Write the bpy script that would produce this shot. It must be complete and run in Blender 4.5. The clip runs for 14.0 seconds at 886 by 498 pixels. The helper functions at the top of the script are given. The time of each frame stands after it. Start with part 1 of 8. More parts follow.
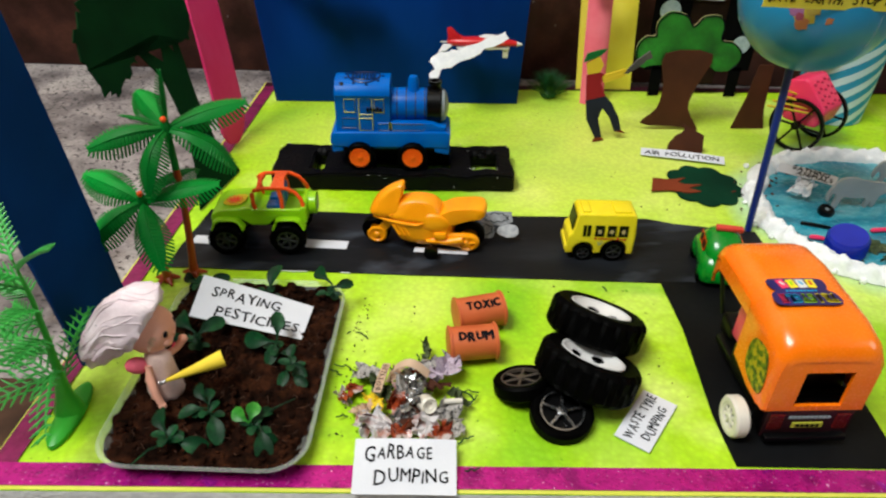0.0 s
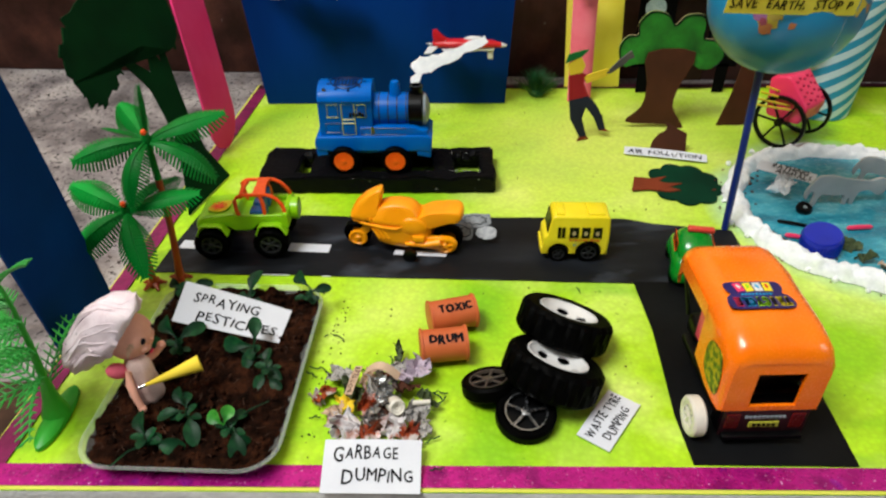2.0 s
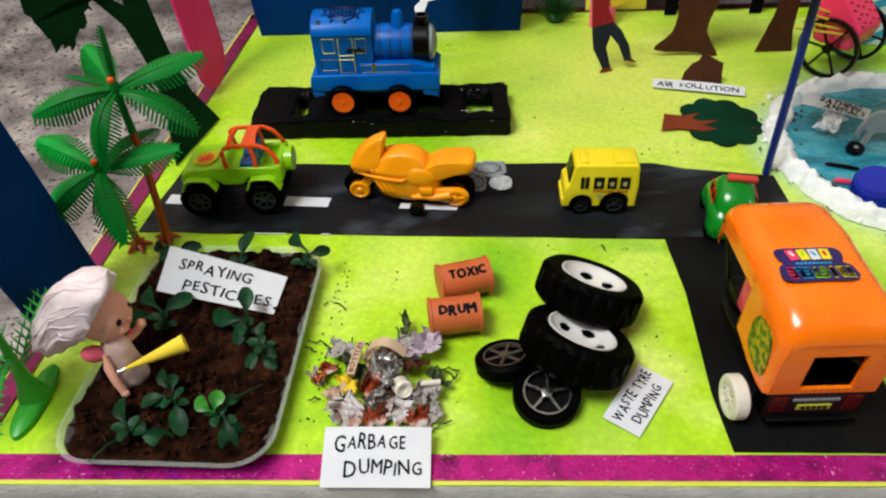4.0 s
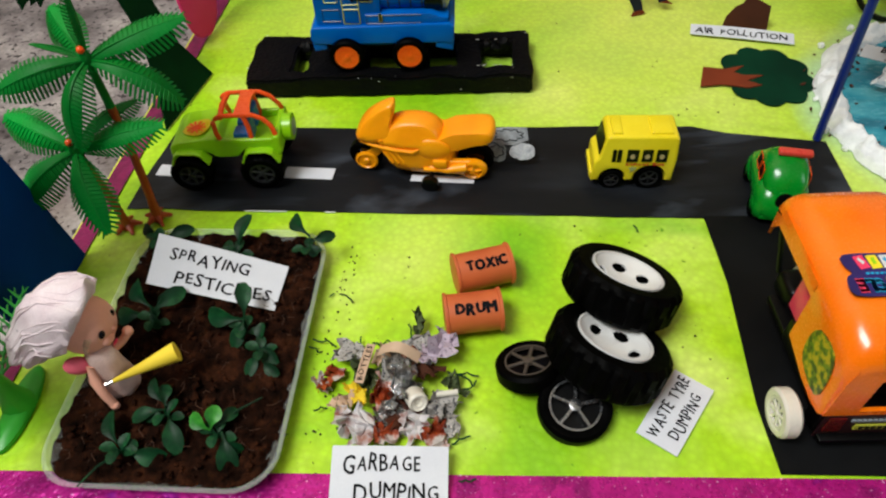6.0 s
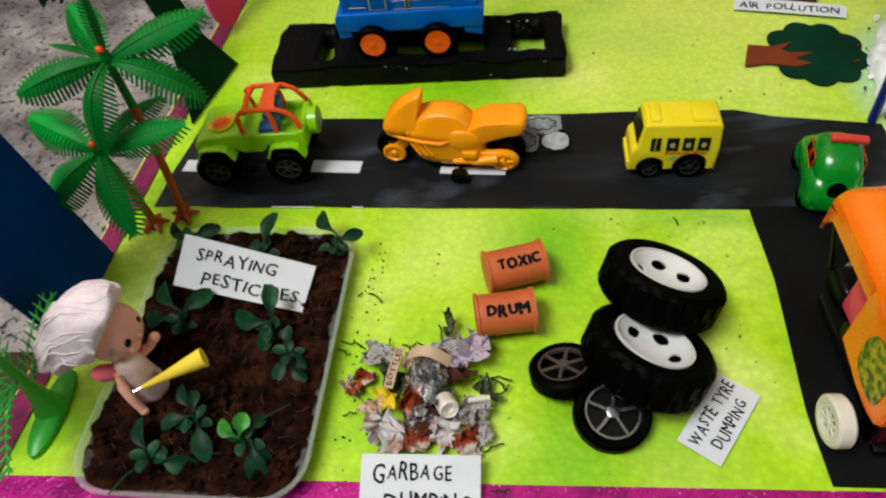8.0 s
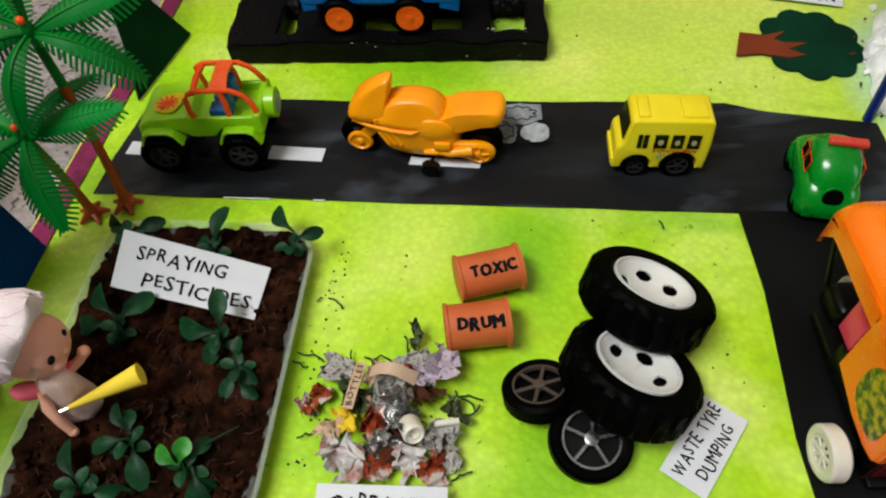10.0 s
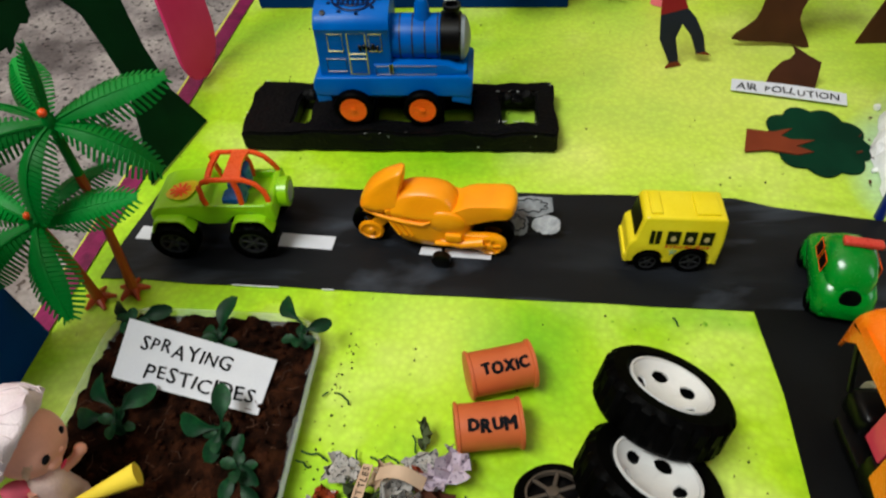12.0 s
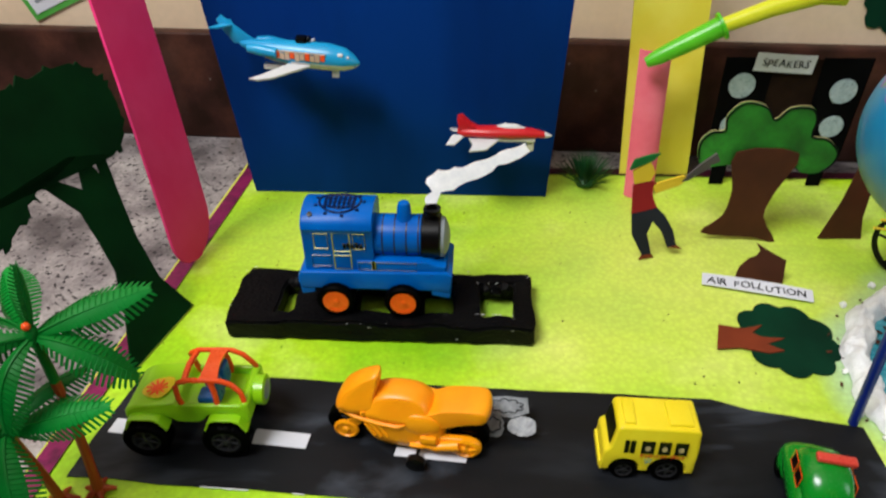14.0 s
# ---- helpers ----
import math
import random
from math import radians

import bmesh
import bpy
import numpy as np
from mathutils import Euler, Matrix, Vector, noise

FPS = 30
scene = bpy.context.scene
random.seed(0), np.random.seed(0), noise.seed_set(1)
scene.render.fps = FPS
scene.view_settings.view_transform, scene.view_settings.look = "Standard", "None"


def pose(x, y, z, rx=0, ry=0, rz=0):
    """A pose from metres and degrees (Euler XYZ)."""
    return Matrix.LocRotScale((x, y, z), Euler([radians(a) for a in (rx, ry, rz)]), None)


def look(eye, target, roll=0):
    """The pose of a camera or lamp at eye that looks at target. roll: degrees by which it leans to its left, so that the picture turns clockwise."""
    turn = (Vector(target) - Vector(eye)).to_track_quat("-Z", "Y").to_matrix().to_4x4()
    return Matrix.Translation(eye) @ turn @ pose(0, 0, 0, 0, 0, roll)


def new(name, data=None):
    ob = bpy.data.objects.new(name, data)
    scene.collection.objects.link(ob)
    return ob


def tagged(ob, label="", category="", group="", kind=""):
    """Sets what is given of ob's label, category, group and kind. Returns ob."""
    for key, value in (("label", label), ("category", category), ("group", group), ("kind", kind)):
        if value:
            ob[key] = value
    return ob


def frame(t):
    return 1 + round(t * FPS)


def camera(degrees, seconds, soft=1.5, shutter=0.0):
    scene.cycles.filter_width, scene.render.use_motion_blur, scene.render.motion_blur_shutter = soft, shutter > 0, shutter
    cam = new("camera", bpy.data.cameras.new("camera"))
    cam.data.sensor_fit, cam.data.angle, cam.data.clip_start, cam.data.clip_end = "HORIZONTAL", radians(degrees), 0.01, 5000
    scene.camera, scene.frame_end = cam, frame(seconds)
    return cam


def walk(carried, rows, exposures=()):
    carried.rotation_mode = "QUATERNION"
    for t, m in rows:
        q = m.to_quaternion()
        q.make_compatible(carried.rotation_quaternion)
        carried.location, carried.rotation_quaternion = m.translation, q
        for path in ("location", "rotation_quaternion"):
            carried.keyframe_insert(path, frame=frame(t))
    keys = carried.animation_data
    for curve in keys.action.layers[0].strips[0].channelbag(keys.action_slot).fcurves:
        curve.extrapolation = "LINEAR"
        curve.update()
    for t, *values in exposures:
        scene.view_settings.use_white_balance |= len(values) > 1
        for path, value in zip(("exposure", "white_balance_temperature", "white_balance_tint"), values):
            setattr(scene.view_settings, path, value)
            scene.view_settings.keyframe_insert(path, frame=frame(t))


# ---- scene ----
cam = camera(66.1, 14.0, soft=2.2, shutter=0.5)
PATH = [
    (0, (0.032, 0.028, 0.44), (0.053, 1.674, -0.697), 1.0),
    (0.5, (0.04, 0.03, 0.442), (0.095, 1.668, -0.705), 1.9),
    (1, (0.033, 0.03, 0.445), (0.081, 1.678, -0.687), 2.1),
    (1.5, (0.077, 0.016, 0.464), (0.062, 1.672, -0.658), -0.6),
    (2, (0.073, 0.021, 0.463), (0.05, 1.649, -0.699), -0.5),
    (2.5, (0.071, 0.039, 0.457), (-0.003, 1.603, -0.787), -1.7),
    (3, (0.075, 0.057, 0.453), (0.025, 1.6, -0.818), -1.7),
    (5.5, (0.071, 0.16, 0.441), (-0.018, 1.516, -1.026), -3.4),
    (6, (0.068, 0.177, 0.445), (-0.025, 1.501, -1.051), -3.5),
    (6.5, (0.062, 0.181, 0.445), (-0.068, 1.491, -1.06), -5.0),
    (7, (0.052, 0.186, 0.447), (-0.143, 1.489, -1.057), -7.5),
    (7.5, (0.064, 0.192, 0.452), (-0.185, 1.507, -1.034), -9.5),
    (8, (0.07, 0.203, 0.443), (-0.123, 1.467, -1.095), -7.7),
    (10.5, (0.066, 0.256, 0.417), (-0.04, 1.45, -1.184), -3.6),
    (11, (0.065, 0.258, 0.41), (-0.05, 1.483, -1.166), -3.7),
    (11.5, (0.063, 0.268, 0.418), (-0.051, 1.536, -1.125), -3.2),
    (12, (0.06, 0.267, 0.428), (-0.054, 1.627, -1.034), -2.5),
    (12.5, (0.061, 0.277, 0.43), (-0.023, 1.679, -0.994), -1.1),
    (13, (0.066, 0.289, 0.45), (-0.048, 1.795, -0.861), -2.2),
    (13.5, (0.07, 0.294, 0.466), (-0.039, 1.862, -0.77), -1.7),
    (14, (0.073, 0.293, 0.474), (-0.028, 1.922, -0.682), -0.7),
]
walk(cam, [(t, look(eye, target, roll)) for t, eye, target, roll in PATH],
     exposures=[(0.0, -0.04, 6350, 4), (3.0, -0.07, 6350, 5), (6.0, -0.25, 6340, 4), (8.0, -0.32, 6360, 3), (11.0, -0.32, 6360, 2), (12.5, -0.25, 6310, 3), (14.0, -0.12, 6270, 8)])

# ---- world and lights: a room lit by a ceiling lamp and an added side fill ----
world = bpy.data.worlds.new("room_world")
world.use_nodes = True
world.node_tree.nodes["Background"].inputs[0].default_value = (0.75, 0.82, 1.0, 1)
world.node_tree.nodes["Background"].inputs[1].default_value = 0.27
scene.world = world


def lamp(name, at, aim, sx, sy, watts, colour):
    d = bpy.data.lights.new(name, "AREA")
    d.shape, d.size, d.size_y, d.energy, d.color = "RECTANGLE", sx, sy, watts, colour
    ob = new(name, d)
    ob.matrix_world = look(at, aim)
    return ob


lamp("tube_light", (-0.95, -0.20, 2.50), (0.22, 0.82, 0), 1.3, 0.7, 94, (1.0, 0.97, 0.95))
# Added fill lamp from the right, out of view; no window stands there.
lamp("window_light", (3.6, -0.9, 1.9), (0.2, 0.7, 0), 1.2, 1.5, 24, (0.86, 0.93, 1.0))


# ---- materials ----
def lin(h):
    """A hex colour as linear RGBA."""
    c = [int(h[i:i + 2], 16) / 255 for i in (0, 2, 4)]
    return tuple(v / 12.92 if v < 0.04045 else ((v + 0.055) / 1.055) ** 2.4 for v in c) + (1.0,)


def mat(name, cols, rough=0.5, scale=30.0, fine=300.0, grain=0.12, bump=0.15, metal=0.0, coat=0.0, spread=(0.35, 0.65),
        cells=0.0, cell_bump=0.0, cell_tint=0.0, sheer=0.0, stretch=None, spec=0.5, specks=None, speck_scale=120.0, speck_cut=0.7, rand=0.0, wash=None, patch=None, alpha=1.0):
    m = bpy.data.materials.new(name)
    m.use_nodes = True
    nt = m.node_tree
    n, L = nt.nodes, nt.links.new
    b = n["Principled BSDF"]
    tc = n.new("ShaderNodeTexCoord")
    vec = tc.outputs["Object"]
    if stretch:
        mp = n.new("ShaderNodeMapping")
        mp.inputs["Scale"].default_value = stretch
        L(vec, mp.inputs["Vector"])
        vec = mp.outputs[0]
    broad = n.new("ShaderNodeTexNoise")
    broad.inputs["Scale"].default_value, broad.inputs["Detail"].default_value = scale, 5
    L(vec, broad.inputs["Vector"])
    ramp = n.new("ShaderNodeValToRGB")
    els = ramp.color_ramp.elements
    cs = [lin(c) for c in cols]
    while len(els) < len(cs):
        els.new(0.5)
    for i, c in enumerate(cs):
        els[i].position = spread[0] + (spread[1] - spread[0]) * (i / max(1, len(cs) - 1))
        els[i].color = c
    if len(cs) == 1:
        els[1].color = cs[0]
    L(broad.outputs[0], ramp.inputs[0])
    small = n.new("ShaderNodeTexNoise")
    small.inputs["Scale"].default_value, small.inputs["Detail"].default_value = fine, 3
    L(vec, small.inputs["Vector"])
    rr = n.new("ShaderNodeMapRange")
    rr.inputs[3].default_value, rr.inputs[4].default_value = 1 - grain, 1 + grain
    L(small.outputs[0], rr.inputs[0])
    mul = n.new("ShaderNodeMix")
    mul.data_type, mul.blend_type = "RGBA", "MULTIPLY"
    mul.inputs[0].default_value = 1.0
    L(ramp.outputs[0], mul.inputs[6])
    L(rr.outputs[0], mul.inputs[7])
    col = mul.outputs[2]
    if specks:
        sp = n.new("ShaderNodeTexNoise")
        sp.inputs["Scale"].default_value, sp.inputs["Detail"].default_value = speck_scale, 2
        L(vec, sp.inputs["Vector"])
        cut = n.new("ShaderNodeMapRange")
        cut.inputs[1].default_value, cut.inputs[2].default_value = speck_cut, speck_cut + 0.06
        L(sp.outputs[0], cut.inputs[0])
        mx = n.new("ShaderNodeMix")
        mx.data_type = "RGBA"
        L(cut.outputs[0], mx.inputs[0])
        L(col, mx.inputs[6])
        mx.inputs[7].default_value = lin(specks)
        col = mx.outputs[2]
    if wash:
        tint, wscale, wcut, wway = wash
        wm = n.new("ShaderNodeMapping")
        wm.inputs["Scale"].default_value = wway
        L(tc.outputs["Object"], wm.inputs["Vector"])
        wn = n.new("ShaderNodeTexNoise")
        wn.inputs["Scale"].default_value, wn.inputs["Detail"].default_value, wn.inputs["Distortion"].default_value = wscale, 6, 0.6
        L(wm.outputs[0], wn.inputs["Vector"])
        wc = n.new("ShaderNodeMapRange")
        wc.inputs[1].default_value, wc.inputs[2].default_value, wc.inputs[4].default_value = wcut, wcut + 0.16, 0.7
        L(wn.outputs[0], wc.inputs[0])
        wx = n.new("ShaderNodeMix")
        wx.data_type = "RGBA"
        L(wc.outputs[0], wx.inputs[0])
        L(col, wx.inputs[6])
        wx.inputs[7].default_value = lin(tint)
        col = wx.outputs[2]
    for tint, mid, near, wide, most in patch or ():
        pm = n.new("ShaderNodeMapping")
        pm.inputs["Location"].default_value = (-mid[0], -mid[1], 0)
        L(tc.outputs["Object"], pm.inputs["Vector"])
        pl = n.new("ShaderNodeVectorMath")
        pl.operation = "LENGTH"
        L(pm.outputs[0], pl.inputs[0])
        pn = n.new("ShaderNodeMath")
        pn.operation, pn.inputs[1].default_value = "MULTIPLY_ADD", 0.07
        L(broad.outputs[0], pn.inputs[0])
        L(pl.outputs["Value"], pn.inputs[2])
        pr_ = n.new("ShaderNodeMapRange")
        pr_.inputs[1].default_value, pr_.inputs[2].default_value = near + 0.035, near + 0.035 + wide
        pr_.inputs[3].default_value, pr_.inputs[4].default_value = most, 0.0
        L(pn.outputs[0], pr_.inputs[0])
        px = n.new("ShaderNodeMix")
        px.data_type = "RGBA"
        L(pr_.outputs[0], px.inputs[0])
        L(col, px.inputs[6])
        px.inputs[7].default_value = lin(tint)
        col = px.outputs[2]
    if rand:
        oi = n.new("ShaderNodeObjectInfo")
        hs = n.new("ShaderNodeHueSaturation")
        vr = n.new("ShaderNodeMapRange")
        vr.inputs[3].default_value, vr.inputs[4].default_value = 1 - rand, 1 + rand
        L(oi.outputs["Random"], vr.inputs[0])
        L(vr.outputs[0], hs.inputs["Value"])
        L(col, hs.inputs["Color"])
        col = hs.outputs[0]
    if cell_tint:
        vt = n.new("ShaderNodeTexVoronoi")
        vt.inputs["Scale"].default_value = cells
        L(vec, vt.inputs["Vector"])
        tr = n.new("ShaderNodeMapRange")
        tr.inputs[1].default_value, tr.inputs[2].default_value = 0.15, 0.75
        tr.inputs[3].default_value, tr.inputs[4].default_value = 1 + cell_tint * 0.5, 1 - cell_tint
        L(vt.outputs["Distance"], tr.inputs[0])
        mt = n.new("ShaderNodeMix")
        mt.data_type, mt.blend_type = "RGBA", "MULTIPLY"
        mt.inputs[0].default_value = 1.0
        L(col, mt.inputs[6])
        L(tr.outputs[0], mt.inputs[7])
        col = mt.outputs[2]
    L(col, b.inputs["Base Color"])
    ro = n.new("ShaderNodeMapRange")
    ro.inputs[3].default_value, ro.inputs[4].default_value = max(0.02, rough - 0.08), min(1, rough + 0.1)
    L(small.outputs[0], ro.inputs[0])
    L(ro.outputs[0], b.inputs["Roughness"])
    b.inputs["Metallic"].default_value = metal
    b.inputs["Specular IOR Level"].default_value = spec
    b.inputs["Coat Weight"].default_value = coat
    b.inputs["Coat Roughness"].default_value = 0.12
    bp = n.new("ShaderNodeBump")
    bp.inputs["Strength"].default_value, bp.inputs["Distance"].default_value = bump, 0.001
    L(small.outputs[0], bp.inputs["Height"])
    nrm = bp.outputs[0]
    if cells:
        vo = n.new("ShaderNodeTexVoronoi")
        vo.inputs["Scale"].default_value = cells
        L(vec, vo.inputs["Vector"])
        b2 = n.new("ShaderNodeBump")
        b2.invert = True
        b2.inputs["Strength"].default_value, b2.inputs["Distance"].default_value = cell_bump, 0.001
        L(vo.outputs["Distance"], b2.inputs["Height"])
        L(nrm, b2.inputs["Normal"])
        nrm = b2.outputs[0]
    L(nrm, b.inputs["Normal"])
    b.inputs["Alpha"].default_value = alpha
    if sheer:
        b.inputs["Transmission Weight"].default_value = sheer
        b.inputs["IOR"].default_value = 1.2
    return m


def gloss(name, col, col2=None, rough=0.28, **k):
    """Moulded toy plastic."""
    return mat(name, [col, col2 or col], rough=rough, scale=25, fine=500, grain=0.05, bump=0.04, **k)


def paper(name, col, col2=None, **k):
    return mat(name, [col, col2 or col], rough=0.75, spec=0.25, scale=22, fine=700, grain=0.05, bump=0.12, **k)

M_GREEN = mat("green_painted_foam", ["8ecc08", "b2dc1e", "daee78"], rough=0.42, scale=7, fine=90, grain=0.18, bump=0.2,
              cells=185, cell_bump=0.3, cell_tint=0.09, spread=(0.3, 0.70), specks="6f9c10", speck_scale=170, speck_cut=0.69, wash=("68b008", 6.0, 0.545, (0.55, 1.6, 1)),
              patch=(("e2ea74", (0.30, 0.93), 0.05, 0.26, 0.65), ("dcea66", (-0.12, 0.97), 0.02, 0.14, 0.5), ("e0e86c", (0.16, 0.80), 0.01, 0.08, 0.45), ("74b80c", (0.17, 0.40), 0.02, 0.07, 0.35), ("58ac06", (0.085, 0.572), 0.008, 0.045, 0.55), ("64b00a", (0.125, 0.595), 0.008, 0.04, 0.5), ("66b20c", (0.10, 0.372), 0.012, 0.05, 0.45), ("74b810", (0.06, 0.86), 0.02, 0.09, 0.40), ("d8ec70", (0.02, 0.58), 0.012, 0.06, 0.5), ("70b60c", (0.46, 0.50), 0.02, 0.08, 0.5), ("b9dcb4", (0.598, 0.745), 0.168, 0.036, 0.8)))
M_FOAM = mat("white_foam", ["cfd0cc", "e4e4df"], rough=0.8, scale=40, fine=250, cells=240, cell_bump=0.5)
# Pale specks and violet wash paint the foil's sparkle into its colour.
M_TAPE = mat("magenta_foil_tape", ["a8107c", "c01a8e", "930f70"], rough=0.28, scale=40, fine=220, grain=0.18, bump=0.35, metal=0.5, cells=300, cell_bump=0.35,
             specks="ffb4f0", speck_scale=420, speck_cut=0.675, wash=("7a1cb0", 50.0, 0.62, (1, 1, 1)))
# Maroon copies of the magenta tape: the foil's dim reflection put into the colour.
M_TAPE_DIM_SIDE = mat("side_tape_dim_reflection", ["6e1244", "821852", "5c0f3c"], rough=0.4, spec=0.3, scale=40, fine=220, grain=0.18, bump=0.3, cells=300, cell_bump=0.3)
M_TAPE_DIM_BACK = mat("back_tape_dim_reflection", ["2c0818", "3a0c20"], rough=0.4, spec=0.3, scale=40, fine=220, grain=0.18, bump=0.3)
M_YEL_EDGE = paper("yellow_edge_paper", "d8d860", "c8cc48")
M_FLOOR = mat("speckled_stone_floor", ["585253", "878080", "a8a19e"], spec=0.2, rough=0.5, scale=13, fine=190, grain=0.55, bump=0.2,
              specks="302c2f", speck_scale=140, speck_cut=0.585, wash=("6a5a4e", 5.0, 0.58, (1, 1, 1)))
M_SKIRT = mat("dark_brown_stone", ["28170f", "38201a", "4a2c22"], spec=0.16, rough=0.45, scale=14, fine=160, grain=0.35, bump=0.2,
              specks="a39a92", speck_scale=48, speck_cut=0.755, wash=("4a342c", 9.0, 0.56, (1, 1, 0.4)))
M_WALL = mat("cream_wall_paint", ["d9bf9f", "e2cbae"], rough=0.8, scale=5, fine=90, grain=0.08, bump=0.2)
# Darker than the cream wall, so the unseen walls bounce less fill light.
M_WALL2 = mat("tan_low_bounce", ["8a7862", "95836c"], rough=0.8, scale=5, fine=90, grain=0.08, bump=0.2)
M_CEIL = mat("white_ceiling_paint", ["dddad2", "e6e4de"], rough=0.9, scale=4, fine=60)
M_NAVY = mat("navy_card", ["022868", "04327c"], rough=0.8, spec=0.06, scale=9, fine=700, grain=0.06, bump=0.1, stretch=(1, 1, 0.3))
M_NAVY2 = mat("navy_strip_card", ["04306a", "073b7e"], rough=0.8, spec=0.08, scale=9, fine=700, grain=0.06, bump=0.1)
M_PINK = paper("hot_pink_card", "f6347e", "fa4288")
M_ROSE = paper("rose_card", "e8677c", "f07a8c")
M_YELLOW = paper("yellow_card", "eede48", "f5e85c")
M_DTREE = mat("dark_green_card", ["04240e", "073014"], rough=0.85, spec=0.08, scale=20, fine=500, grain=0.1)
M_ROAD = mat("black_chart_paper", ["08090c", "101216", "23272d"], spec=0.2, rough=0.55, scale=11, fine=160, grain=0.3, bump=0.15,
             stretch=(0.5, 1.6, 1), spread=(0.3, 0.75), wash=("4a515c", 14.0, 0.55, (0.5, 1.4, 1)))
# Darker copy of the road paper, with the near shade put into its colour.
M_ROAD_SHADED = mat("shaded_black_paper", ["030304", "060708", "0b0c0e"], spec=0.15, rough=0.6, scale=11, fine=160, grain=0.3, bump=0.15)
M_WHITE = paper("white_card", "d0d2da", "dadce2")
M_INK = mat("black_marker_ink", ["060609", "0d0d12"], rough=0.6, spec=0.1)
M_BLOCK = mat("black_painted_foam", ["010102", "040405"], spec=0.12, rough=0.55, scale=60, fine=260, grain=0.3, bump=0.6, cells=230, cell_bump=0.5,
              specks="b4b4b0", speck_scale=110, speck_cut=0.735)
M_SOIL = mat("brown_coco_soil", ["0d0502", "1e0e07", "321a0e"], spec=0.05, rough=0.95, scale=70, fine=420, grain=0.5, bump=0.9, wash=("301a0b", 60.0, 0.58, (1, 1, 1)))
M_TRAY = mat("clear_plastic", ["c9d2cc", "d8dfda"], rough=0.25, alpha=0.2, bump=0.02)
M_BLACK = mat("black_rubber", ["010101", "030303"], spec=0.03, rough=0.5, scale=50, fine=350, grain=0.2, bump=0.25)
M_BLKPL = gloss("black_plastic", "010102", "030304", rough=0.35, spec=0.2)
M_HUB = gloss("dark_grey_wheel_plastic", "1d1d1f", "29292b", rough=0.35, spec=0.4)
M_GREYWHEEL = gloss("dull_bronze_plastic", "3d3630", "4a4138", rough=0.4)
M_WHITEPL = gloss("white_plastic", "cfcfd0", "dadad8", rough=0.35)
M_IVORY = gloss("ivory_plastic", "d8d2c4", "e0dbcf", rough=0.4)
M_CHROME = mat("chromed_plastic", ["8e9094", "b4b6ba"], rough=0.25, metal=1.0, bump=0.02)
M_ORANGE = gloss("orange_plastic", "fc7404", "ff800e", rough=0.25, coat=0.3)
M_ORWHEEL = gloss("orange_wheel_plastic", "f05008", "f56414")
M_AMBER = gloss("amber_plastic", "f89600", "fda606", rough=0.34)
M_BUS = gloss("yellow_plastic", "e8d118", "f0dc2c", rough=0.3)
M_LIME = gloss("lime_plastic", "8ecb0c", "9cd616", rough=0.3, coat=0.1)
M_REDOR = gloss("red_orange_plastic", "f04e14", "f65c20")
M_DULLRED = gloss("dull_red_plastic", "c83c30", "d24a3c")
M_SEATBLUE = gloss("blue_seat_plastic", "145a9c", "1b68ae")
M_TRAIN = gloss("bright_blue_plastic", "0056ae", "0264c0", rough=0.36, spec=0.22)
M_TRAIN_INK = gloss("dark_blue_print", "051640", "071c4a")
M_GOLD = gloss("yellow_print", "b4b63a", "bebe42")
M_GREYPL = gloss("grey_plastic", "7f8a90", "90999e", rough=0.4)
M_CAR = gloss("green_car_plastic", "0d7a1c", "128a24", rough=0.24, coat=0.2)
M_TERRA = gloss("terracotta_plastic", "b9562a", "c66434", rough=0.5)
M_PALM = gloss("green_palm_plastic", "056c1d", "0a822b", rough=0.5, spec=0.25, rand=0.32)
M_TRUNK = gloss("red_brown_plastic", "9a3412", "aa4018", rough=0.4)
M_FERN = gloss("light_green_plastic", "309838", "48ac4a", rough=0.4, rand=0.15)
M_FERNBASE = gloss("mid_green_plastic", "2f9a24", "3aa62e", rough=0.4)
M_LEAF = mat("seedling_leaf", ["052310", "0a331a", "164a24"], rough=0.5, spec=0.22, scale=60, fine=300, grain=0.15, rand=0.3)
M_LEAFPALE = mat("young_leaf", ["1c5a1a", "2f7a24", "4a9434"], rough=0.42, spec=0.3, scale=60, fine=300, grain=0.15)
M_CLOTH = mat("off_white_cloth", ["dcc9cf", "eee0e4"], rough=0.95, scale=60, fine=900, grain=0.14, bump=0.6, specks="6f5f6c", speck_scale=150, speck_cut=0.70)
M_GAUZE = mat("sheer_cream_cloth", ["d6b4aa", "e6cac0"], rough=0.9, scale=50, fine=800, grain=0.15, bump=0.6)
M_SKIN = gloss("doll_vinyl", "e6a48c", "eeb29a", rough=0.5)
M_BROWNPAPER = paper("brown_card", "401f10", "4e2815")
M_PANEL = mat("dark_brown_card", ["1d120c", "281a11"], rough=0.85, spec=0.08)
M_DISC = mat("speckled_pale_disc", ["9fb2bb", "b9c8ce"], rough=0.6, scale=120, fine=300, grain=0.2, specks="2c3840", speck_scale=430, speck_cut=0.63)
M_COAL = mat("black_card", ["030303", "070708"], rough=0.85, spec=0.06)
M_RUST = paper("rust_card", "6e2c14", "7d3418")
M_CROWN = mat("green_poster_paint", ["125208", "1c6c12", "2a8420"], rough=0.6, scale=22, fine=250, grain=0.25, bump=0.3, wash=("0f4a0a", 26.0, 0.56, (1, 1, 1)))
M_CROWN2 = mat("bottle_green_card", ["05291a", "083522"], rough=0.85, spec=0.1, scale=20, fine=500, grain=0.1)
M_CREAM = paper("cream_card_edge", "b09c70", "bba97e")
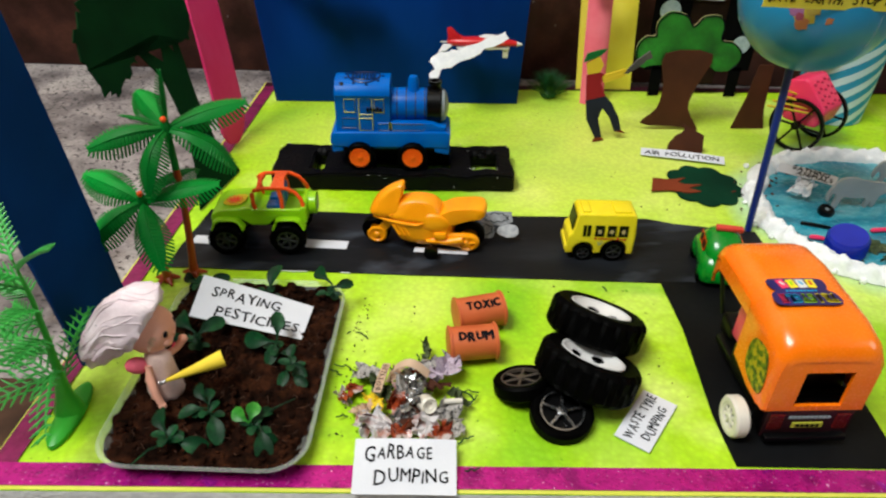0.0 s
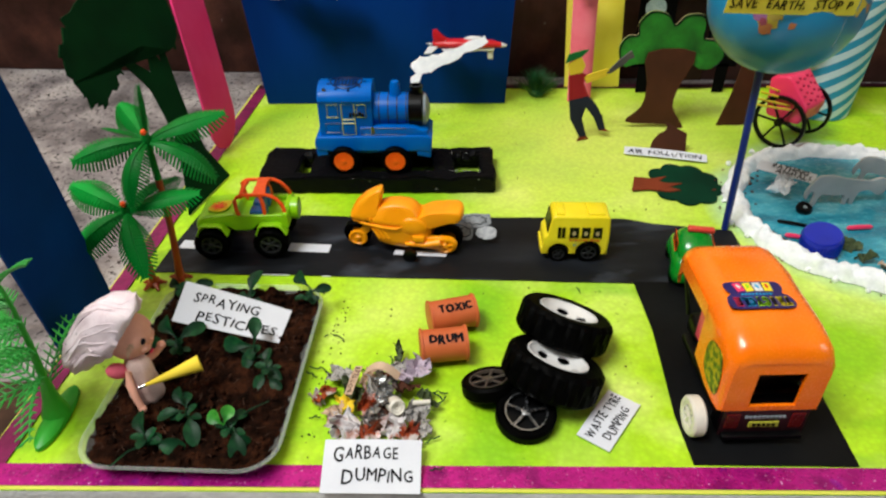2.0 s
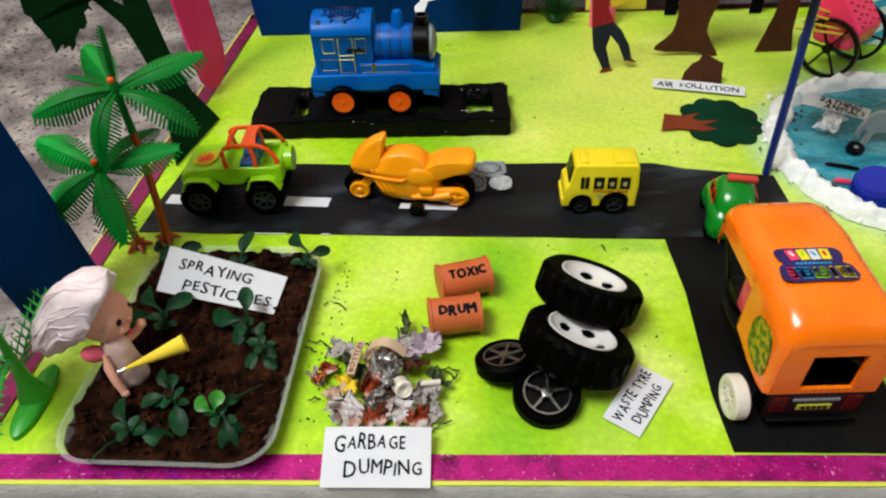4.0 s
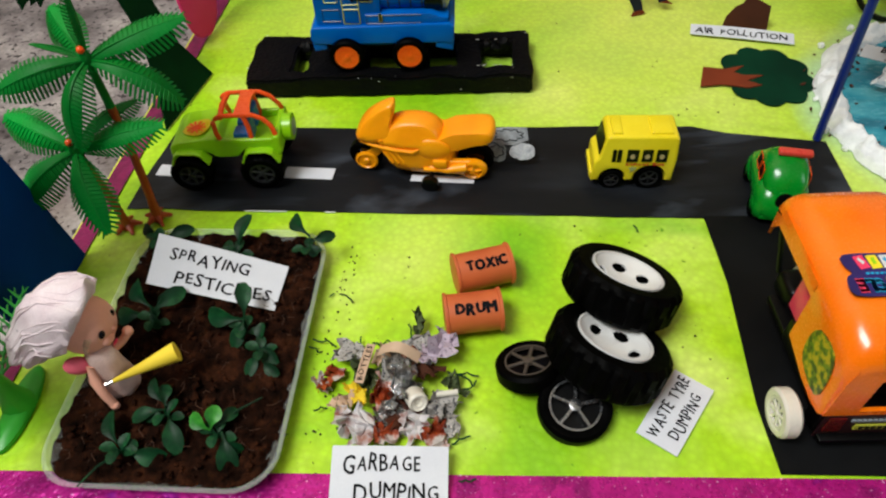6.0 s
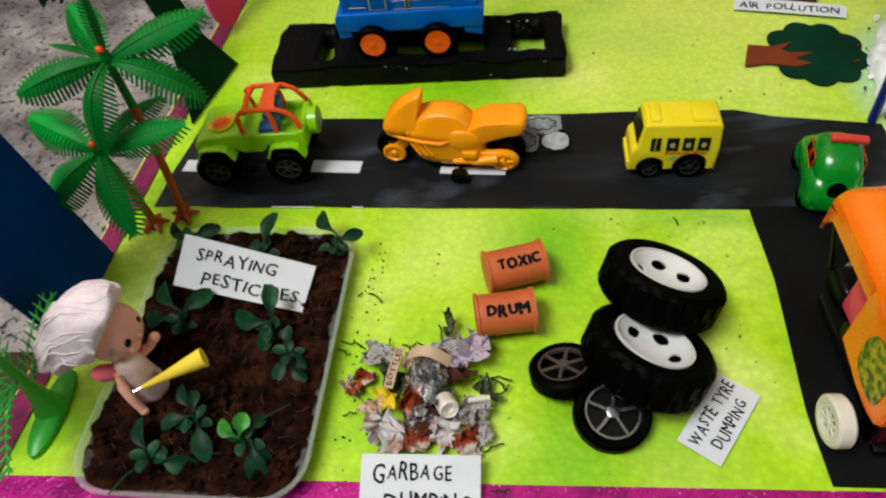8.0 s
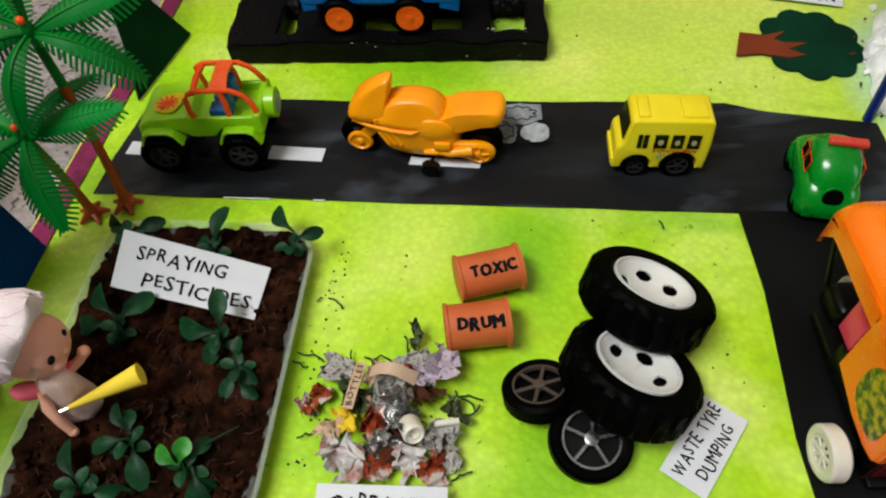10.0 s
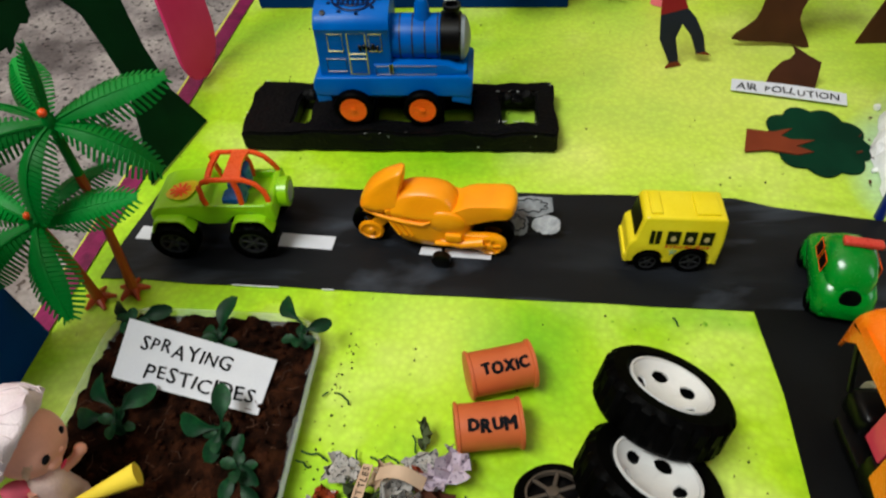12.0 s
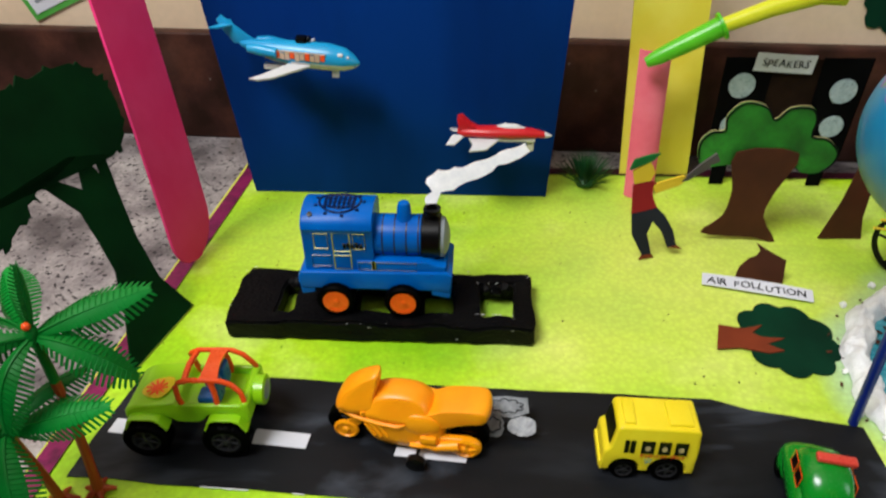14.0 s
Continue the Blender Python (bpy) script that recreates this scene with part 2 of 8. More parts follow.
M_REDPAPER = paper("red_card", "8e1620", "9d1c26")
M_NAVYINK = paper("dark_navy_card", "171a2c", "1f2338")
M_FACE = paper("yellow_skin_card", "e0bd2a", "e8c838")
M_CAP = paper("green_card", "14612a", "186c30")
M_FOIL = mat("grey_foil_paper", ["6a6e72", "84888c"], rough=0.5, scale=150, fine=400, metal=0.15, bump=0.4, grain=0.25)
M_FOILPALE = mat("pale_foil", ["7f8287", "9fa2a6"], rough=0.45, scale=170, fine=400, metal=0.15, bump=0.8, grain=0.2)
M_COTTON = mat("white_cotton", ["eceef2", "f8f9fa"], rough=1.0, scale=120, fine=600, grain=0.1, bump=0.9)
M_WATER = mat("teal_painted_water", ["22748c", "2f90a6", "5aacba"], rough=0.25, scale=16, fine=120, grain=0.2, bump=0.25, stretch=(1, 2.2, 1), wash=("173f50", 15.0, 0.60, (0.5, 2.4, 1)))
M_PLASTER = mat("white_plaster", ["e6e8ea", "f6f8f8"], rough=0.8, scale=70, fine=320, grain=0.12, bump=0.8)

M_SAW = paper("dull_grey_card", "4a4644", "5a5552")
M_CUTGREY = paper("grey_foam_card", "9aa0a2", "b0b5b6")
M_BLUECAP = gloss("blue_cap_plastic", "0a1f98", "0d28ae", rough=0.3)
M_CRIMSON = gloss("crimson_plastic", "a81c40", "b82448", rough=0.35)
M_PINKPL = gloss("pink_plastic", "e8305c", "f03f6c", rough=0.3)
M_POLE = gloss("dark_blue_rod", "0c1f70", "10287e", rough=0.35)
M_STRAW = paper("yellow_straw", "e2c22a", "ecd040")
M_HORN_G = gloss("green_tube", "4fb81a", "62c828", rough=0.3)
M_HORN_Y = gloss("yellow_tube", "d4d81e", "e0e234", rough=0.3)
M_SKY = gloss("sky_blue_plastic", "1a8fc4", "2aa2d4", rough=0.3)
M_REDPL = gloss("red_plastic", "c01820", "cc242a", rough=0.3)
M_STRIPE_B = paper("blue_stripe_paper", "2f86a8", "3b94b4")
M_STRIPE_W = paper("white_stripe_paper", "b9cfd4", "c8dade")
M_GRASS = mat("dark_grass_plastic", ["12481f", "1f6532"], rough=0.5, rand=0.2)
M_DIRT = mat("dark_crumb", ["141a0c", "2a2416"], rough=0.9)
M_MAROON = gloss("dark_maroon_print", "220a0e", "300f14", rough=0.35)
M_VIOLET = gloss("dark_violet_print", "1c1450", "2a1c66", rough=0.35)
M_TAIL = gloss("red_lamp_plastic", "500f0d", "621410", rough=0.25)
M_FIBRE = mat("coir_fibre", ["2a1508", "4a2a16"], rough=0.9, scale=80)
M_BAND = mat("brown_stone_band", ["2a1a12", "3a261b", "4d3528"], rough=0.6, spec=0.2, scale=18, fine=180, grain=0.35, bump=0.2)
M_SUN = gloss("sun_yellow_print", "dcc01c", "e6cc2a")

# ---- building kit ----
def finish(bm, sharp=0.6):
    bmesh.ops.recalc_face_normals(bm, faces=bm.faces)
    for f in bm.faces:
        f.smooth = True
    for e in bm.edges:
        if len(e.link_faces) != 2 or e.calc_face_angle(0) > sharp:
            e.smooth = False


def mesh(name, bm, mats, sharp=0.6):
    finish(bm, sharp)
    me = bpy.data.meshes.new(name)
    bm.to_mesh(me)
    bm.free()
    for m in (mats if isinstance(mats, (list, tuple)) else [mats]):
        me.materials.append(m)
    return me


def part(name, bm, mats, parent, label="", at=None, sharp=0.6):
    """Links a bmesh as one mesh object under a thing or a part."""
    ob = new(name, mesh(name, bm, mats, sharp))
    ob.parent = parent
    if at is not None:
        ob.matrix_basis = at
    return tagged(ob, label) if label else ob


def solo(name, bm, mats, label, category, at=None, group="", kind="", sharp=0.6):
    """A thing that is one mesh."""
    ob = new(name, mesh(name, bm, mats, sharp))
    if at is not None:
        ob.matrix_basis = at
    return tagged(ob, label, category, group, kind)


def thing(name, label, category, at=None, group="", kind=""):
    ob = new(name)
    ob.empty_display_size = 0.02
    if at is not None:
        ob.matrix_basis = at
    return tagged(ob, label, category, group, kind)


def B():
    return bmesh.new()


def box(bm, c, s, bevel=0.0, seg=2, m=None, idx=0, taper=1.0):
    """A box at centre c of size s with rounded edges; taper shrinks its top."""
    r = bmesh.ops.create_cube(bm, size=1.0)
    vs = r["verts"]
    for v in vs:
        k = taper if v.co.z > 0 else 1.0
        v.co = Vector((v.co.x * s[0] * k + c[0], v.co.y * s[1] * k + c[1], v.co.z * s[2] + c[2]))
    fs = {f for v in vs for f in v.link_faces}
    if bevel:
        es = list({e for v in vs for e in v.link_edges})
        r = bmesh.ops.bevel(bm, geom=es, offset=bevel, segments=seg, affect="EDGES", profile=0.5)
        vs = list({v for f in r["faces"] for v in f.verts} | {v for v in vs if v.is_valid})
        fs = {f for v in vs for f in v.link_faces}
    for f in fs:
        f.material_index = idx
    if m is not None:
        bmesh.ops.transform(bm, matrix=m, verts=vs)
    return vs


def loft(bm, rings, caps=True, idx=0, close=True):
    rows = [[bm.verts.new(p) for p in ring] for ring in rings]
    n = len(rows[0])
    for a, b in zip(rows, rows[1:]):
        for i in range(n if close else n - 1):
            j = (i + 1) % n
            f = bm.faces.new((a[i], a[j], b[j], b[i]))
            f.material_index = idx
    if caps and close:
        for r in (rows[0], rows[-1]):
            f = bm.faces.new(r)
            f.material_index = idx
    return rows


def ring(c, u, v, ru, rv, n):
    return [Vector(c) + Vector(u) * (ru * math.cos(a)) + Vector(v) * (rv * math.sin(a)) for a in (2 * math.pi * i / n for i in range(n))]


def tube(bm, pts, radii, n=8, idx=0):
    """A round bar along a line of points."""
    pts = [Vector(p) for p in pts]
    if not isinstance(radii, (list, tuple)):
        radii = [radii] * len(pts)
    rings = []
    for i, p in enumerate(pts):
        d = (pts[min(i + 1, len(pts) - 1)] - pts[max(i - 1, 0)]).normalized()
        up = Vector((0, 0, 1)) if abs(d.z) < 0.9 else Vector((1, 0, 0))
        u = d.cross(up).normalized()
        rings.append(ring(p, u, u.cross(d), radii[i], radii[i], n))
    return loft(bm, rings, True, idx)


def lathe(bm, prof, n=28, axis="z", idx=0, m=None, caps=True):
    """Turns a profile of (radius, height) pairs round an axis."""
    rows = []
    for r, h in prof:
        row = []
        for i in range(n):
            a = 2 * math.pi * i / n
            p = Vector((r * math.cos(a), r * math.sin(a), h))
            if axis == "y":
                p = Vector((p.x, p.z, -p.y))
            elif axis == "x":
                p = Vector((p.z, p.x, p.y))
            row.append(m @ p if m is not None else p)
        rows.append(row)
    return loft(bm, rows, caps, idx)


def prism(bm, outline, t, m=None, idx=0, side=None, bevel=0.0):
    """A flat shape of thickness t, its outline in x and y, its back at z = 0."""
    m = m or Matrix()
    a = [bm.verts.new(m @ Vector((x, y, 0))) for x, y in outline]
    b = [bm.verts.new(m @ Vector((x, y, t))) for x, y in outline]
    n = len(a)
    fa, fb = bm.faces.new(a[::-1]), bm.faces.new(b)
    fa.material_index = fb.material_index = idx
    for i in range(n):
        f = bm.faces.new((a[i], a[(i + 1) % n], b[(i + 1) % n], b[i]))
        f.material_index = idx if side is None else side
    if bevel:
        es = list({e for f in (fa, fb) for e in f.edges})
        bmesh.ops.bevel(bm, geom=es, offset=bevel, segments=2, affect="EDGES", profile=0.5)


def ball(bm, c, r, u=16, v=10, idx=0, m=None):
    """An ellipsoid; r is a number or three radii."""
    r = (r, r, r) if isinstance(r, (int, float)) else r
    q = bmesh.ops.create_uvsphere(bm, u_segments=u, v_segments=v, radius=1.0)
    for w in q["verts"]:
        w.co = Vector((w.co.x * r[0], w.co.y * r[1], w.co.z * r[2]))
        if m is not None:
            w.co = m @ w.co
        w.co += Vector(c)
    for f in {f for w in q["verts"] for f in w.link_faces}:
        f.material_index = idx
    return q["verts"]


def thin(bm, t):
    """Gives an open sheet the thickness t, with no mitred corners."""
    bm.normal_update()
    fs, vs = bm.faces[:], bm.verts[:]
    rim = [e for e in bm.edges if len(e.link_faces) == 1]
    low = {v: bm.verts.new(v.co - v.normal * t) for v in vs}
    for f in fs:
        bm.faces.new([low[v] for v in reversed(f.verts)]).material_index = f.material_index
    for e in rim:
        a, b = e.verts
        bm.faces.new((a, b, low[b], low[a]))


def rough_up(bm, amount, scale, seed=0.0):
    for v in bm.verts:
        v.co += noise.noise_vector(v.co * scale + Vector((seed, seed * 0.7, 1.3))) * amount


def upright(o, along, up=(0, 0, 1)):
    """The pose of a flat shape: its x runs along, its y runs up."""
    x, y = Vector(along).normalized(), Vector(up)
    y = (y - x * x.dot(y)).normalized()
    z = x.cross(y)
    m = Matrix((x, y, z)).transposed().to_4x4()
    return Matrix.Translation(o) @ m


GLYPHS = {}


def glyph(ch, bold):
    bold = 0.0 if ch in "MWNK" else bold
    if (ch, bold) not in GLYPHS:
        cu = bpy.data.curves.new("glyph", "FONT")
        cu.body, cu.size, cu.resolution_u, cu.extrude, cu.offset = ch, 1.0, 2, 0.01, bold
        ob = bpy.data.objects.new("glyph", cu)
        me = bpy.data.meshes.new_from_object(ob)
        co = [Vector(v.co) for v in me.vertices]
        fs = [tuple(p.vertices) for p in me.polygons]
        x0, x1 = min(c.x for c in co), max(c.x for c in co)
        GLYPHS[(ch, bold)] = ([Vector((c.x - x0, c.y, c.z)) for c in co], fs, x1 - x0)
        bpy.data.objects.remove(ob)
        bpy.data.curves.remove(cu)
        bpy.data.meshes.remove(me)
    return GLYPHS[(ch, bold)]


def write(bm, text, size, m, width=None, bold=0.015, wobble=1.0, gap=0.14, idx=0, bend=None):
    """Hand lettering from the left end of a base line at the pose m; width stretches it to fit; a letter after ^ is larger."""
    rnd = random.Random(text)
    x, todo = 0.0, []
    big = 1.0
    for ch in text:
        if ch == "^":
            big = 1.28
            continue
        if ch == " ":
            x += 0.45
            continue
        co, fs, w = glyph(ch, bold)
        todo.append((co, fs, x, w, big))
        x += w * big + gap
        big = 1.0
    k = (width / (x - gap) / size) if width else 1.0
    q = B()
    for co, fs, x0, w, big in todo:
        a, dy, s = radians(rnd.uniform(-5, 5) * wobble), rnd.uniform(-0.05, 0.05) * wobble, big * (1 + rnd.uniform(-0.07, 0.07) * wobble)
        x0 += w * (big - 1) / 2
        vs = []
        for c in co:
            px, py = (c.x - w / 2) * s, (c.y - 0.35) * s
            p = Vector(((x0 + w / 2 + px * math.cos(a) - py * math.sin(a)) * k, 0.35 + dy + px * math.sin(a) + py * math.cos(a), c.z)) * size
            vs.append(q.verts.new(p))
        for f in fs:
            try:
                q.faces.new([vs[i] for i in f]).material_index = idx
            except ValueError:
                pass
    if bend:
        for j in range(-1, 9):
            bmesh.ops.bisect_plane(q, geom=q.verts[:] + q.edges[:] + q.faces[:], plane_co=(0, size * 0.12 * j, 0), plane_no=(0, 1, 0))
        for v in q.verts:
            v.co = bend(v.co)
    bmesh.ops.transform(q, matrix=m, verts=q.verts)
    me = bpy.data.meshes.new("tmp")
    q.to_mesh(me)
    q.free()
    bm.from_mesh(me)
    bpy.data.meshes.remove(me)


def card(name, label, corners, lines, size, tilt_text=0.0, ink=None, stock=None, thick=0.0006, category="sign", inset=0.1):
    """A hand-lettered card: corners bottom left, bottom right, top left, and top right where it is twisted; lines of (text, left share, base share, width share)."""
    bl, br, tl = (Vector(c) for c in corners[:3])
    w, h = (br - bl).length, (tl - bl).length
    m = upright(bl, br - bl, tl - bl)
    t = thing(name, label, category, m)
    skew = twist = Vector()
    if len(corners) == 4:
        away = m.inverted()
        skew = away @ tl - Vector((0, h, 0))
        twist = away @ Vector(corners[3]) - Vector((w, h, 0)) - skew
    b = B()
    n = 8
    # a slight curl, thickest in the middle
    top, bot = [], []
    for j in range(3):
        for i in range(n + 1):
            u, v = i / n, j / 2
            z = 0.0012 * math.sin(math.pi * u) * (0.5 + v)
            off = skew * v + twist * (u * v)
            top.append(b.verts.new(Vector((u * w, v * h, z + thick)) + off))
            bot.append(b.verts.new(Vector((u * w, v * h, z)) + off))
    for j in range(2):
        for i in range(n):
            a = j * (n + 1) + i
            b.faces.new((top[a], top[a + 1], top[a + n + 2], top[a + n + 1]))
            b.faces.new((bot[a], bot[a + n + 1], bot[a + n + 2], bot[a + 1]))
    rim = list(range(n + 1)) + [n + (n + 1), n + 2 * (n + 1)] + [2 * (n + 1) + i for i in range(n - 1, -1, -1)] + [n + 1]
    for i, a in enumerate(rim):
        c = rim[(i + 1) % len(rim)]
        b.faces.new((bot[a], bot[c], top[c], top[a]))
    part("sheet", b, stock or M_WHITE, t)
    b = B()

    def bend(p):
        u, v = p.x / w, p.y / h
        return Vector((p.x, p.y, p.z + thick + 0.0003 + 0.0012 * math.sin(math.pi * min(1, max(0, u))) * (0.5 + v))) + skew * v + twist * (u * v)

    for text, x, y, wd in lines:
        q = Matrix.Translation((x * w, y * h, 0))
        for o in (Vector((0, 0, 0)), Vector((0.022, 0.016, 0.004)) * size):
            write(b, text, size, Matrix(), width=wd * w, bold=0.0, wobble=1.7, bend=lambda p, q=q, o=o: bend(q @ (p + o)))
    part("lettering", b, ink or M_INK, t, "black hand lettering")
    return t

# ---- the room ----
FLOOR = -0.03
WALL_M = pose(0, 1.295, 0, 0, 0, -2.95)


def slab(name, c, s, material, label, m=None):
    b = B()
    box(b, c, s)
    return solo(name, b, material, label, name.split("_")[0], m, kind="structure")


slab("floor", (0.2, -1.85, FLOOR - 0.05), (9.4, 7.4, 0.1), M_FLOOR, "grey speckled stone floor with brown stains")
slab("floor_band", (-2.2, 0.442, FLOOR - 0.003), (4.4, 0.083, 0.014), M_BAND, "dark brown stone band laid in the grey floor")
slab("floor_edge", (-2.2, 0.3685, FLOOR - 0.004), (4.4, 0.062, 0.014), M_WALL2, "tan stone edging beside the brown floor band")
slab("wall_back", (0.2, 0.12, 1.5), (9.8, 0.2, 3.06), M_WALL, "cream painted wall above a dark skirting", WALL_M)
b = B()
box(b, (0.2, 0.008, FLOOR + 0.088), (9.2, 0.024, 0.176), 0.004, 3)
solo("baseboard", b, M_SKIRT, "dark brown polished stone skirting along the wall", "skirting", WALL_M, kind="structure")
# Added unseen walls close the room; their tan holds down the bounced light.
slab("wall_left", (-4.4, -2.0, 1.5), (0.2, 7.2, 3.06), M_WALL2, "unseen side wall in a darker tan that bounces less light")
slab("wall_right", (4.8, -2.0, 1.5), (0.2, 7.2, 3.06), M_WALL2, "unseen side wall in a darker tan that bounces less light")
slab("wall_front", (0.2, -5.5, 1.5), (9.2, 0.2, 3.06), M_WALL2, "unseen wall opposite the display in a darker tan that bounces less light")
slab("ceiling", (0.2, -2.0, 3.06), (9.4, 7.4, 0.1), M_CEIL, "plain white ceiling")

# ---- the foam board: corners front left, front right, back right, back left ----
FL, FR, BR, BL = Vector((-0.3125, 0.3435, 0)), Vector((0.95, 0.3395, 0)), Vector((0.95, 1.170, 0)), Vector((-0.268, 1.168, 0))
board = thing("foam_board", "thick white foam board painted yellow-green with magenta tape edges", "display board")
b = B()
n_u, n_v = 24, 16
rows = []
for j in range(n_v + 1):
    v = j / n_v
    rows.append([FL.lerp(FR, i / n_u).lerp(BL.lerp(BR, i / n_u), v) for i in range(n_u + 1)])
vs = [[b.verts.new(p) for p in r] for r in rows]
for j in range(n_v):
    for i in range(n_u):
        b.faces.new((vs[j][i], vs[j][i + 1], vs[j + 1][i + 1], vs[j + 1][i]))
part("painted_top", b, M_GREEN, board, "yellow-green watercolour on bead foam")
b = B()
prism(b, [(p.x, p.y) for p in (FL, FR, BR, BL)], 0.0286, Matrix.Translation((0, 0, -0.029)), bevel=0.0012)
part("core", b, M_FOAM, board, "white bead foam sides")


def strip(name, p, q, wide, z, material, inward, label, waves=60, lift=0.0004):
    """A band of tape from p to q, with a slightly uneven surface."""
    b = B()
    d = (q - p)
    rows = []
    for k in range(5):
        rows.append([p + d * (i / waves) + inward * (wide * k / 4) + Vector((0, 0, z + lift * noise.noise(Vector((i * 0.7, k * 1.1, wide * 900)))))
                     for i in range(waves + 1)])
    vs = [[b.verts.new(c) for c in r] for r in rows]
    for j in range(4):
        for i in range(waves):
            b.faces.new((vs[j][i], vs[j][i + 1], vs[j + 1][i + 1], vs[j + 1][i]))
    return part(name, b, material, board, label)


strip("yellow_edge", FL + Vector((0.001, 0.0005, 0)), FR, 0.006, 0.0008, M_YEL_EDGE, Vector((0, 1, 0)), "yellow paper edge")
strip("yellow_edge", FL + Vector((0.0008, 0, 0)), BL + Vector((0.0008, 0, 0)), 0.006, 0.0008, M_YEL_EDGE, Vector((1, 0, 0)), "yellow paper edge")
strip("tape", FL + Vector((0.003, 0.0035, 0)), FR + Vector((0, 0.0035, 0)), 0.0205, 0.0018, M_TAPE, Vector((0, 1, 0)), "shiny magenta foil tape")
# Same foil tape at the side and back, its darker reflection coloured in.
strip("tape", FL + Vector((0.0035, 0.024, 0)), BL + Vector((0.0035, -0.02, 0)), 0.019, 0.0018, M_TAPE_DIM_SIDE, Vector((1, 0, 0)), "magenta foil tape coloured maroon for its dim reflection")
strip("tape", BL + Vector((0.003, -0.003, 0)), BR + Vector((0, -0.003, 0)), 0.017, 0.0018, M_TAPE_DIM_BACK, Vector((0, -1, 0)), "magenta foil tape coloured near black for its dim reflection")

# ---- the paper road ----
road = thing("paper_road", "black chart paper road with white dashes glued on the board", "road", kind="structure")


def sheet(name, outline, z, material, parent, label="", thick=0.0008):
    b = B()
    prism(b, outline, thick, Matrix.Translation((0, 0, z)))
    return part(name, b, material, parent, label)


def wavy(p, q, n, amp, seed):
    """Points along a hand-cut edge."""
    p, q = Vector((*p, 0)), Vector((*q, 0))
    s = Vector((-(q - p).y, (q - p).x, 0)).normalized()
    return [tuple((p + (q - p) * (i / n) + s * amp * noise.noise(Vector((i * 0.6, seed, 0))))[:2]) for i in range(n)]


sheet("road_sheet", wavy((-0.260, 0.624), (0.272, 0.604), 14, 0.003, 1) + wavy((0.272, 0.604), (0.412, 0.604), 3, 0.0, 2)
      + wavy((0.412, 0.604), (0.412, 0.706), 3, 0.001, 3) + wavy((0.412, 0.706), (0.288, 0.727), 4, 0.001, 3)
      + wavy((0.288, 0.733), (-0.244, 0.744), 14, 0.003, 4) + wavy((-0.244, 0.744), (-0.262, 0.63), 3, 0.001, 5), 0.0004, M_ROAD, road)
sheet("road_sheet", wavy((0.272, 0.603), (0.274, 0.53), 4, 0.001, 6) + wavy((0.274, 0.53), (0.267, 0.42), 5, 0.001, 7)
      + wavy((0.267, 0.42), (0.269, 0.3685), 3, 0.001, 8) + wavy((0.269, 0.3685), (0.401, 0.367), 6, 0.0005, 9)
      + wavy((0.401, 0.367), (0.411, 0.603), 7, 0.001, 9) + [(0.411, 0.606), (0.272, 0.606)], 0.0006, M_ROAD_SHADED, road)
for dx, dy, wd in ((-0.235, 0.677, 0.020), (-0.0925, 0.670, 0.048), (0.038, 0.6590, 0.060)):
    hh = 0.0045 if dx > 0 else 0.0078
    b = B()
    prism(b, [(-wd / 2 - 0.001, -hh), (wd / 2, -hh * 1.05), (wd / 2 + 0.0005, hh * 0.95), (-wd / 2, hh)], 0.0006,
          pose(dx, dy, 0.0014, 0, 0, -4))
    part("dash", b, M_WHITE, road, "white paper dash")
# frayed pale paper showing along the near edge of the road
for x0, x1 in ((-0.146, -0.106), (-0.070, -0.060)):
    b = B()
    n = 10
    up, lo = [], []
    for i in range(n + 1):
        x = x0 + (x1 - x0) * i / n
        y = 0.6235 - 0.0375 * (x + 0.260)
        up.append((x, y + 0.0004))
        lo.append((x, y - 0.0003 - 0.0026 * abs(noise.noise(Vector((x * 160, 2.0, 0)))) * math.sin(math.pi * i / n)))
    prism(b, up + lo[::-1], 0.0010, Matrix.Translation((0, 0, 0.0009)))
    part("torn_edge", b, M_WHITE, road, "white torn paper edge")

# ---- tall cards round the board ----


def slat(name, p, q, length, material, label, thick=0.003, lean=(0, 0, 1), tongue=0.0):
    """A tall flat strip: it stands on the line from p to q and leans along the way lean; tongue is the share of its length that is rounded off below."""
    p, q, lean = Vector(p), Vector(q), Vector(lean)
    b = B()
    nrm = (q - p).cross(lean).normalized() * thick
    rings = []
    steps = [tongue * k / 8 for k in range(8)] + [tongue + (1 - tongue) * k / 8 for k in range(9)] if tongue else [k / 8 for k in range(9)]
    for s in steps:
        bow = nrm.normalized() * 0.004 * math.sin(math.pi * s)
        k = 0.5 * (1 - math.sqrt(max(0.01, 1 - (1 - s / tongue) ** 2))) if s < tongue else 0.0
        a, c = p.lerp(q, k) + lean * (length * s) + bow, q.lerp(p, k) + lean * (length * s) + bow
        rings.append([a, c, c + nrm, a + nrm])
    loft(b, rings)
    return solo(name, b, material, label, "card strip")


slat("navy_strip", (-0.285, 0.473, 0.001), (-0.281, 0.567, 0.001), 0.46, M_NAVY2, "tall navy blue card strip leaning at the board edge",
     lean=(-0.04, -0.11, 1))
slat("pink_strip", (-0.262, 0.886, 0.003), (-0.252, 0.971, 0.003), 0.50, M_PINK, "tall hot pink card strip leaning at the board edge",
     lean=(-0.18, 0.23, 1), tongue=0.085)
b = B()
prism(b, [(-0.2325, 0), (0.163, 0), (0.183, 0.40), (-0.268, 0.40)], 0.006, upright((0, 1.093, 0.0008), (1, 0, 0)), bevel=0.0008)
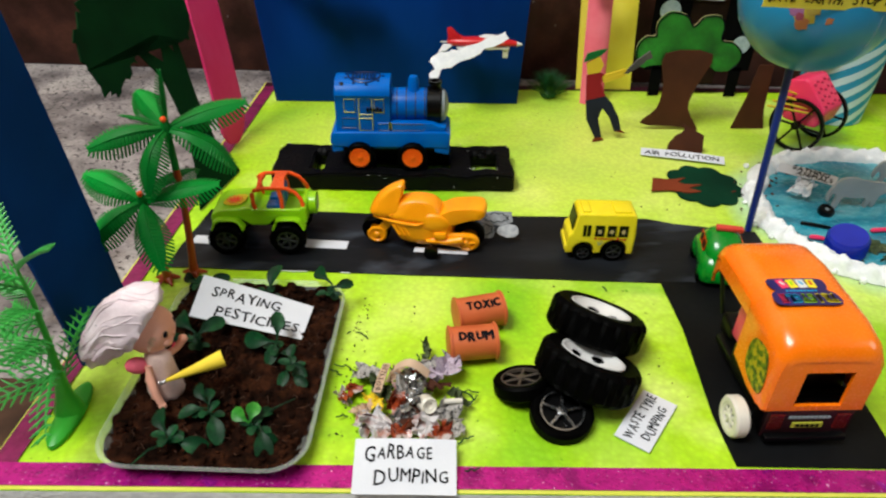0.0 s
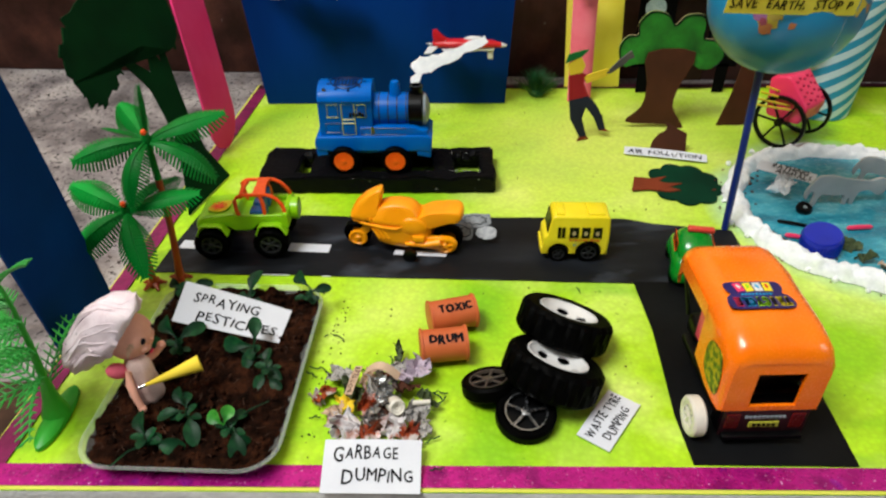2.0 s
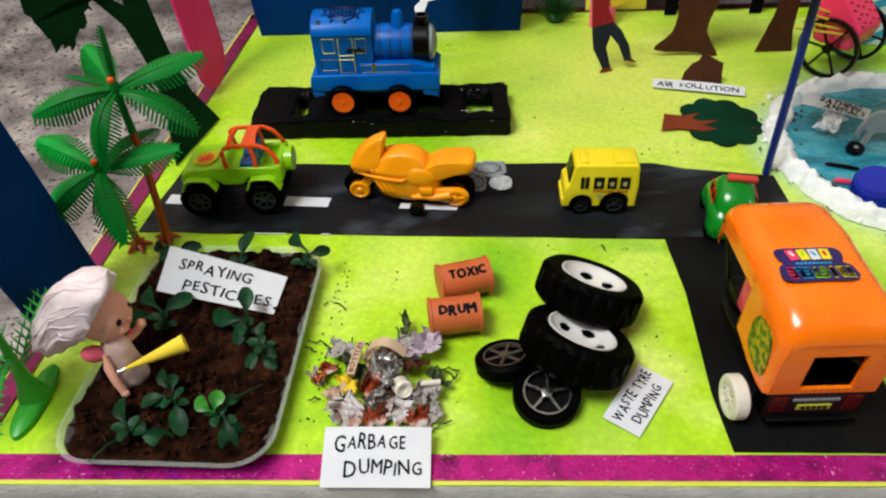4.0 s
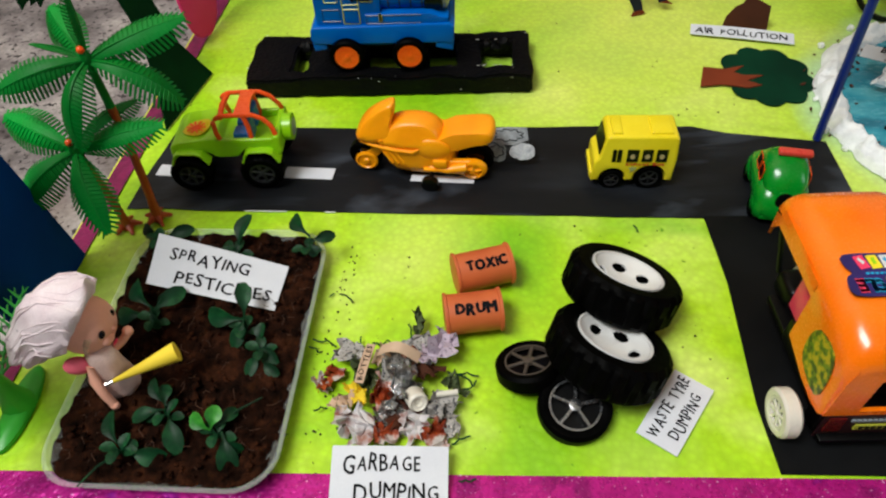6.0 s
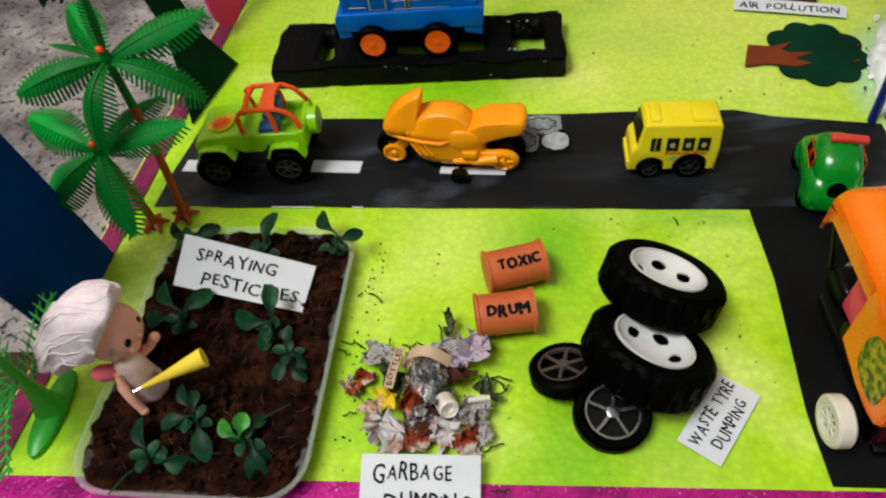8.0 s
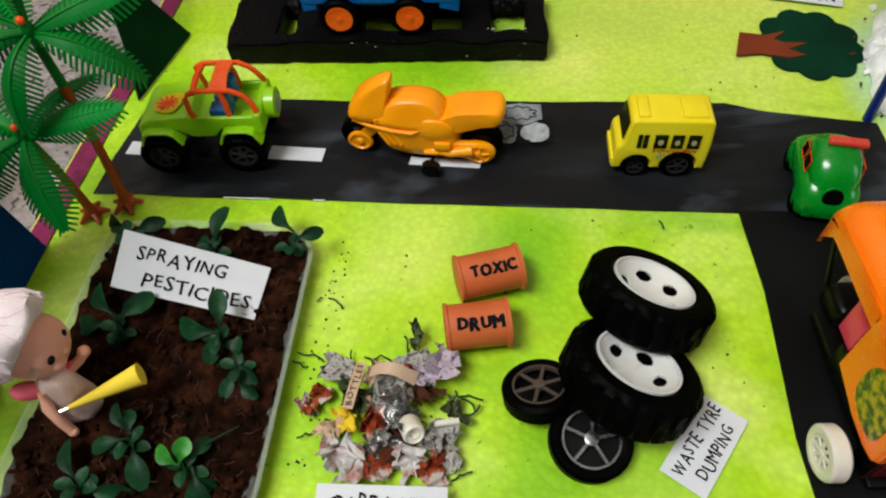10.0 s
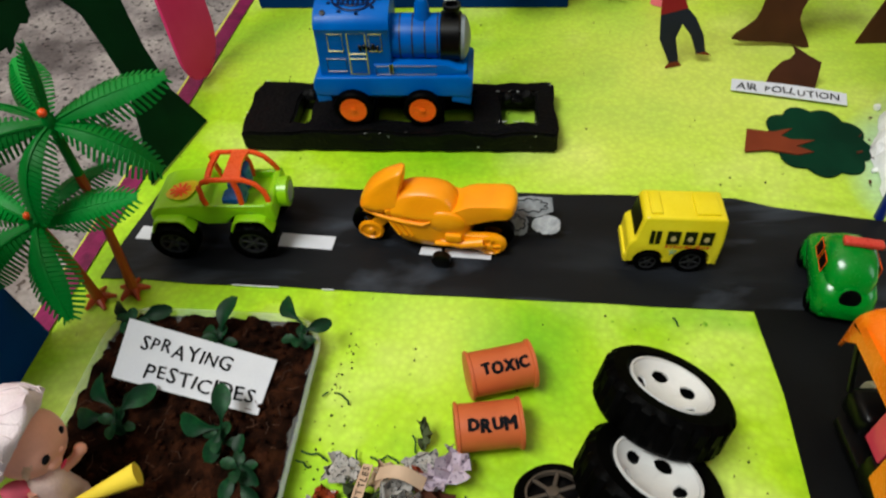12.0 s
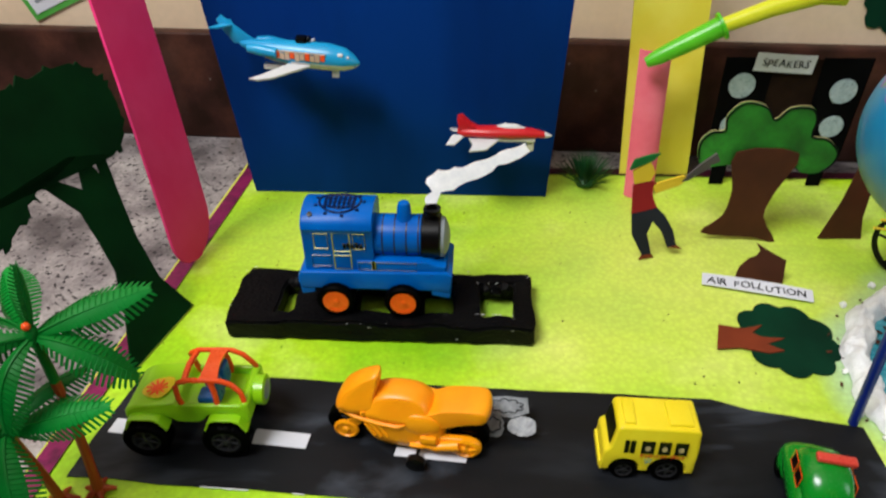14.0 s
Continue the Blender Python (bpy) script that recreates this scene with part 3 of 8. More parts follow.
solo("sky_board", b, M_NAVY, "large navy blue painted board standing as a sky", "backdrop board")
b = B()
prism(b, [(0.271, 0), (0.365, 0), (0.337, 0.40), (0.246, 0.40)], 0.003, upright((0, 1.156, 0.0008), (1, 0, 0)))
solo("yellow_strip", b, M_YELLOW, "tall yellow card strip at the back edge", "card strip")
b = B()
rings = []
for i in range(9):
    s = i / 8
    cx, cy, cz = 0.2870 - 0.0040 * s, 1.088 + 0.022 * s, 0.001 + 0.192 * s
    arc = [radians(200 + 140 * k / 8) for k in range(9)]
    rings.append([Vector((cx + 0.0195 * math.cos(a) / math.cos(radians(20)), cy + 0.012 + 0.014 * math.sin(a), cz)) for a in arc]
                 + [Vector((cx + 0.0178 * math.cos(a) / math.cos(radians(20)), cy + 0.0133 + 0.014 * math.sin(a), cz)) for a in arc[::-1]])
loft(b, rings)
solo("rose_strip", b, M_ROSE, "rose pink card strip bent to a half round post", "card strip")
# toy horn of two tubes
horn = thing("toy_horn", "green and yellow plastic tube horn on the rose post", "horn")
a, c = Vector((0.270, 1.084, 0.190)), Vector((0.344, 1.085, 0.231))
b = B()
tube(b, [a - (c - a) * 0.06, a + (c - a) * 0.10, a.lerp(c, 0.5), c], [0.0060, 0.0090, 0.0108, 0.0120], 18)
part("green_tube", b, M_HORN_G, horn, "bright green tapering tube")
b = B()
tube(b, [c - (c - a) * 0.02, c + (c - a) * 0.02], [0.0160, 0.0160], 24)
part("collar", b, M_HORN_G, horn, "bright green collar")
b = B()
tube(b, [c, c + Vector((0.05, 0, 0.0205)), c + Vector((0.097, 0, 0.036)), c + Vector((0.12, 0, 0.042))], [0.0085, 0.0100, 0.0120, 0.019], 18)
part("yellow_tube", b, M_HORN_Y, horn, "yellow flared tube")


# ---- paper cut-outs ----
def scallop(cx, cy, rx, ry, bumps, depth, n=72, a0=0.0, flat=0.0):
    """A cloud-like outline."""
    out = []
    for i in range(n):
        a = 2 * math.pi * i / n
        k = 1 - depth * (1 - abs(math.sin(bumps * a / 2 + a0)))
        y = math.sin(a) * ry * k
        out.append((cx + math.cos(a) * rx * k, cy + (max(y, -flat) if flat else y)))
    return out


def spread_line(pts, per=5):
    """Rounds a short outline through its corners."""
    out, n = [], len(pts)
    for i in range(n):
        p0, p1, p2, p3 = (Vector(pts[(i + k) % n]) for k in (-1, 0, 1, 2))
        for j in range(per):
            t = j / per
            out.append(tuple(0.5 * (2 * p1 + (p2 - p0) * t + (2 * p0 - 5 * p1 + 4 * p2 - p3) * t * t + (3 * p1 - p0 - 3 * p2 + p3) * t ** 3)))
    return out


def jag(pts, amp, seed, per=3):
    """Ragged hand-cut outline."""
    rnd, out, n = random.Random(seed), [], len(pts)
    for i in range(n):
        p, q = Vector(pts[i]), Vector(pts[(i + 1) % n])
        for j in range(per):
            c = p.lerp(q, j / per)
            out.append((c.x + rnd.uniform(-amp, amp), c.y + rnd.uniform(-amp, amp)))
    return out


# dark tree at the board's edge: x runs away from the camera, y up; it leans out over the floor
dtree = thing("paper_tree", "tall dark green card tree cut-out at the board edge", "tree cut-out", upright((-0.2565, 0.7415, 0.0012), (0.225, 1, 0), (-0.35, 0, 1)))
b = B()
prism(b, [(-0.001, 0.0005), (0.104, 0.0005), (0.087, 0.051), (0.090, 0.098), (0.098, 0.135), (0.112, 0.19), (0.100, 0.19), (0.094, 0.165), (0.088, 0.19), (0.080, 0.19),
          (0.068, 0.165), (0.040, 0.195), (0.034, 0.188), (0.052, 0.150), (0.051, 0.119), (0.048, 0.087), (0.029, 0.047)], 0.002)
part("trunk", b, M_DTREE, dtree)
b = B()
prism(b, jag([(-0.028, 0.163), (0.010, 0.176), (0.030, 0.188), (0.066, 0.196), (0.076, 0.184), (0.104, 0.182), (0.133, 0.174), (0.152, 0.200),
              (0.160, 0.235), (0.150, 0.256), (0.12, 0.268), (0.075, 0.272), (0.03, 0.268), (-0.010, 0.258), (-0.042, 0.235), (-0.052, 0.200), (-0.046, 0.172)], 0.0045, 4, 6),
      0.002, Matrix.Translation((0, 0, 0.0022)))
part("crown", b, M_DTREE, dtree)

# green tree with an outlined crown
gtree = thing("foam_tree", "painted tree cut-out with green cloud crown and brown trunk", "tree cut-out", upright((0.388, 1.004, 0.0012), (1, 0.0, 0)))
b = B()
prism(b, spread_line([(-0.046, 0.010), (-0.025, 0.034), (-0.022, 0.07), (-0.028, 0.118), (0.040, 0.118), (0.027, 0.07), (0.022, 0.035),
                      (0.044, -0.0005), (0.020, 0.004), (0, 0.006)], 3), 0.0025, Matrix.Translation((0, 0, 0.0095)))
part("trunk", b, [M_BROWNPAPER], gtree, "brown card trunk")
CROWN_LINE = [(-0.068, 0.108), (-0.070, 0.128), (-0.060, 0.141), (-0.046, 0.143), (-0.047, 0.160), (-0.032, 0.176), (-0.008, 0.172), (0.005, 0.157),
              (0.018, 0.170), (0.040, 0.171), (0.049, 0.158), (0.050, 0.138), (0.068, 0.134), (0.083, 0.120), (0.083, 0.106), (0.072, 0.094), (0.052, 0.092), (0.030, 0.102), (-0.04, 0.100), (-0.058, 0.096)]
b = B()
prism(b, [(x * 0.998, y + 0.0003) for x, y in spread_line(CROWN_LINE, 4)], 0.0012, Matrix.Translation((0, 0, 0.0053)))
part("backing", b, M_CREAM, gtree, "cream foam edge")
b = B()
prism(b, spread_line(CROWN_LINE, 4), 0.002, Matrix.Translation((0, 0, 0.0067)))
part("crown", b, M_CROWN, gtree, "green painted foam crown")
b = B()
tube(b, [(x * 0.985, 0.0016 + y * 0.985, 0.0089) for x, y in (spread_line(CROWN_LINE, 4) * 2)[:61]], 0.0011, 5)
part("outline", b, M_INK, gtree, "black marker outline")

# second tree, mostly behind the globe
tree2 = thing("paper_tree", "brown card trunk with dark green crown behind the globe", "tree cut-out", upright((0.512, 1.003, 0.0012), (1, 0.05, 0)))
b = B()
prism(b, [(-0.026, 0), (0.026, -0.0008), (0.018, 0.03), (0.014, 0.10), (-0.008, 0.10), (-0.014, 0.05)], 0.002)
part("trunk", b, M_BROWNPAPER, tree2)
b = B()
prism(b, scallop(0.055, 0.135, 0.05, 0.04, 9, 0.14), 0.002, Matrix.Translation((0, 0, 0.0022)))
part("crown", b, M_CROWN2, tree2)

# felled tree lying flat, and its stump
fallen = thing("felled_tree", "felled tree cut-out lying flat with rust trunk", "tree cut-out", pose(0, 0, 0.0012))
b = B()
prism(b, [(0.3855 + (x - 0.3855), y) for x, y in scallop(0.386, 0.817, 0.050, 0.055, 9, 0.13, 72)], 0.0015, Matrix())
part("crown", b, M_CROWN2, fallen, "bottle green crown")
b = B()
prism(b, [(0.311, 0.797), (0.334, 0.800), (0.360, 0.793), (0.376, 0.797), (0.362, 0.806), (0.382, 0.815), (0.360, 0.816), (0.352, 0.822),
          (0.366, 0.834), (0.345, 0.828), (0.322, 0.833)], 0.0012, Matrix.Translation((0, 0, 0.0018)))
part("trunk", b, M_RUST, fallen, "rust brown trunk with roots")
b = B()
prism(b, [(-0.024, -0.0006), (0.026, -0.0006), (0.025, 0.014), (0.024, 0.027), (0.008, 0.034), (-0.010, 0.043), (-0.004, 0.034), (-0.007, 0.028), (-0.014, 0.024), (-0.022, 0.012)], 0.0015,
      upright((0.387, 0.914, 0.0018), (1, -0.2, 0), (0, 0.25, 1)))
solo("tree_stump", b, M_BROWNPAPER, "brown card tree stump standing behind its sign", "stump cut-out")

# wood cutter figure: one plain shape
b = B()
man = upright((0.275, 0.953, 0.001), (1, 0.25, 0))
prism(b, [(-0.033, 0.066), (-0.004, 0.070), (0.008, 0.058), (0.022, 0.036), (0.030, 0.014), (0.020, 0.012), (0.008, 0.036), (-0.006, 0.052),
          (-0.010, 0.036), (0.0, 0.006), (-0.010, 0.004), (-0.028, 0.036)], 0.002, man, 0)
prism(b, [(-0.033, 0.066), (-0.004, 0.070), (-0.014, 0.090), (-0.010, 0.102), (-0.024, 0.108), (-0.037, 0.102)], 0.0022, man, 1)
prism(b, [(-0.036, 0.104), (-0.018, 0.106), (-0.014, 0.116), (-0.022, 0.130), (-0.040, 0.120)], 0.0024, man, 2)
prism(b, [(-0.044, 0.122), (-0.020, 0.130), (-0.012, 0.138), (-0.020, 0.138), (-0.040, 0.134)], 0.0028, man, 3)
prism(b, [(-0.014, 0.096), (0.020, 0.098), (0.026, 0.105), (0.020, 0.108), (-0.012, 0.101)], 0.0026, man, 2)
prism(b, [(0.0, 0.006), (0.004, 0.001), (-0.014, -0.0005), (-0.010, 0.006)], 0.0026, man, 4)
prism(b, [(0.020, 0.013), (0.038, 0.008), (0.030, 0.014)], 0.0026, man, 4)
prism(b, [(0.018, 0.101), (0.038, 0.120), (0.054, 0.131), (0.060, 0.121), (0.050, 0.118), (0.048, 0.114), (0.026, 0.101)], 0.0028, man, 5)
prism(b, [(-0.010, 0.090), (0.016, 0.096), (0.022, 0.101), (0.016, 0.1015), (-0.012, 0.096)], 0.0030, man, 2)
solo("figure_cutout", b, [M_NAVYINK, M_REDPAPER, M_FACE, M_CAP, M_RUST, M_SAW], "plain card figure in red top and dark trousers holding a saw",
     "cut-out figure")

# speakers
spk = thing("speaker_cutout", "black card loudspeakers with foil discs on a brown panel", "speaker cut-out", upright((0.462, 1.135, 0.0012), (1, 0, 0)))
b = B()
prism(b, [(-0.034, 0.02), (0.034, 0.02), (0.036, 0.175), (-0.036, 0.175)], 0.002)
part("panel", b, M_PANEL, spk, "brown card panel")
for sx in (-1, 1):
    b = B()
    cx = -0.058 if sx < 0 else 0.06
    prism(b, [(cx - 0.028, 0.045), (cx + 0.028, 0.045), (cx + 0.030, 0.178), (cx - 0.030, 0.178)], 0.002, Matrix.Translation((0, 0, 0.003)))
    part("cabinet", b, M_COAL, spk, "black card cabinet")
    b = B()
    lx = -0.064 if sx < 0 else 0.066
    prism(b, [(lx - 0.009, 0), (lx + 0.009, 0), (lx + 0.010, 0.05), (lx - 0.010, 0.05)], 0.002, Matrix.Translation((0, 0, 0.003)))
    part("post", b, M_COAL, spk, "black card post")
    for z, r in ((0.142 if sx < 0 else 0.136, 0.0165), (0.088, 0.015)):
        b = B()
        prism(b, jag([(cx + 0.004 * sx + r * math.cos(k * math.pi / 9), z + r * math.sin(k * math.pi / 9)) for k in range(18)], 0.0006, 3, 1),
              0.001, Matrix.Translation((0, 0, 0.0055)))
        part("disc", b, M_DISC, spk, "pale speckled disc")

# dark green leaf cut-out hanging on the wall
b = B()
prism(b, jag(scallop(0.0, 0.0, 0.040, 0.050, 7, 0.16, 56), 0.0015, 12, 1), 0.001, WALL_M @ upright((0.634, 0.0185, 0.212), (1, 0, 0)))
solo("leaf_cutout", b, M_CROWN2, "dark green paper leaf cut-out on the wall", "leaf cut-out")

# ---- hand-lettered cards ----
card("pesticide_sign", "white hand-lettered card reading spraying pesticides on the soil", ((-0.1962, 0.5129, 0.0265), (-0.0896, 0.4919, 0.0175), (-0.1882, 0.5481, 0.0480), (-0.0842, 0.5329, 0.0225)),
     [("SPRAYING", 0.13, 0.58, 0.60), ("PESTICIDES", 0.21, 0.14, 0.73)], 0.0140)
card("garbage_sign", "white hand-lettered card reading garbage dumping at the board edge", ((-0.0290, 0.3395, 0.003), (0.0492, 0.3390, 0.003), (-0.0285, 0.3800, 0.0165)),
     [("^GARBAGE", 0.10, 0.62, 0.66), ("^DUMPING", 0.20, 0.20, 0.72)], 0.0145)
card("tyre_sign", "white hand-lettered card reading waste tyre dumping", ((0.2030, 0.3798, 0.0020), (0.2395, 0.4300, 0.0020), (0.1768, 0.3950, 0.0020)),
     [("WASTE TYRE", 0.05, 0.56, 0.90), ("DUMPING", 0.16, 0.12, 0.66)], 0.0118)
card("air_sign", "small white hand-lettered card reading air pollution", ((0.322, 0.9005, 0.0035), (0.433, 0.8735, 0.0035), (0.326, 0.918, 0.006)),
     [("AIR POLLUTION", 0.05, 0.22, 0.88)], 0.0125)
card("speaker_sign", "small white hand-lettered card reading speakers", ((0.408, 1.128, 0.1635), (0.480, 1.128, 0.1595), (0.4065, 1.127, 0.187)),
     [("SPEAKERS", 0.12, 0.28, 0.78)], 0.0135)
card("bathing_sign", "white hand-lettered card reading bathing animals on the pond rim", ((0.473, 0.813, 0.0265), (0.531, 0.773, 0.0270), (0.481, 0.833, 0.0290)),
     [("BATHING", 0.24, 0.54, 0.62), ("ANIMALS", 0.34, 0.10, 0.60)], 0.0130)

# ---- train bed: a foam block with openings ----
bed = thing("track_block", "black painted foam block with square openings under the train", "track block", pose(0, 0, 0.001))
b = B()
xs = [-0.1795, -0.131, -0.116, -0.050, -0.010, 0.018, 0.050, 0.078, 0.112, 0.1315]
ys = [0.7945, 0.815, 0.865, 0.884]
HOLES = {(1, 1), (3, 1), (5, 1), (7, 1)}
HB = 0.0225
cell = {}


def bvert(i, j, top):
    if (i, j, top) not in cell:
        cell[(i, j, top)] = b.verts.new((xs[i], ys[j], HB if top else 0))
    return cell[(i, j, top)]


for i in range(len(xs) - 1):
    for j in range(3):
        if (i, j) in HOLES:
            continue
        for top in (0, 1):
            q = [bvert(i, j, top), bvert(i + 1, j, top), bvert(i + 1, j + 1, top), bvert(i, j + 1, top)]
            b.faces.new(q if top else q[::-1])
        for di, dj, (p, q) in ((0, -1, ((i, j), (i + 1, j))), (1, 0, ((i + 1, j), (i + 1, j + 1))), (0, 1, ((i + 1, j + 1), (i, j + 1))), (-1, 0, ((i, j + 1), (i, j)))):
            ni, nj = i + di, j + dj
            if not (0 <= ni < len(xs) - 1 and 0 <= nj < 3) or (ni, nj) in HOLES:
                b.faces.new((bvert(*p, 0), bvert(*q, 0), bvert(*q, 1), bvert(*p, 1)))
bmesh.ops.subdivide_edges(b, edges=[e for e in b.edges if e.calc_length() > 0.012], cuts=3, use_grid_fill=True)
bmesh.ops.bevel(b, geom=[e for e in b.edges if len(e.link_faces) == 2 and e.calc_face_angle(0) > 1.0], offset=0.0022, segments=2, affect="EDGES")
for v in b.verts:
    d = noise.noise_vector(v.co * 90) * 0.0022 + noise.noise_vector(v.co * 28) * 0.0030
    v.co += Vector((d.x, d.y, d.z if v.co.z > 0.004 else 0))
part("block", b, M_BLOCK, bed)
rnd = random.Random(21)
b = B()
for k in range(60):
    e = rnd.random()
    if e < 0.45:
        p = (rnd.uniform(-0.180, 0.128), 0.7975 + rnd.uniform(-0.001, 0.001), rnd.choice((rnd.uniform(0.001, 0.006), rnd.uniform(0.016, 0.0222))))
    elif e < 0.6:
        p = (rnd.uniform(-0.180, 0.128), 0.886, 0.0218)
    elif e < 0.8:
        p = (rnd.choice((-0.1815, 0.129)), rnd.uniform(0.798, 0.886), rnd.uniform(0.002, 0.022))
    else:
        p = (rnd.uniform(0.072, 0.112), rnd.choice((0.816, 0.867)), 0.0222)
    ball(b, p, (rnd.choice((0.0005, 0.0008, 0.0022)) * rnd.uniform(0.6, 1.1), rnd.uniform(0.0003, 0.0006), rnd.uniform(0.0003, 0.0007)), 6, 4)
rough_up(b, 0.0005, 900, 4)
tagged(part("worn_chips", b, M_FOAM, bed), "white foam chips along the worn edges", kind="stuff")
for x, y, s in ((0.093, 0.857, 1), (0.083, 0.858, 2), (0.103, 0.859, 3), (-0.122, 0.861, 4)):
    b = B()
    ball(b, (x, y, 0.0205), (0.0065, 0.005, 0.006), 10, 7)
    rough_up(b, 0.004, 160, s)
    part("foam_crumb", b, M_BLOCK, bed, "broken black foam crumb")

# ---- seed tray ----
def rr_ring(x0, x1, y0, y1, r, z, n=7):
    out = []
    for cx, cy, a0 in ((x1 - r, y1 - r, 0), (x0 + r, y1 - r, 90), (x0 + r, y0 + r, 180), (x1 - r, y0 + r, 270)):
        out += [Vector((cx + r * math.cos(radians(a0 + 90 * k / n)), cy + r * math.sin(radians(a0 + 90 * k / n)), z)) for k in range(n + 1)]
    return out


b = B()
TX0, TX1, TY0, TY1 = -0.2228, -0.0600, 0.3475, 0.5770
TRAY_M = Matrix.Translation((-0.1414, 0.4622, 0)) @ pose(0, 0, 0, 0, 0, -2.0) @ Matrix.Diagonal((1, 1, 0.6, 1)) @ Matrix.Translation((0.1414, -0.4622, 0))
o = 0.018
loft(b, [rr_ring(TX0 + o, TX1 - o, TY0 + o, TY1 - o, 0.026, 0.0015), rr_ring(TX0 + 0.001, TX1 - 0.001, TY0 + 0.001, TY1 - 0.001, 0.03, 0.031),
         rr_ring(TX0 - 0.001, TX1 + 0.001, TY0 - 0.001, TY1 + 0.001, 0.031, 0.0335), rr_ring(TX0 - 0.0005, TX1 + 0.0005, TY0 - 0.0005, TY1 + 0.0005, 0.031, 0.0352),
         rr_ring(TX0 + 0.002, TX1 - 0.002, TY0 + 0.002, TY1 - 0.002, 0.029, 0.0352), rr_ring(TX0 + 0.0025, TX1 - 0.0025, TY0 + 0.0025, TY1 - 0.0025, 0.0285, 0.031),
         rr_ring(TX0 + o + 0.002, TX1 - o - 0.002, TY0 + o + 0.002, TY1 - o - 0.002, 0.025, 0.003)])
solo("plastic_tray", b, M_TRAY, "clear plastic food tray filled with brown soil", "tray", TRAY_M)
b = B()
n = 90
inner = lambda u, v: (TX0 + 0.0035 + u * (TX1 - TX0 - 0.007), TY0 + 0.0035 + v * (TY1 - TY0 - 0.007))
grid = {}
for j in range(n + 1):
    for i in range(n + 1):
        x, y = inner(i / n, j / n)
        # pull the corners in to the tray's rounding
        cx, cy, r = min(max(x, TX0 + 0.03), TX1 - 0.03), min(max(y, TY0 + 0.03), TY1 - 0.03), 0.0265
        d = math.hypot(x - cx, y - cy)
        if d > r and x != cx and y != cy:
            x, y = cx + (x - cx) * r / d, cy + (y - cy) * r / d
        p = Vector((x, y, 0))
        z = 0.0285 + 0.0085 * noise.noise(p * 28) + 0.0080 * noise.noise(p * 95) + 0.0058 * noise.noise(p * 230)
        grid[i, j] = b.verts.new((x, y, z))
for j in range(n):
    for i in range(n):
        b.faces.new((grid[i, j], grid[i + 1, j], grid[i + 1, j + 1], grid[i, j + 1]))
loft(b, [rr_ring(TX0 + 0.0036, TX1 - 0.0036, TY0 + 0.0036, TY1 - 0.0036, 0.0265, 0.0275), rr_ring(TX0 + 0.0205, TX1 - 0.0205, TY0 + 0.0205, TY1 - 0.0205, 0.020, 0.004)], caps=False)
rnd = random.Random(5)
for k in range(700):
    x, y = rnd.uniform(TX0 + 0.010, TX1 - 0.010), rnd.uniform(TY0 + 0.010, TY1 - 0.010)
    sz = rnd.choice((0.0008, 0.0014, 0.002, 0.0032)) * rnd.uniform(0.7, 1.2)
    q = bmesh.ops.create_icosphere(b, subdivisions=1, radius=sz, matrix=pose(x, y, 0.0295 + rnd.uniform(0, 0.002)) @ Matrix.Diagonal((1, rnd.uniform(0.6, 1.5), 0.8, 1)))
    for v in q["verts"]:
        v.co += noise.noise_vector(v.co * 400) * sz * 0.5
solo("soil", b, M_SOIL, "dark brown fibrous potting soil in the tray", "soil", TRAY_M, kind="stuff", sharp=1.2)

b = B()
rnd = random.Random(6)
for k in range(170):
    x, y, a = rnd.uniform(TX0 + 0.015, TX1 - 0.015), rnd.uniform(TY0 + 0.015, TY1 - 0.015), rnd.uniform(0, 6.3)
    l = rnd.uniform(0.003, 0.012)
    tube(b, [(x, y, 0.0305), (x + l * 0.5 * math.cos(a), y + l * 0.5 * math.sin(a), 0.0335), (x + l * math.cos(a + 0.5), y + l * math.sin(a + 0.5), 0.0312)], 0.00028, 4)
solo("soil_fibre", b, M_FIBRE, "pale brown coir fibres on the soil", "fibre", TRAY_M, kind="stuff")

# ---- wheels ----
def tyre_mesh(name, r, w, hole, lugs=0, n=36):
    """A tyre turned round the y axis, with side walls and a moulded tread of blocks set in two staggered rows."""
    b = B()
    prof = [(hole, -0.42, 0), (hole * 1.12, -0.5, 0), (r * 0.90, -0.5, 0), (r * 0.96, -0.42, 1), (r, -0.34, 1), (r, -0.05, 1), (r, 0.05, 2), (r, 0.34, 2), (r * 0.96, 0.42, 2),
            (r * 0.90, 0.5, 0), (hole * 1.12, 0.5, 0), (hole, 0.42, 0)]
    n = lugs * 4 if lugs else n
    rows = []
    for pr, ph, row in prof:
        ring_ = []
        for i in range(n):
            cutk = 1.0
            if lugs and row:
                cutk = 0.948 if ((i + (2 if row == 2 else 0)) % 4) == 0 else 1.0
            ring_.append(Vector((pr * cutk * math.cos(2 * math.pi * i / n), ph * w, pr * cutk * math.sin(2 * math.pi * i / n))))
        rows.append(ring_)
    rows.append([Vector(p) for p in rows[0]])
    loft(b, rows, caps=False)
    bmesh.ops.remove_doubles(b, verts=b.verts, dist=1e-7)
    return b


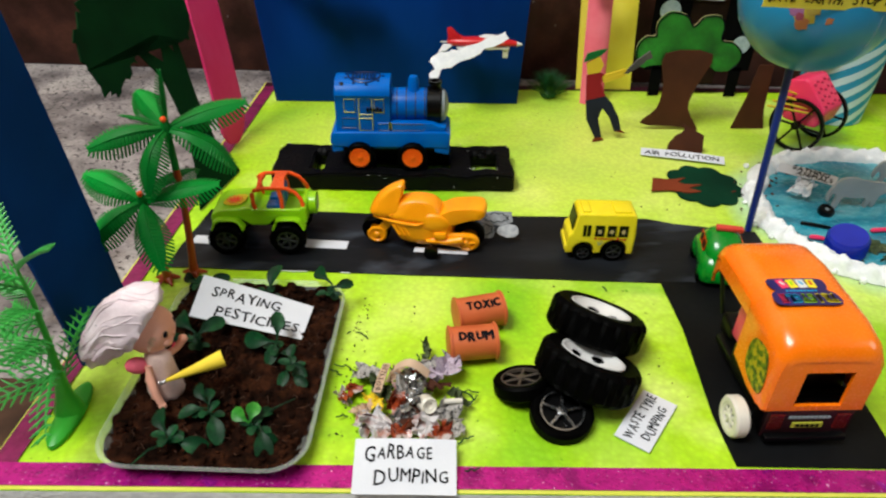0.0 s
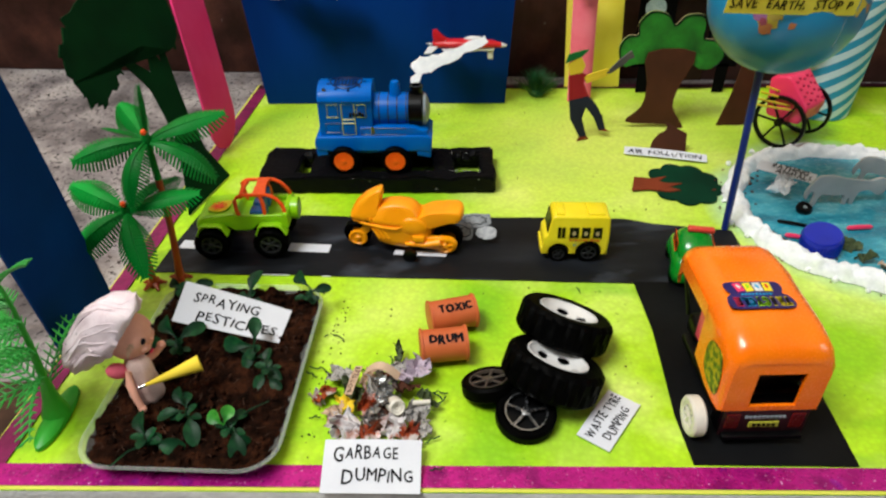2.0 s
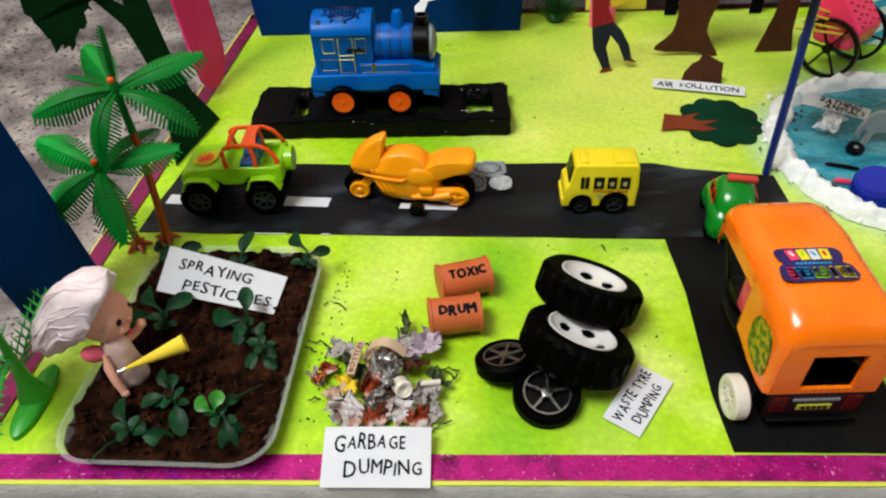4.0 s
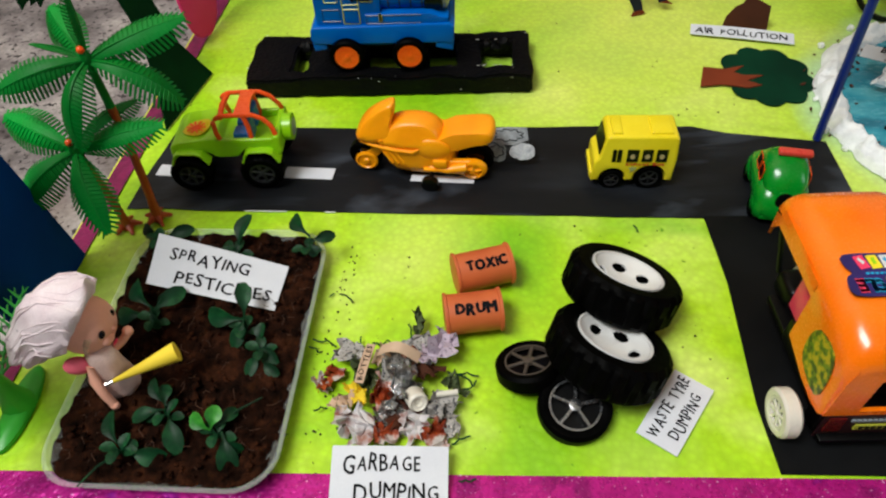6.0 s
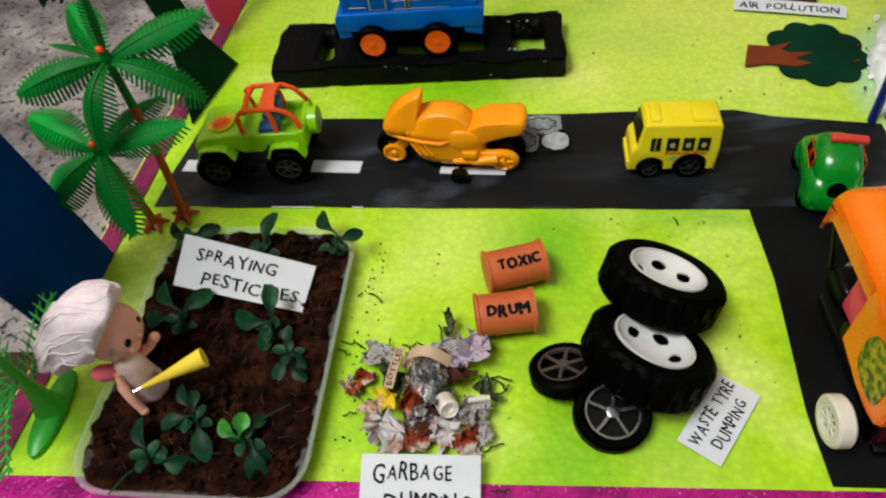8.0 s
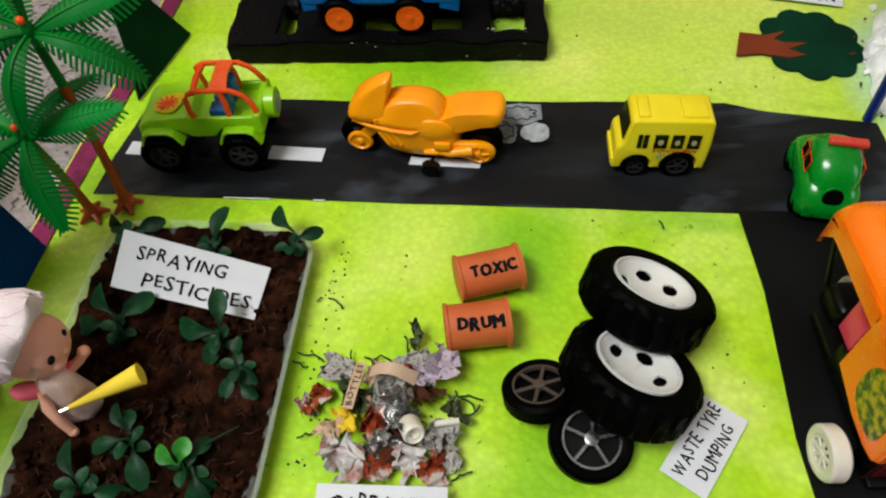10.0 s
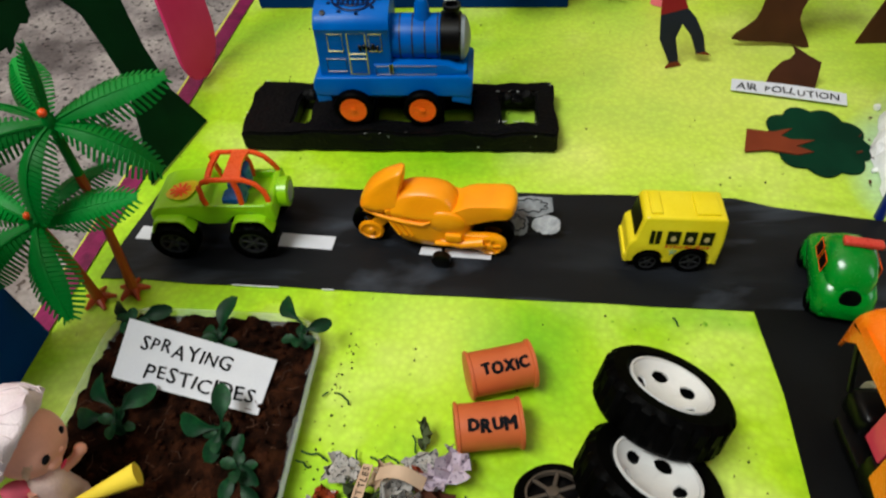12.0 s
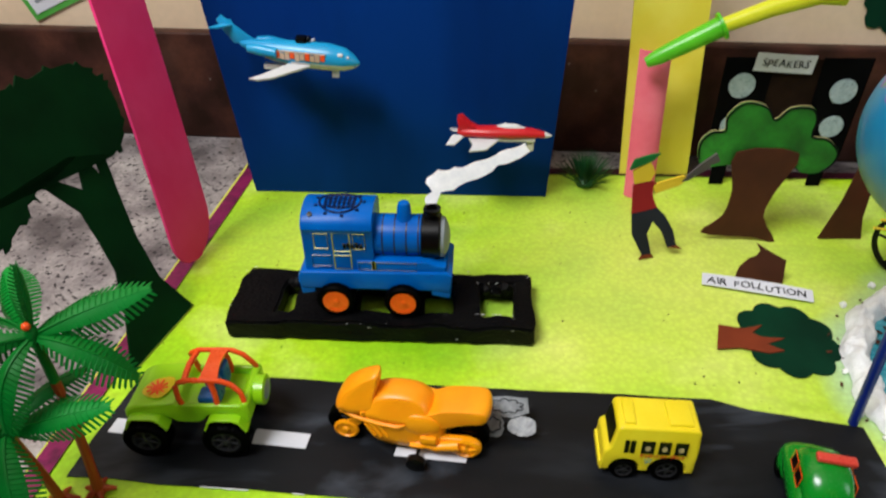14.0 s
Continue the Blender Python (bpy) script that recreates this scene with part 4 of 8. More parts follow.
def spoke_mesh(r, w, spokes, thick=0.22, rim=0.14, face=None):
    """A wheel centre: an outer ring, a hub and spokes, its face towards -y."""
    b = B()
    f = -w * 0.5 if face is None else face
    n = 30
    prof = [(r, f + w * 0.25), (r, f), (r * (1 - rim), f), (r * (1 - rim), f + w * 0.25)]
    loft(b, [[Vector((pr * math.cos(2 * math.pi * i / n), ph, pr * math.sin(2 * math.pi * i / n))) for i in range(n)] for pr, ph in prof], caps=False)
    lathe(b, [(r * 0.24, f + w * 0.22), (r * 0.24, f - w * 0.03), (r * 0.16, f - w * 0.06)], 16, "y")
    for i in range(spokes):
        m = Matrix.Rotation(2 * math.pi * i / spokes + 0.3, 4, "Y")
        box(b, (r * 0.56, f + w * 0.10, 0), (r * 0.75, w * 0.14, r * thick), r * 0.03, 1, m=m)
    return b


def wheel(parent, c, r, w, rim_mat, spokes=6, hole=0.6, lugs=0, tyre_mat=None, side=-1, m=None):
    """wheel > tyre, rim, dark backing; side is where its face looks along y."""
    wh = part("wheel", tyre_mesh("tyre", r, w, r * hole, lugs), tyre_mat or M_BLACK, parent, at=(m or Matrix()) @ pose(*c, 0, 0, 0 if side < 0 else 180))
    b = spoke_mesh(r * hole * 1.02, w * 0.9, spokes)
    part("rim", b, rim_mat, wh, "moulded wheel centre")
    b = B()
    lathe(b, [(r * hole * 1.01, -w * 0.12), (r * hole * 1.01, w * 0.3)], 24, "y")
    part("backing", b, M_BLKPL, wh)
    return wh


def inset(outline, d):
    """The outline moved inwards by d."""
    n = len(outline)
    area = sum(outline[i][0] * outline[(i + 1) % n][1] - outline[(i + 1) % n][0] * outline[i][1] for i in range(n))
    sg = 1 if area > 0 else -1
    out = []
    for i in range(n):
        p0, p1, p2 = Vector(outline[i - 1]), Vector(outline[i]), Vector(outline[(i + 1) % n])
        e1, e2 = p1 - p0, p2 - p1
        n1 = Vector((-e1.y, e1.x)) * (sg / max(e1.length, 1e-9))
        n2 = Vector((-e2.y, e2.x)) * (sg / max(e2.length, 1e-9))
        m = n1 + n2
        m = m / max(m.length, 1e-6)
        out.append(tuple(p1 + m * (d / max(0.6, m.dot(n1)))))
    return out


def side_shape(bm, outline, y0, y1, bevel=0.0015, seg=2, idx=0, top_in=0.0, zref=(0, 1)):
    """A body from its side outline (x, z), spanning y0 to y1 with rounded sides; top_in narrows it towards the top."""
    ym, steps = (y0 + y1) / 2, []
    n = max(2, seg + 1)
    if bevel:
        steps = [(bevel * (1 - math.sin(math.pi / 2 * k / n)), y0 + bevel * (1 - math.cos(math.pi / 2 * k / n))) for k in range(n + 1)]
        steps += [(d, y0 + y1 - y) for d, y in reversed(steps)]
    else:
        steps = [(0, y0), (0, y1)]
    rings = []
    for d, y in steps:
        ring_ = []
        for x, z in (inset(outline, d) if d else outline):
            k = min(1, max(0, (z - zref[0]) / (zref[1] - zref[0])))
            ring_.append(Vector((x, ym + (y - ym) * (1 - top_in * k), z)))
        rings.append(ring_)
    loft(bm, rings, True, idx)


def rounded(pts, r, n=4):
    """An outline with its corners rounded."""
    out, m = [], len(pts)
    for i in range(m):
        p0, p1, p2 = Vector(pts[i - 1]), Vector(pts[i]), Vector(pts[(i + 1) % m])
        a, c = (p0 - p1), (p2 - p1)
        d = min(r, a.length * 0.45, c.length * 0.45)
        q0, q1 = p1 + a.normalized() * d, p1 + c.normalized() * d
        for k in range(n + 1):
            t = k / n
            out.append(tuple(q0 * (1 - t) ** 2 + p1 * 2 * t * (1 - t) + q1 * t * t))
    return out


def arc(cx, cz, r, a0, a1, n=8):
    return [(cx + r * math.cos(radians(a0 + (a1 - a0) * k / n)), cz + r * math.sin(radians(a0 + (a1 - a0) * k / n))) for k in range(n + 1)]


# ---- yellow school bus: nose towards -x, near side at y = 0 ----
bus = thing("toy_bus", "small yellow plastic toy school bus with black wheels", "toy bus", pose(0.1755, 0.6445, 0.0012, 0, 0, -1.5) @ Matrix.Diagonal((0.955, 0.90, 0.985, 1)))
b = B()
BUS = rounded([(0.0765, 0.0095), (0.0770, 0.036), (0.0752, 0.0595), (0.0095, 0.0595), (0.0058, 0.036), (0.0005, 0.032), (-0.0005, 0.0095)], 0.0045)[5:-5]
side_shape(b, [(0.0765, 0.0095)] + BUS + [(-0.0005, 0.0095)] + arc(0.0195, 0.0115, 0.0122, 188, -8, 14) + arc(0.0545, 0.0125, 0.0150, 190, -10, 16), 0, 0.040, 0.0022, 3, 0, 0.08, (0.03, 0.06))
part("body", b, M_BUS, bus, sharp=0.5)
for x0, x1 in ((0.0145, 0.024), (0.050, 0.070)):
    b = B()
    box(b, ((x0 + x1) / 2, 0.020, 0.0598), (x1 - x0, 0.027, 0.0032), 0.0012, 3)
    part("roof_hatch", b, M_BUS, bus)
b = B()
prism(b, [(-0.0150, 0.0385), (0.0150, 0.0385), (0.0140, 0.0565), (-0.0140, 0.0565)], 0.0008, upright((-0.0006, 0.020, 0), (0, -1, 0), (0.157, 0, 1)))
part("windscreen", b, M_BLKPL, bus, "dark windscreen")
b = B()
box(b, (0.0000, 0.020, 0.0150), (0.004, 0.037, 0.008), 0.0015, 3)
part("bumper", b, M_BUS, bus)
for k, (x0, x1) in enumerate(((0.0165, 0.0200), (0.0212, 0.0250), (0.0300, 0.0405), (0.0440, 0.0535), (0.0570, 0.0670))):
    b = B()
    prism(b, [(x0, 0.0330), (x1, 0.0330), (x1, 0.0465), (x0, 0.0465)], 0.0007, upright((0, -0.0018, 0), (1, 0, 0), (0, 0.0533, 1)))
    part("window", b, [M_BLKPL], bus, "dark printed window")
    if k > 1:
        b = B()
        prism(b, [((x0 + x1) / 2 + 0.0023 * math.cos(a), 0.0390 + 0.0028 * math.sin(a)) for a in (k * math.pi / 5 for k in range(10))], 0.0003,
              upright((0, -0.0024, 0), (1, 0, 0), (0, 0.0533, 1)))
        part("window_print", b, M_CREAM, bus, "pale printed spot")
b = B()
write(b, "School Bus", 0.0046, upright((0.0300, -0.0003, 0.0285), (1, 0, 0)), width=0.036, bold=0.02, wobble=0.3, gap=0.10)
part("lettering", b, M_REDPL, bus, "red printed words")
b = B()
for k in range(5):
    a = radians(72 * k + 20)
    prism(b, [(0.0375 + 0.0034 * math.cos(a + d) * s, 0.0240 + 0.0042 * math.sin(a + d) * s) for d, s in ((-0.35, 0.3), (0, 1), (0.35, 0.3))], 0.0004,
          upright((0, -0.0001, 0), (1, 0, 0)))
part("emblem", b, M_STRIPE_B, bus, "small blue printed emblem")
for x, rr in ((0.0195, 0.0108), (0.0545, 0.0134)):
    wheel(bus, (x, 0.0030, rr - 0.0006), rr, 0.007, M_HUB, 5, 0.66)
    wheel(bus, (x, 0.0368, rr - 0.0006), rr, 0.007, M_HUB, 5, 0.66, side=1)

# ---- lime jeep on large wheels: nose towards -x ----
jeep = thing("toy_jeep", "lime green toy jeep with orange roll cage and black wheels", "toy jeep", pose(-0.2125, 0.6545, 0.0014, 0, 0, 1.5) @ Matrix.Diagonal((1.035, 1, 0.97, 1)))
JZ = 0.0335
b = B()
side_shape(b, rounded([(0.000, JZ + 0.003), (0.005, JZ + 0.001), (0.010, JZ + 0.009), (0.015, JZ + 0.0115), (0.027, JZ + 0.0115), (0.035, JZ + 0.006), (0.041, JZ + 0.001),
               (0.060, JZ + 0.001), (0.066, JZ + 0.009), (0.072, JZ + 0.0115), (0.083, JZ + 0.011), (0.090, JZ + 0.005), (0.097, JZ + 0.001), (0.101, JZ + 0.006),
               (0.100, JZ + 0.024), (0.094, JZ + 0.0245), (0.092, JZ + 0.015), (0.048, JZ + 0.015), (0.043, JZ + 0.024), (0.010, JZ + 0.0205), (0.001, JZ + 0.0155)], 0.003, 3),
           0, 0.048, 0.0022, 3)
for y in (0.0022, 0.0458):
    box(b, (0.070, y, JZ + 0.0170), (0.056, 0.0042, 0.010), 0.0018, 3)
part("body", b, M_LIME, jeep)
for x in (0.0165, 0.080):
    for y0, y1 in ((-0.0075, 0.004), (0.044, 0.0555)):
        b = B()
        arch = [(-0.0165, 0.000), (-0.0120, 0.0105), (-0.0080, 0.0130), (0.0080, 0.0130), (0.0130, 0.0105), (0.0185, 0.000)]
        side_shape(b, [(x + u, JZ + v) for u, v in arch] + [(x + u * 0.90, JZ + v - 0.0022) for u, v in arch[::-1]], y0, y1, 0.0007, 2)
        part("mudguard", b, M_LIME, jeep)
b = B()
for k in range(10):
    a = 2 * math.pi * k / 10
    box(b, (0.0035, 0, 0), (0.0045, 0.0012, 0.0004), m=pose(0.024, 0.017, JZ + 0.0243, 0, -7, math.degrees(a)) @ Matrix.Diagonal((1.5, 1.5, 1, 1)))
lathe(b, [(0.002, 0), (0.002, 0.0005), (0.0003, 0.0006)], 10, m=pose(0.024, 0.017, JZ + 0.0241, 0, -7))
part("bonnet_print", b, M_REDOR, jeep, "red sun print")
b = B()
prism(b, spread_line([(-0.0125, -0.001), (-0.005, 0.0105), (0.0095, 0.0115), (0.0125, 0.002), (0.0065, -0.0105), (-0.006, -0.0085)], 3), 0.0004, pose(0.024, 0.017, JZ + 0.0236, 0, -7))
part("print_ground", b, M_SUN, jeep, "yellow print ground")
CAGE = JZ + 0.0185
top = CAGE + 0.0270


def bar(pts, r=0.0016):
    b = B()
    tube(b, pts, r, 8)
    part("cage_bar", b, M_REDOR, jeep)


for y, iy in ((0.003, 0.0065), (0.045, 0.0415)):
    bar([(0.0485, y, CAGE - 0.002), (0.0460, y, CAGE + 0.010), (0.0455, (y + iy) / 2, CAGE + 0.021), (0.0475, iy, top - 0.0035), (0.053, iy, top - 0.0005), (0.071, iy, top)], 0.0022)
    bar([(0.0755, y, CAGE - 0.002), (0.0750, (y + iy) / 2, CAGE + 0.015), (0.0725, iy, top - 0.001)], 0.0023)
    bar([(0.071, iy, top), (0.081, iy, top - 0.0005), (0.089, iy, top - 0.005), (0.0945, iy, top - 0.013), (0.0965, (y + iy) / 2, CAGE + 0.008), (0.0970, y, CAGE - 0.001)], 0.0022)
b = B()
rings = []
for k in range(11):
    s_ = k / 10
    zz = top + 0.0032 * math.sin(math.pi * s_)
    wd = 0.0075 - 0.0020 * math.sin(math.pi * s_)
    yy = 0.0055 + 0.037 * s_
    rings.append([Vector((0.072 - wd, yy, zz - 0.0012)), Vector((0.072 + wd, yy, zz - 0.0012)), Vector((0.072 + wd, yy, zz + 0.0012)), Vector((0.072 - wd, yy, zz + 0.0012))])
loft(b, rings)
part("cage_roof", b, M_REDOR, jeep)
bar([(0.0520, 0.006, top - 0.0025), (0.0515, 0.024, top - 0.0005), (0.0520, 0.042, top - 0.0025)], 0.0026)
for y in (0.015, 0.033):
    b = B()
    box(b, (0.066, y, JZ + 0.018), (0.017, 0.014, 0.009), 0.002, 2)
    box(b, (0.0735, y, JZ + 0.027), (0.006, 0.014, 0.022), 0.0022, 3)
    part("seat", b, M_SEATBLUE, jeep, "blue seat")
b = B()
lathe(b, [(0.0128, -0.004), (0.0128, 0.0035), (0.0095, 0.0045), (0.0095, 0.002)], 26, "x", m=pose(0.105, 0.024, JZ + 0.017))
part("spare_wheel", b, M_LIME, jeep, "lime spare wheel cover")
b = B()
lathe(b, [(0.0088, 0.0), (0.0088, 0.0042), (0.002, 0.0048)], 22, "x", m=pose(0.105, 0.024, JZ + 0.017))
part("spare_hub", b, M_GREYPL, jeep, "grey printed hub")
b = B()
box(b, (0.050, 0.024, JZ - 0.002), (0.074, 0.030, 0.006), 0.0015, 2)
for x in (0.0145, 0.079):
    tube(b, [(x, -0.002, 0.0195), (x, 0.05, 0.0195)], 0.0022, 8)
part("chassis", b, M_BLKPL, jeep)
for x in (0.0145, 0.079):
    wheel(jeep, (x, -0.001, 0.0195), 0.0195, 0.016, M_HUB, 6, 0.58, lugs=16)
    wheel(jeep, (x, 0.049, 0.0195), 0.0195, 0.016, M_HUB, 6, 0.58, lugs=16, side=1)

# ---- amber motorbike: nose towards -x ----
bike = thing("toy_motorbike", "amber plastic toy sports motorbike with one stabiliser wheel", "toy motorbike", pose(-0.0450, 0.6845, 0.0014, 0, 0, -6.5) @ Matrix.Diagonal((1.05, 1, 0.96, 1)))


def dome_shape(bm, outline, half, soft, tin=0.0, z=(0, 1)):
    """A body with bulging sides from its side outline (x, z), drawn in towards its middle at both faces."""
    cx, cz = sum(p[0] for p in outline) / len(outline), sum(p[1] for p in outline) / len(outline)
    rings = []
    for k in range(-6, 7):
        t = math.pi / 2 * k / 6
        f = 1 - soft * (1 - math.cos(t)) - (0.25 if abs(k) == 6 else 0)
        ring_ = []
        for px, pz in outline:
            q = min(1, max(0, (pz - z[0]) / (z[1] - z[0])))
            ring_.append(Vector((cx + (px - cx) * f, half * math.sin(t) * (1 - tin * q), cz + (pz - cz) * f)))
        rings.append(ring_)
    loft(bm, rings)


def bikeshape(outline, half, soft=0.4, name="fairing", label="", z=(0.0, 1.0), tin=0.0):
    b = B()
    dome_shape(b, outline, half, soft, tin, z)
    return part(name, b, M_AMBER, bike, label, sharp=1.0)


bikeshape(spread_line([(0.004, 0.042), (0.005, 0.049), (0.011, 0.060), (0.022, 0.071), (0.033, 0.0785), (0.0400, 0.0805), (0.0400, 0.070), (0.0375, 0.058), (0.040, 0.046), (0.030, 0.040), (0.014, 0.038)], 3),
          0.0170, 0.25, "front_fairing", z=(0.036, 0.088), tin=0.55)
bikeshape(spread_line([(0.022, 0.044), (0.034, 0.058), (0.048, 0.0635), (0.064, 0.0640), (0.074, 0.0605), (0.081, 0.0520), (0.083, 0.042), (0.078, 0.036), (0.050, 0.034), (0.026, 0.038)], 3),
          0.0185, 0.30, "tank", z=(0.036, 0.07), tin=0.40)
bikeshape(spread_line([(0.068, 0.044), (0.080, 0.0500), (0.090, 0.0560), (0.104, 0.0585), (0.1230, 0.0600), (0.1275, 0.053), (0.1245, 0.046), (0.110, 0.042), (0.094, 0.035), (0.078, 0.031)], 3),
          0.0150, 0.16, "tail")
bikeshape(spread_line([(0.022, 0.036), (0.030, 0.022), (0.035, 0.011), (0.056, 0.006), (0.086, 0.007), (0.092, 0.016), (0.090, 0.034), (0.082, 0.044), (0.060, 0.047), (0.034, 0.044)], 3),
          0.0180, 0.25, "engine_cover")
for sy in (-1, 1):
    flip = 180 if sy < 0 else 0
    b = B()
    side_shape(b, spread_line([(0.074, 0.024), (0.092, 0.023), (0.112, 0.024), (0.121, 0.017), (0.120, 0.008), (0.112, 0.003), (0.096, 0.006), (0.076, 0.010)], 3), sy * 0.0120 - 0.0030, sy * 0.0120 + 0.0030, 0.0014, 3)
    part("swingarm", b, M_AMBER, bike)
    b = B()
    side_shape(b, [(0.004, 0.012), (0.012, 0.008), (0.028, 0.028), (0.020, 0.034)], sy * 0.0085 - 0.0020, sy * 0.0085 + 0.0020, 0.0010, 2)
    part("fork", b, M_AMBER, bike)
    for x, r, y in ((0.011, 0.0105, 0.0100), (0.109, 0.0108, 0.0148)):
        b = B()
        lathe(b, [(r, -0.001), (r, 0.001), (r * 0.8, 0.002), (r * 0.72, 0.0008), (r * 0.34, 0.001), (r * 0.2, 0.0026)], 22, "y", m=pose(x, sy * y, 0.0135, flip))
        part("wheel_cover", b, M_AMBER, bike)
    b = B()
    ball(b, (0.073, sy * 0.0155, 0.037), (0.0165, 0.0040, 0.0125), 18, 10)
    part("knee_panel", b, M_AMBER, bike)
    b = B()
    box(b, (0.080, sy * 0.0178, 0.0225), (0.013, 0.006, 0.009), 0.0016, 2)
    box(b, (0.071, sy * 0.0185, 0.0150), (0.012, 0.006, 0.003), 0.0012, 2)
    part("footrest", b, M_AMBER, bike)
    b = B()
    for k in range(3):
        tube(b, [(0.030 + 0.005 * k, sy * 0.0175, 0.033), (0.037 + 0.005 * k, sy * 0.0182, 0.020)], 0.0014, 6)
    part("side_vent", b, M_AMBER, bike)
    b = B()
    tube(b, [(0.070, sy * 0.0165, 0.015), (0.086, sy * 0.0172, 0.014), (0.104, sy * 0.0165, 0.0185)], [0.0032, 0.0040, 0.0048], 12)
    part("exhaust", b, M_AMBER, bike)
    b = B()
    tube(b, [(0.008, sy * 0.0130, 0.0405), (0.022, sy * 0.0165, 0.0385), (0.040, sy * 0.0185, 0.0360), (0.056, sy * 0.0190, 0.0350), (0.062, sy * 0.0188, 0.0385)], [0.0008, 0.0017, 0.0019, 0.0017, 0.0008], 8)
    part("fairing_lip", b, M_AMBER, bike)
    for k in range(5):
        b = B()
        a = radians(72 * k + 12)
        tube(b, [(0.109 + 0.0030 * math.cos(a), sy * 0.0166, 0.0135 + 0.0030 * math.sin(a)), (0.109 + 0.0085 * math.cos(a), sy * 0.0162, 0.0135 + 0.0085 * math.sin(a))], 0.0011, 6)
        part("cover_rib", b, M_AMBER, bike)
    b = B()
    tube(b, [(0.027, sy * 0.0135, 0.044), (0.029, sy * 0.0175, 0.044)], 0.0024, 10)
    part("mirror_stub", b, M_AMBER, bike)
for x, rr in ((0.009, 0.0155), (0.110, 0.0165)):
    b = tyre_mesh("tyre", rr, 0.011, rr * 0.55)
    part("tyre", b, M_BLACK, bike, at=pose(x, 0, rr))
b = B()
lathe(b, [(0.0075, -0.003), (0.0075, 0.003), (0.005, 0.0036), (0.001, 0.0036)], 22, "y", m=pose(0.072, -0.031, 0.0078, 180))
tube(b, [(0.072, -0.030, 0.0078), (0.072, -0.008, 0.010)], 0.0015, 8)
part("stabiliser_wheel", b, M_BLKPL, bike, "small black stabiliser wheel")

# grey exhaust clouds behind the motorbike
m = pose(0.1010, 0.690, 0.0175, 34, 0, -2)
for k, (outline, dz, mt, lab) in enumerate((
        ([(-0.020, 0.004), (-0.018, 0.015), (0.000, 0.017), (0.018, 0.0165), (0.019, 0.004), (0.006, -0.001), (-0.008, 0.000)], 0.0, M_FOIL, "grey foil smoke cut-out with a drawn cloud behind the motorbike"),
        (scallop(0.014, -0.008, 0.0130, 0.0085, 3, 0.10, 30), 0.0012, M_FOILPALE, "pale crumpled foil smoke cut-out behind the motorbike"),
        (scallop(-0.011, -0.009, 0.0105, 0.0100, 4, 0.16, 30), 0.0024, M_FOIL, "grey foil smoke cut-out with a black outline"))):
    cloud = thing("exhaust_cloud", lab, "smoke cut-out", m @ Matrix.Translation((0, 0, dz)), "exhaust clouds")
    b = B()
    prism(b, jag(outline, 0.0005, 2 + k, 2), 0.0010)
    part("foil", b, mt, cloud)
    if k != 1:
        b = B()
        line = scallop(0, 0.0085, 0.0155, 0.0062, 9, 0.30, 72) if k == 0 else scallop(-0.011, -0.008, 0.0075, 0.0065, 6, 0.30, 48)
        tube(b, [(x, y, 0.0012) for x, y in line + line[:1]], 0.00045, 4)
        part("outline", b, M_INK, cloud, "black drawn outline")

# ---- green beetle car, its tail towards the camera ----
car = thing("toy_car", "shiny green toy beetle car with a red roof bar", "toy car", pose(0.3290, 0.5905, 0.0014, 0, 0, -11) @ Matrix.Diagonal((0.95, 1, 1.0, 1)))


def carring(y, w, z0, z1, n=20, sq=2.6):
    out = []
    for k in range(n):
        a = 2 * math.pi * k / n
        c, s = math.cos(a), math.sin(a)
        out.append(Vector((w * math.copysign(abs(c) ** (2 / sq), c), y, (z0 + z1) / 2 + (z1 - z0) / 2 * math.copysign(abs(s) ** (2 / sq), s))))
    return out


b = B()
loft(b, [carring(0.0, 0.012, 0.010, 0.018), carring(0.003, 0.019, 0.007, 0.026), carring(0.010, 0.0225, 0.006, 0.034), carring(0.022, 0.0235, 0.006, 0.037),
         carring(0.050, 0.0235, 0.006, 0.036), carring(0.066, 0.0225, 0.006, 0.032), carring(0.076, 0.019, 0.007, 0.025), carring(0.080, 0.011, 0.010, 0.018)])
part("body", b, M_CAR, car)
b = B()
loft(b, [carring(0.008, 0.013, 0.022, 0.033, sq=2.2), carring(0.016, 0.018, 0.022, 0.046, sq=2.4), carring(0.028, 0.0195, 0.022, 0.0525, sq=2.5), carring(0.042, 0.0195, 0.022, 0.053, sq=2.5),
         carring(0.054, 0.018, 0.022, 0.047, sq=2.4), carring(0.062, 0.014, 0.022, 0.036, sq=2.2)])
part("cabin", b, M_CAR, car)
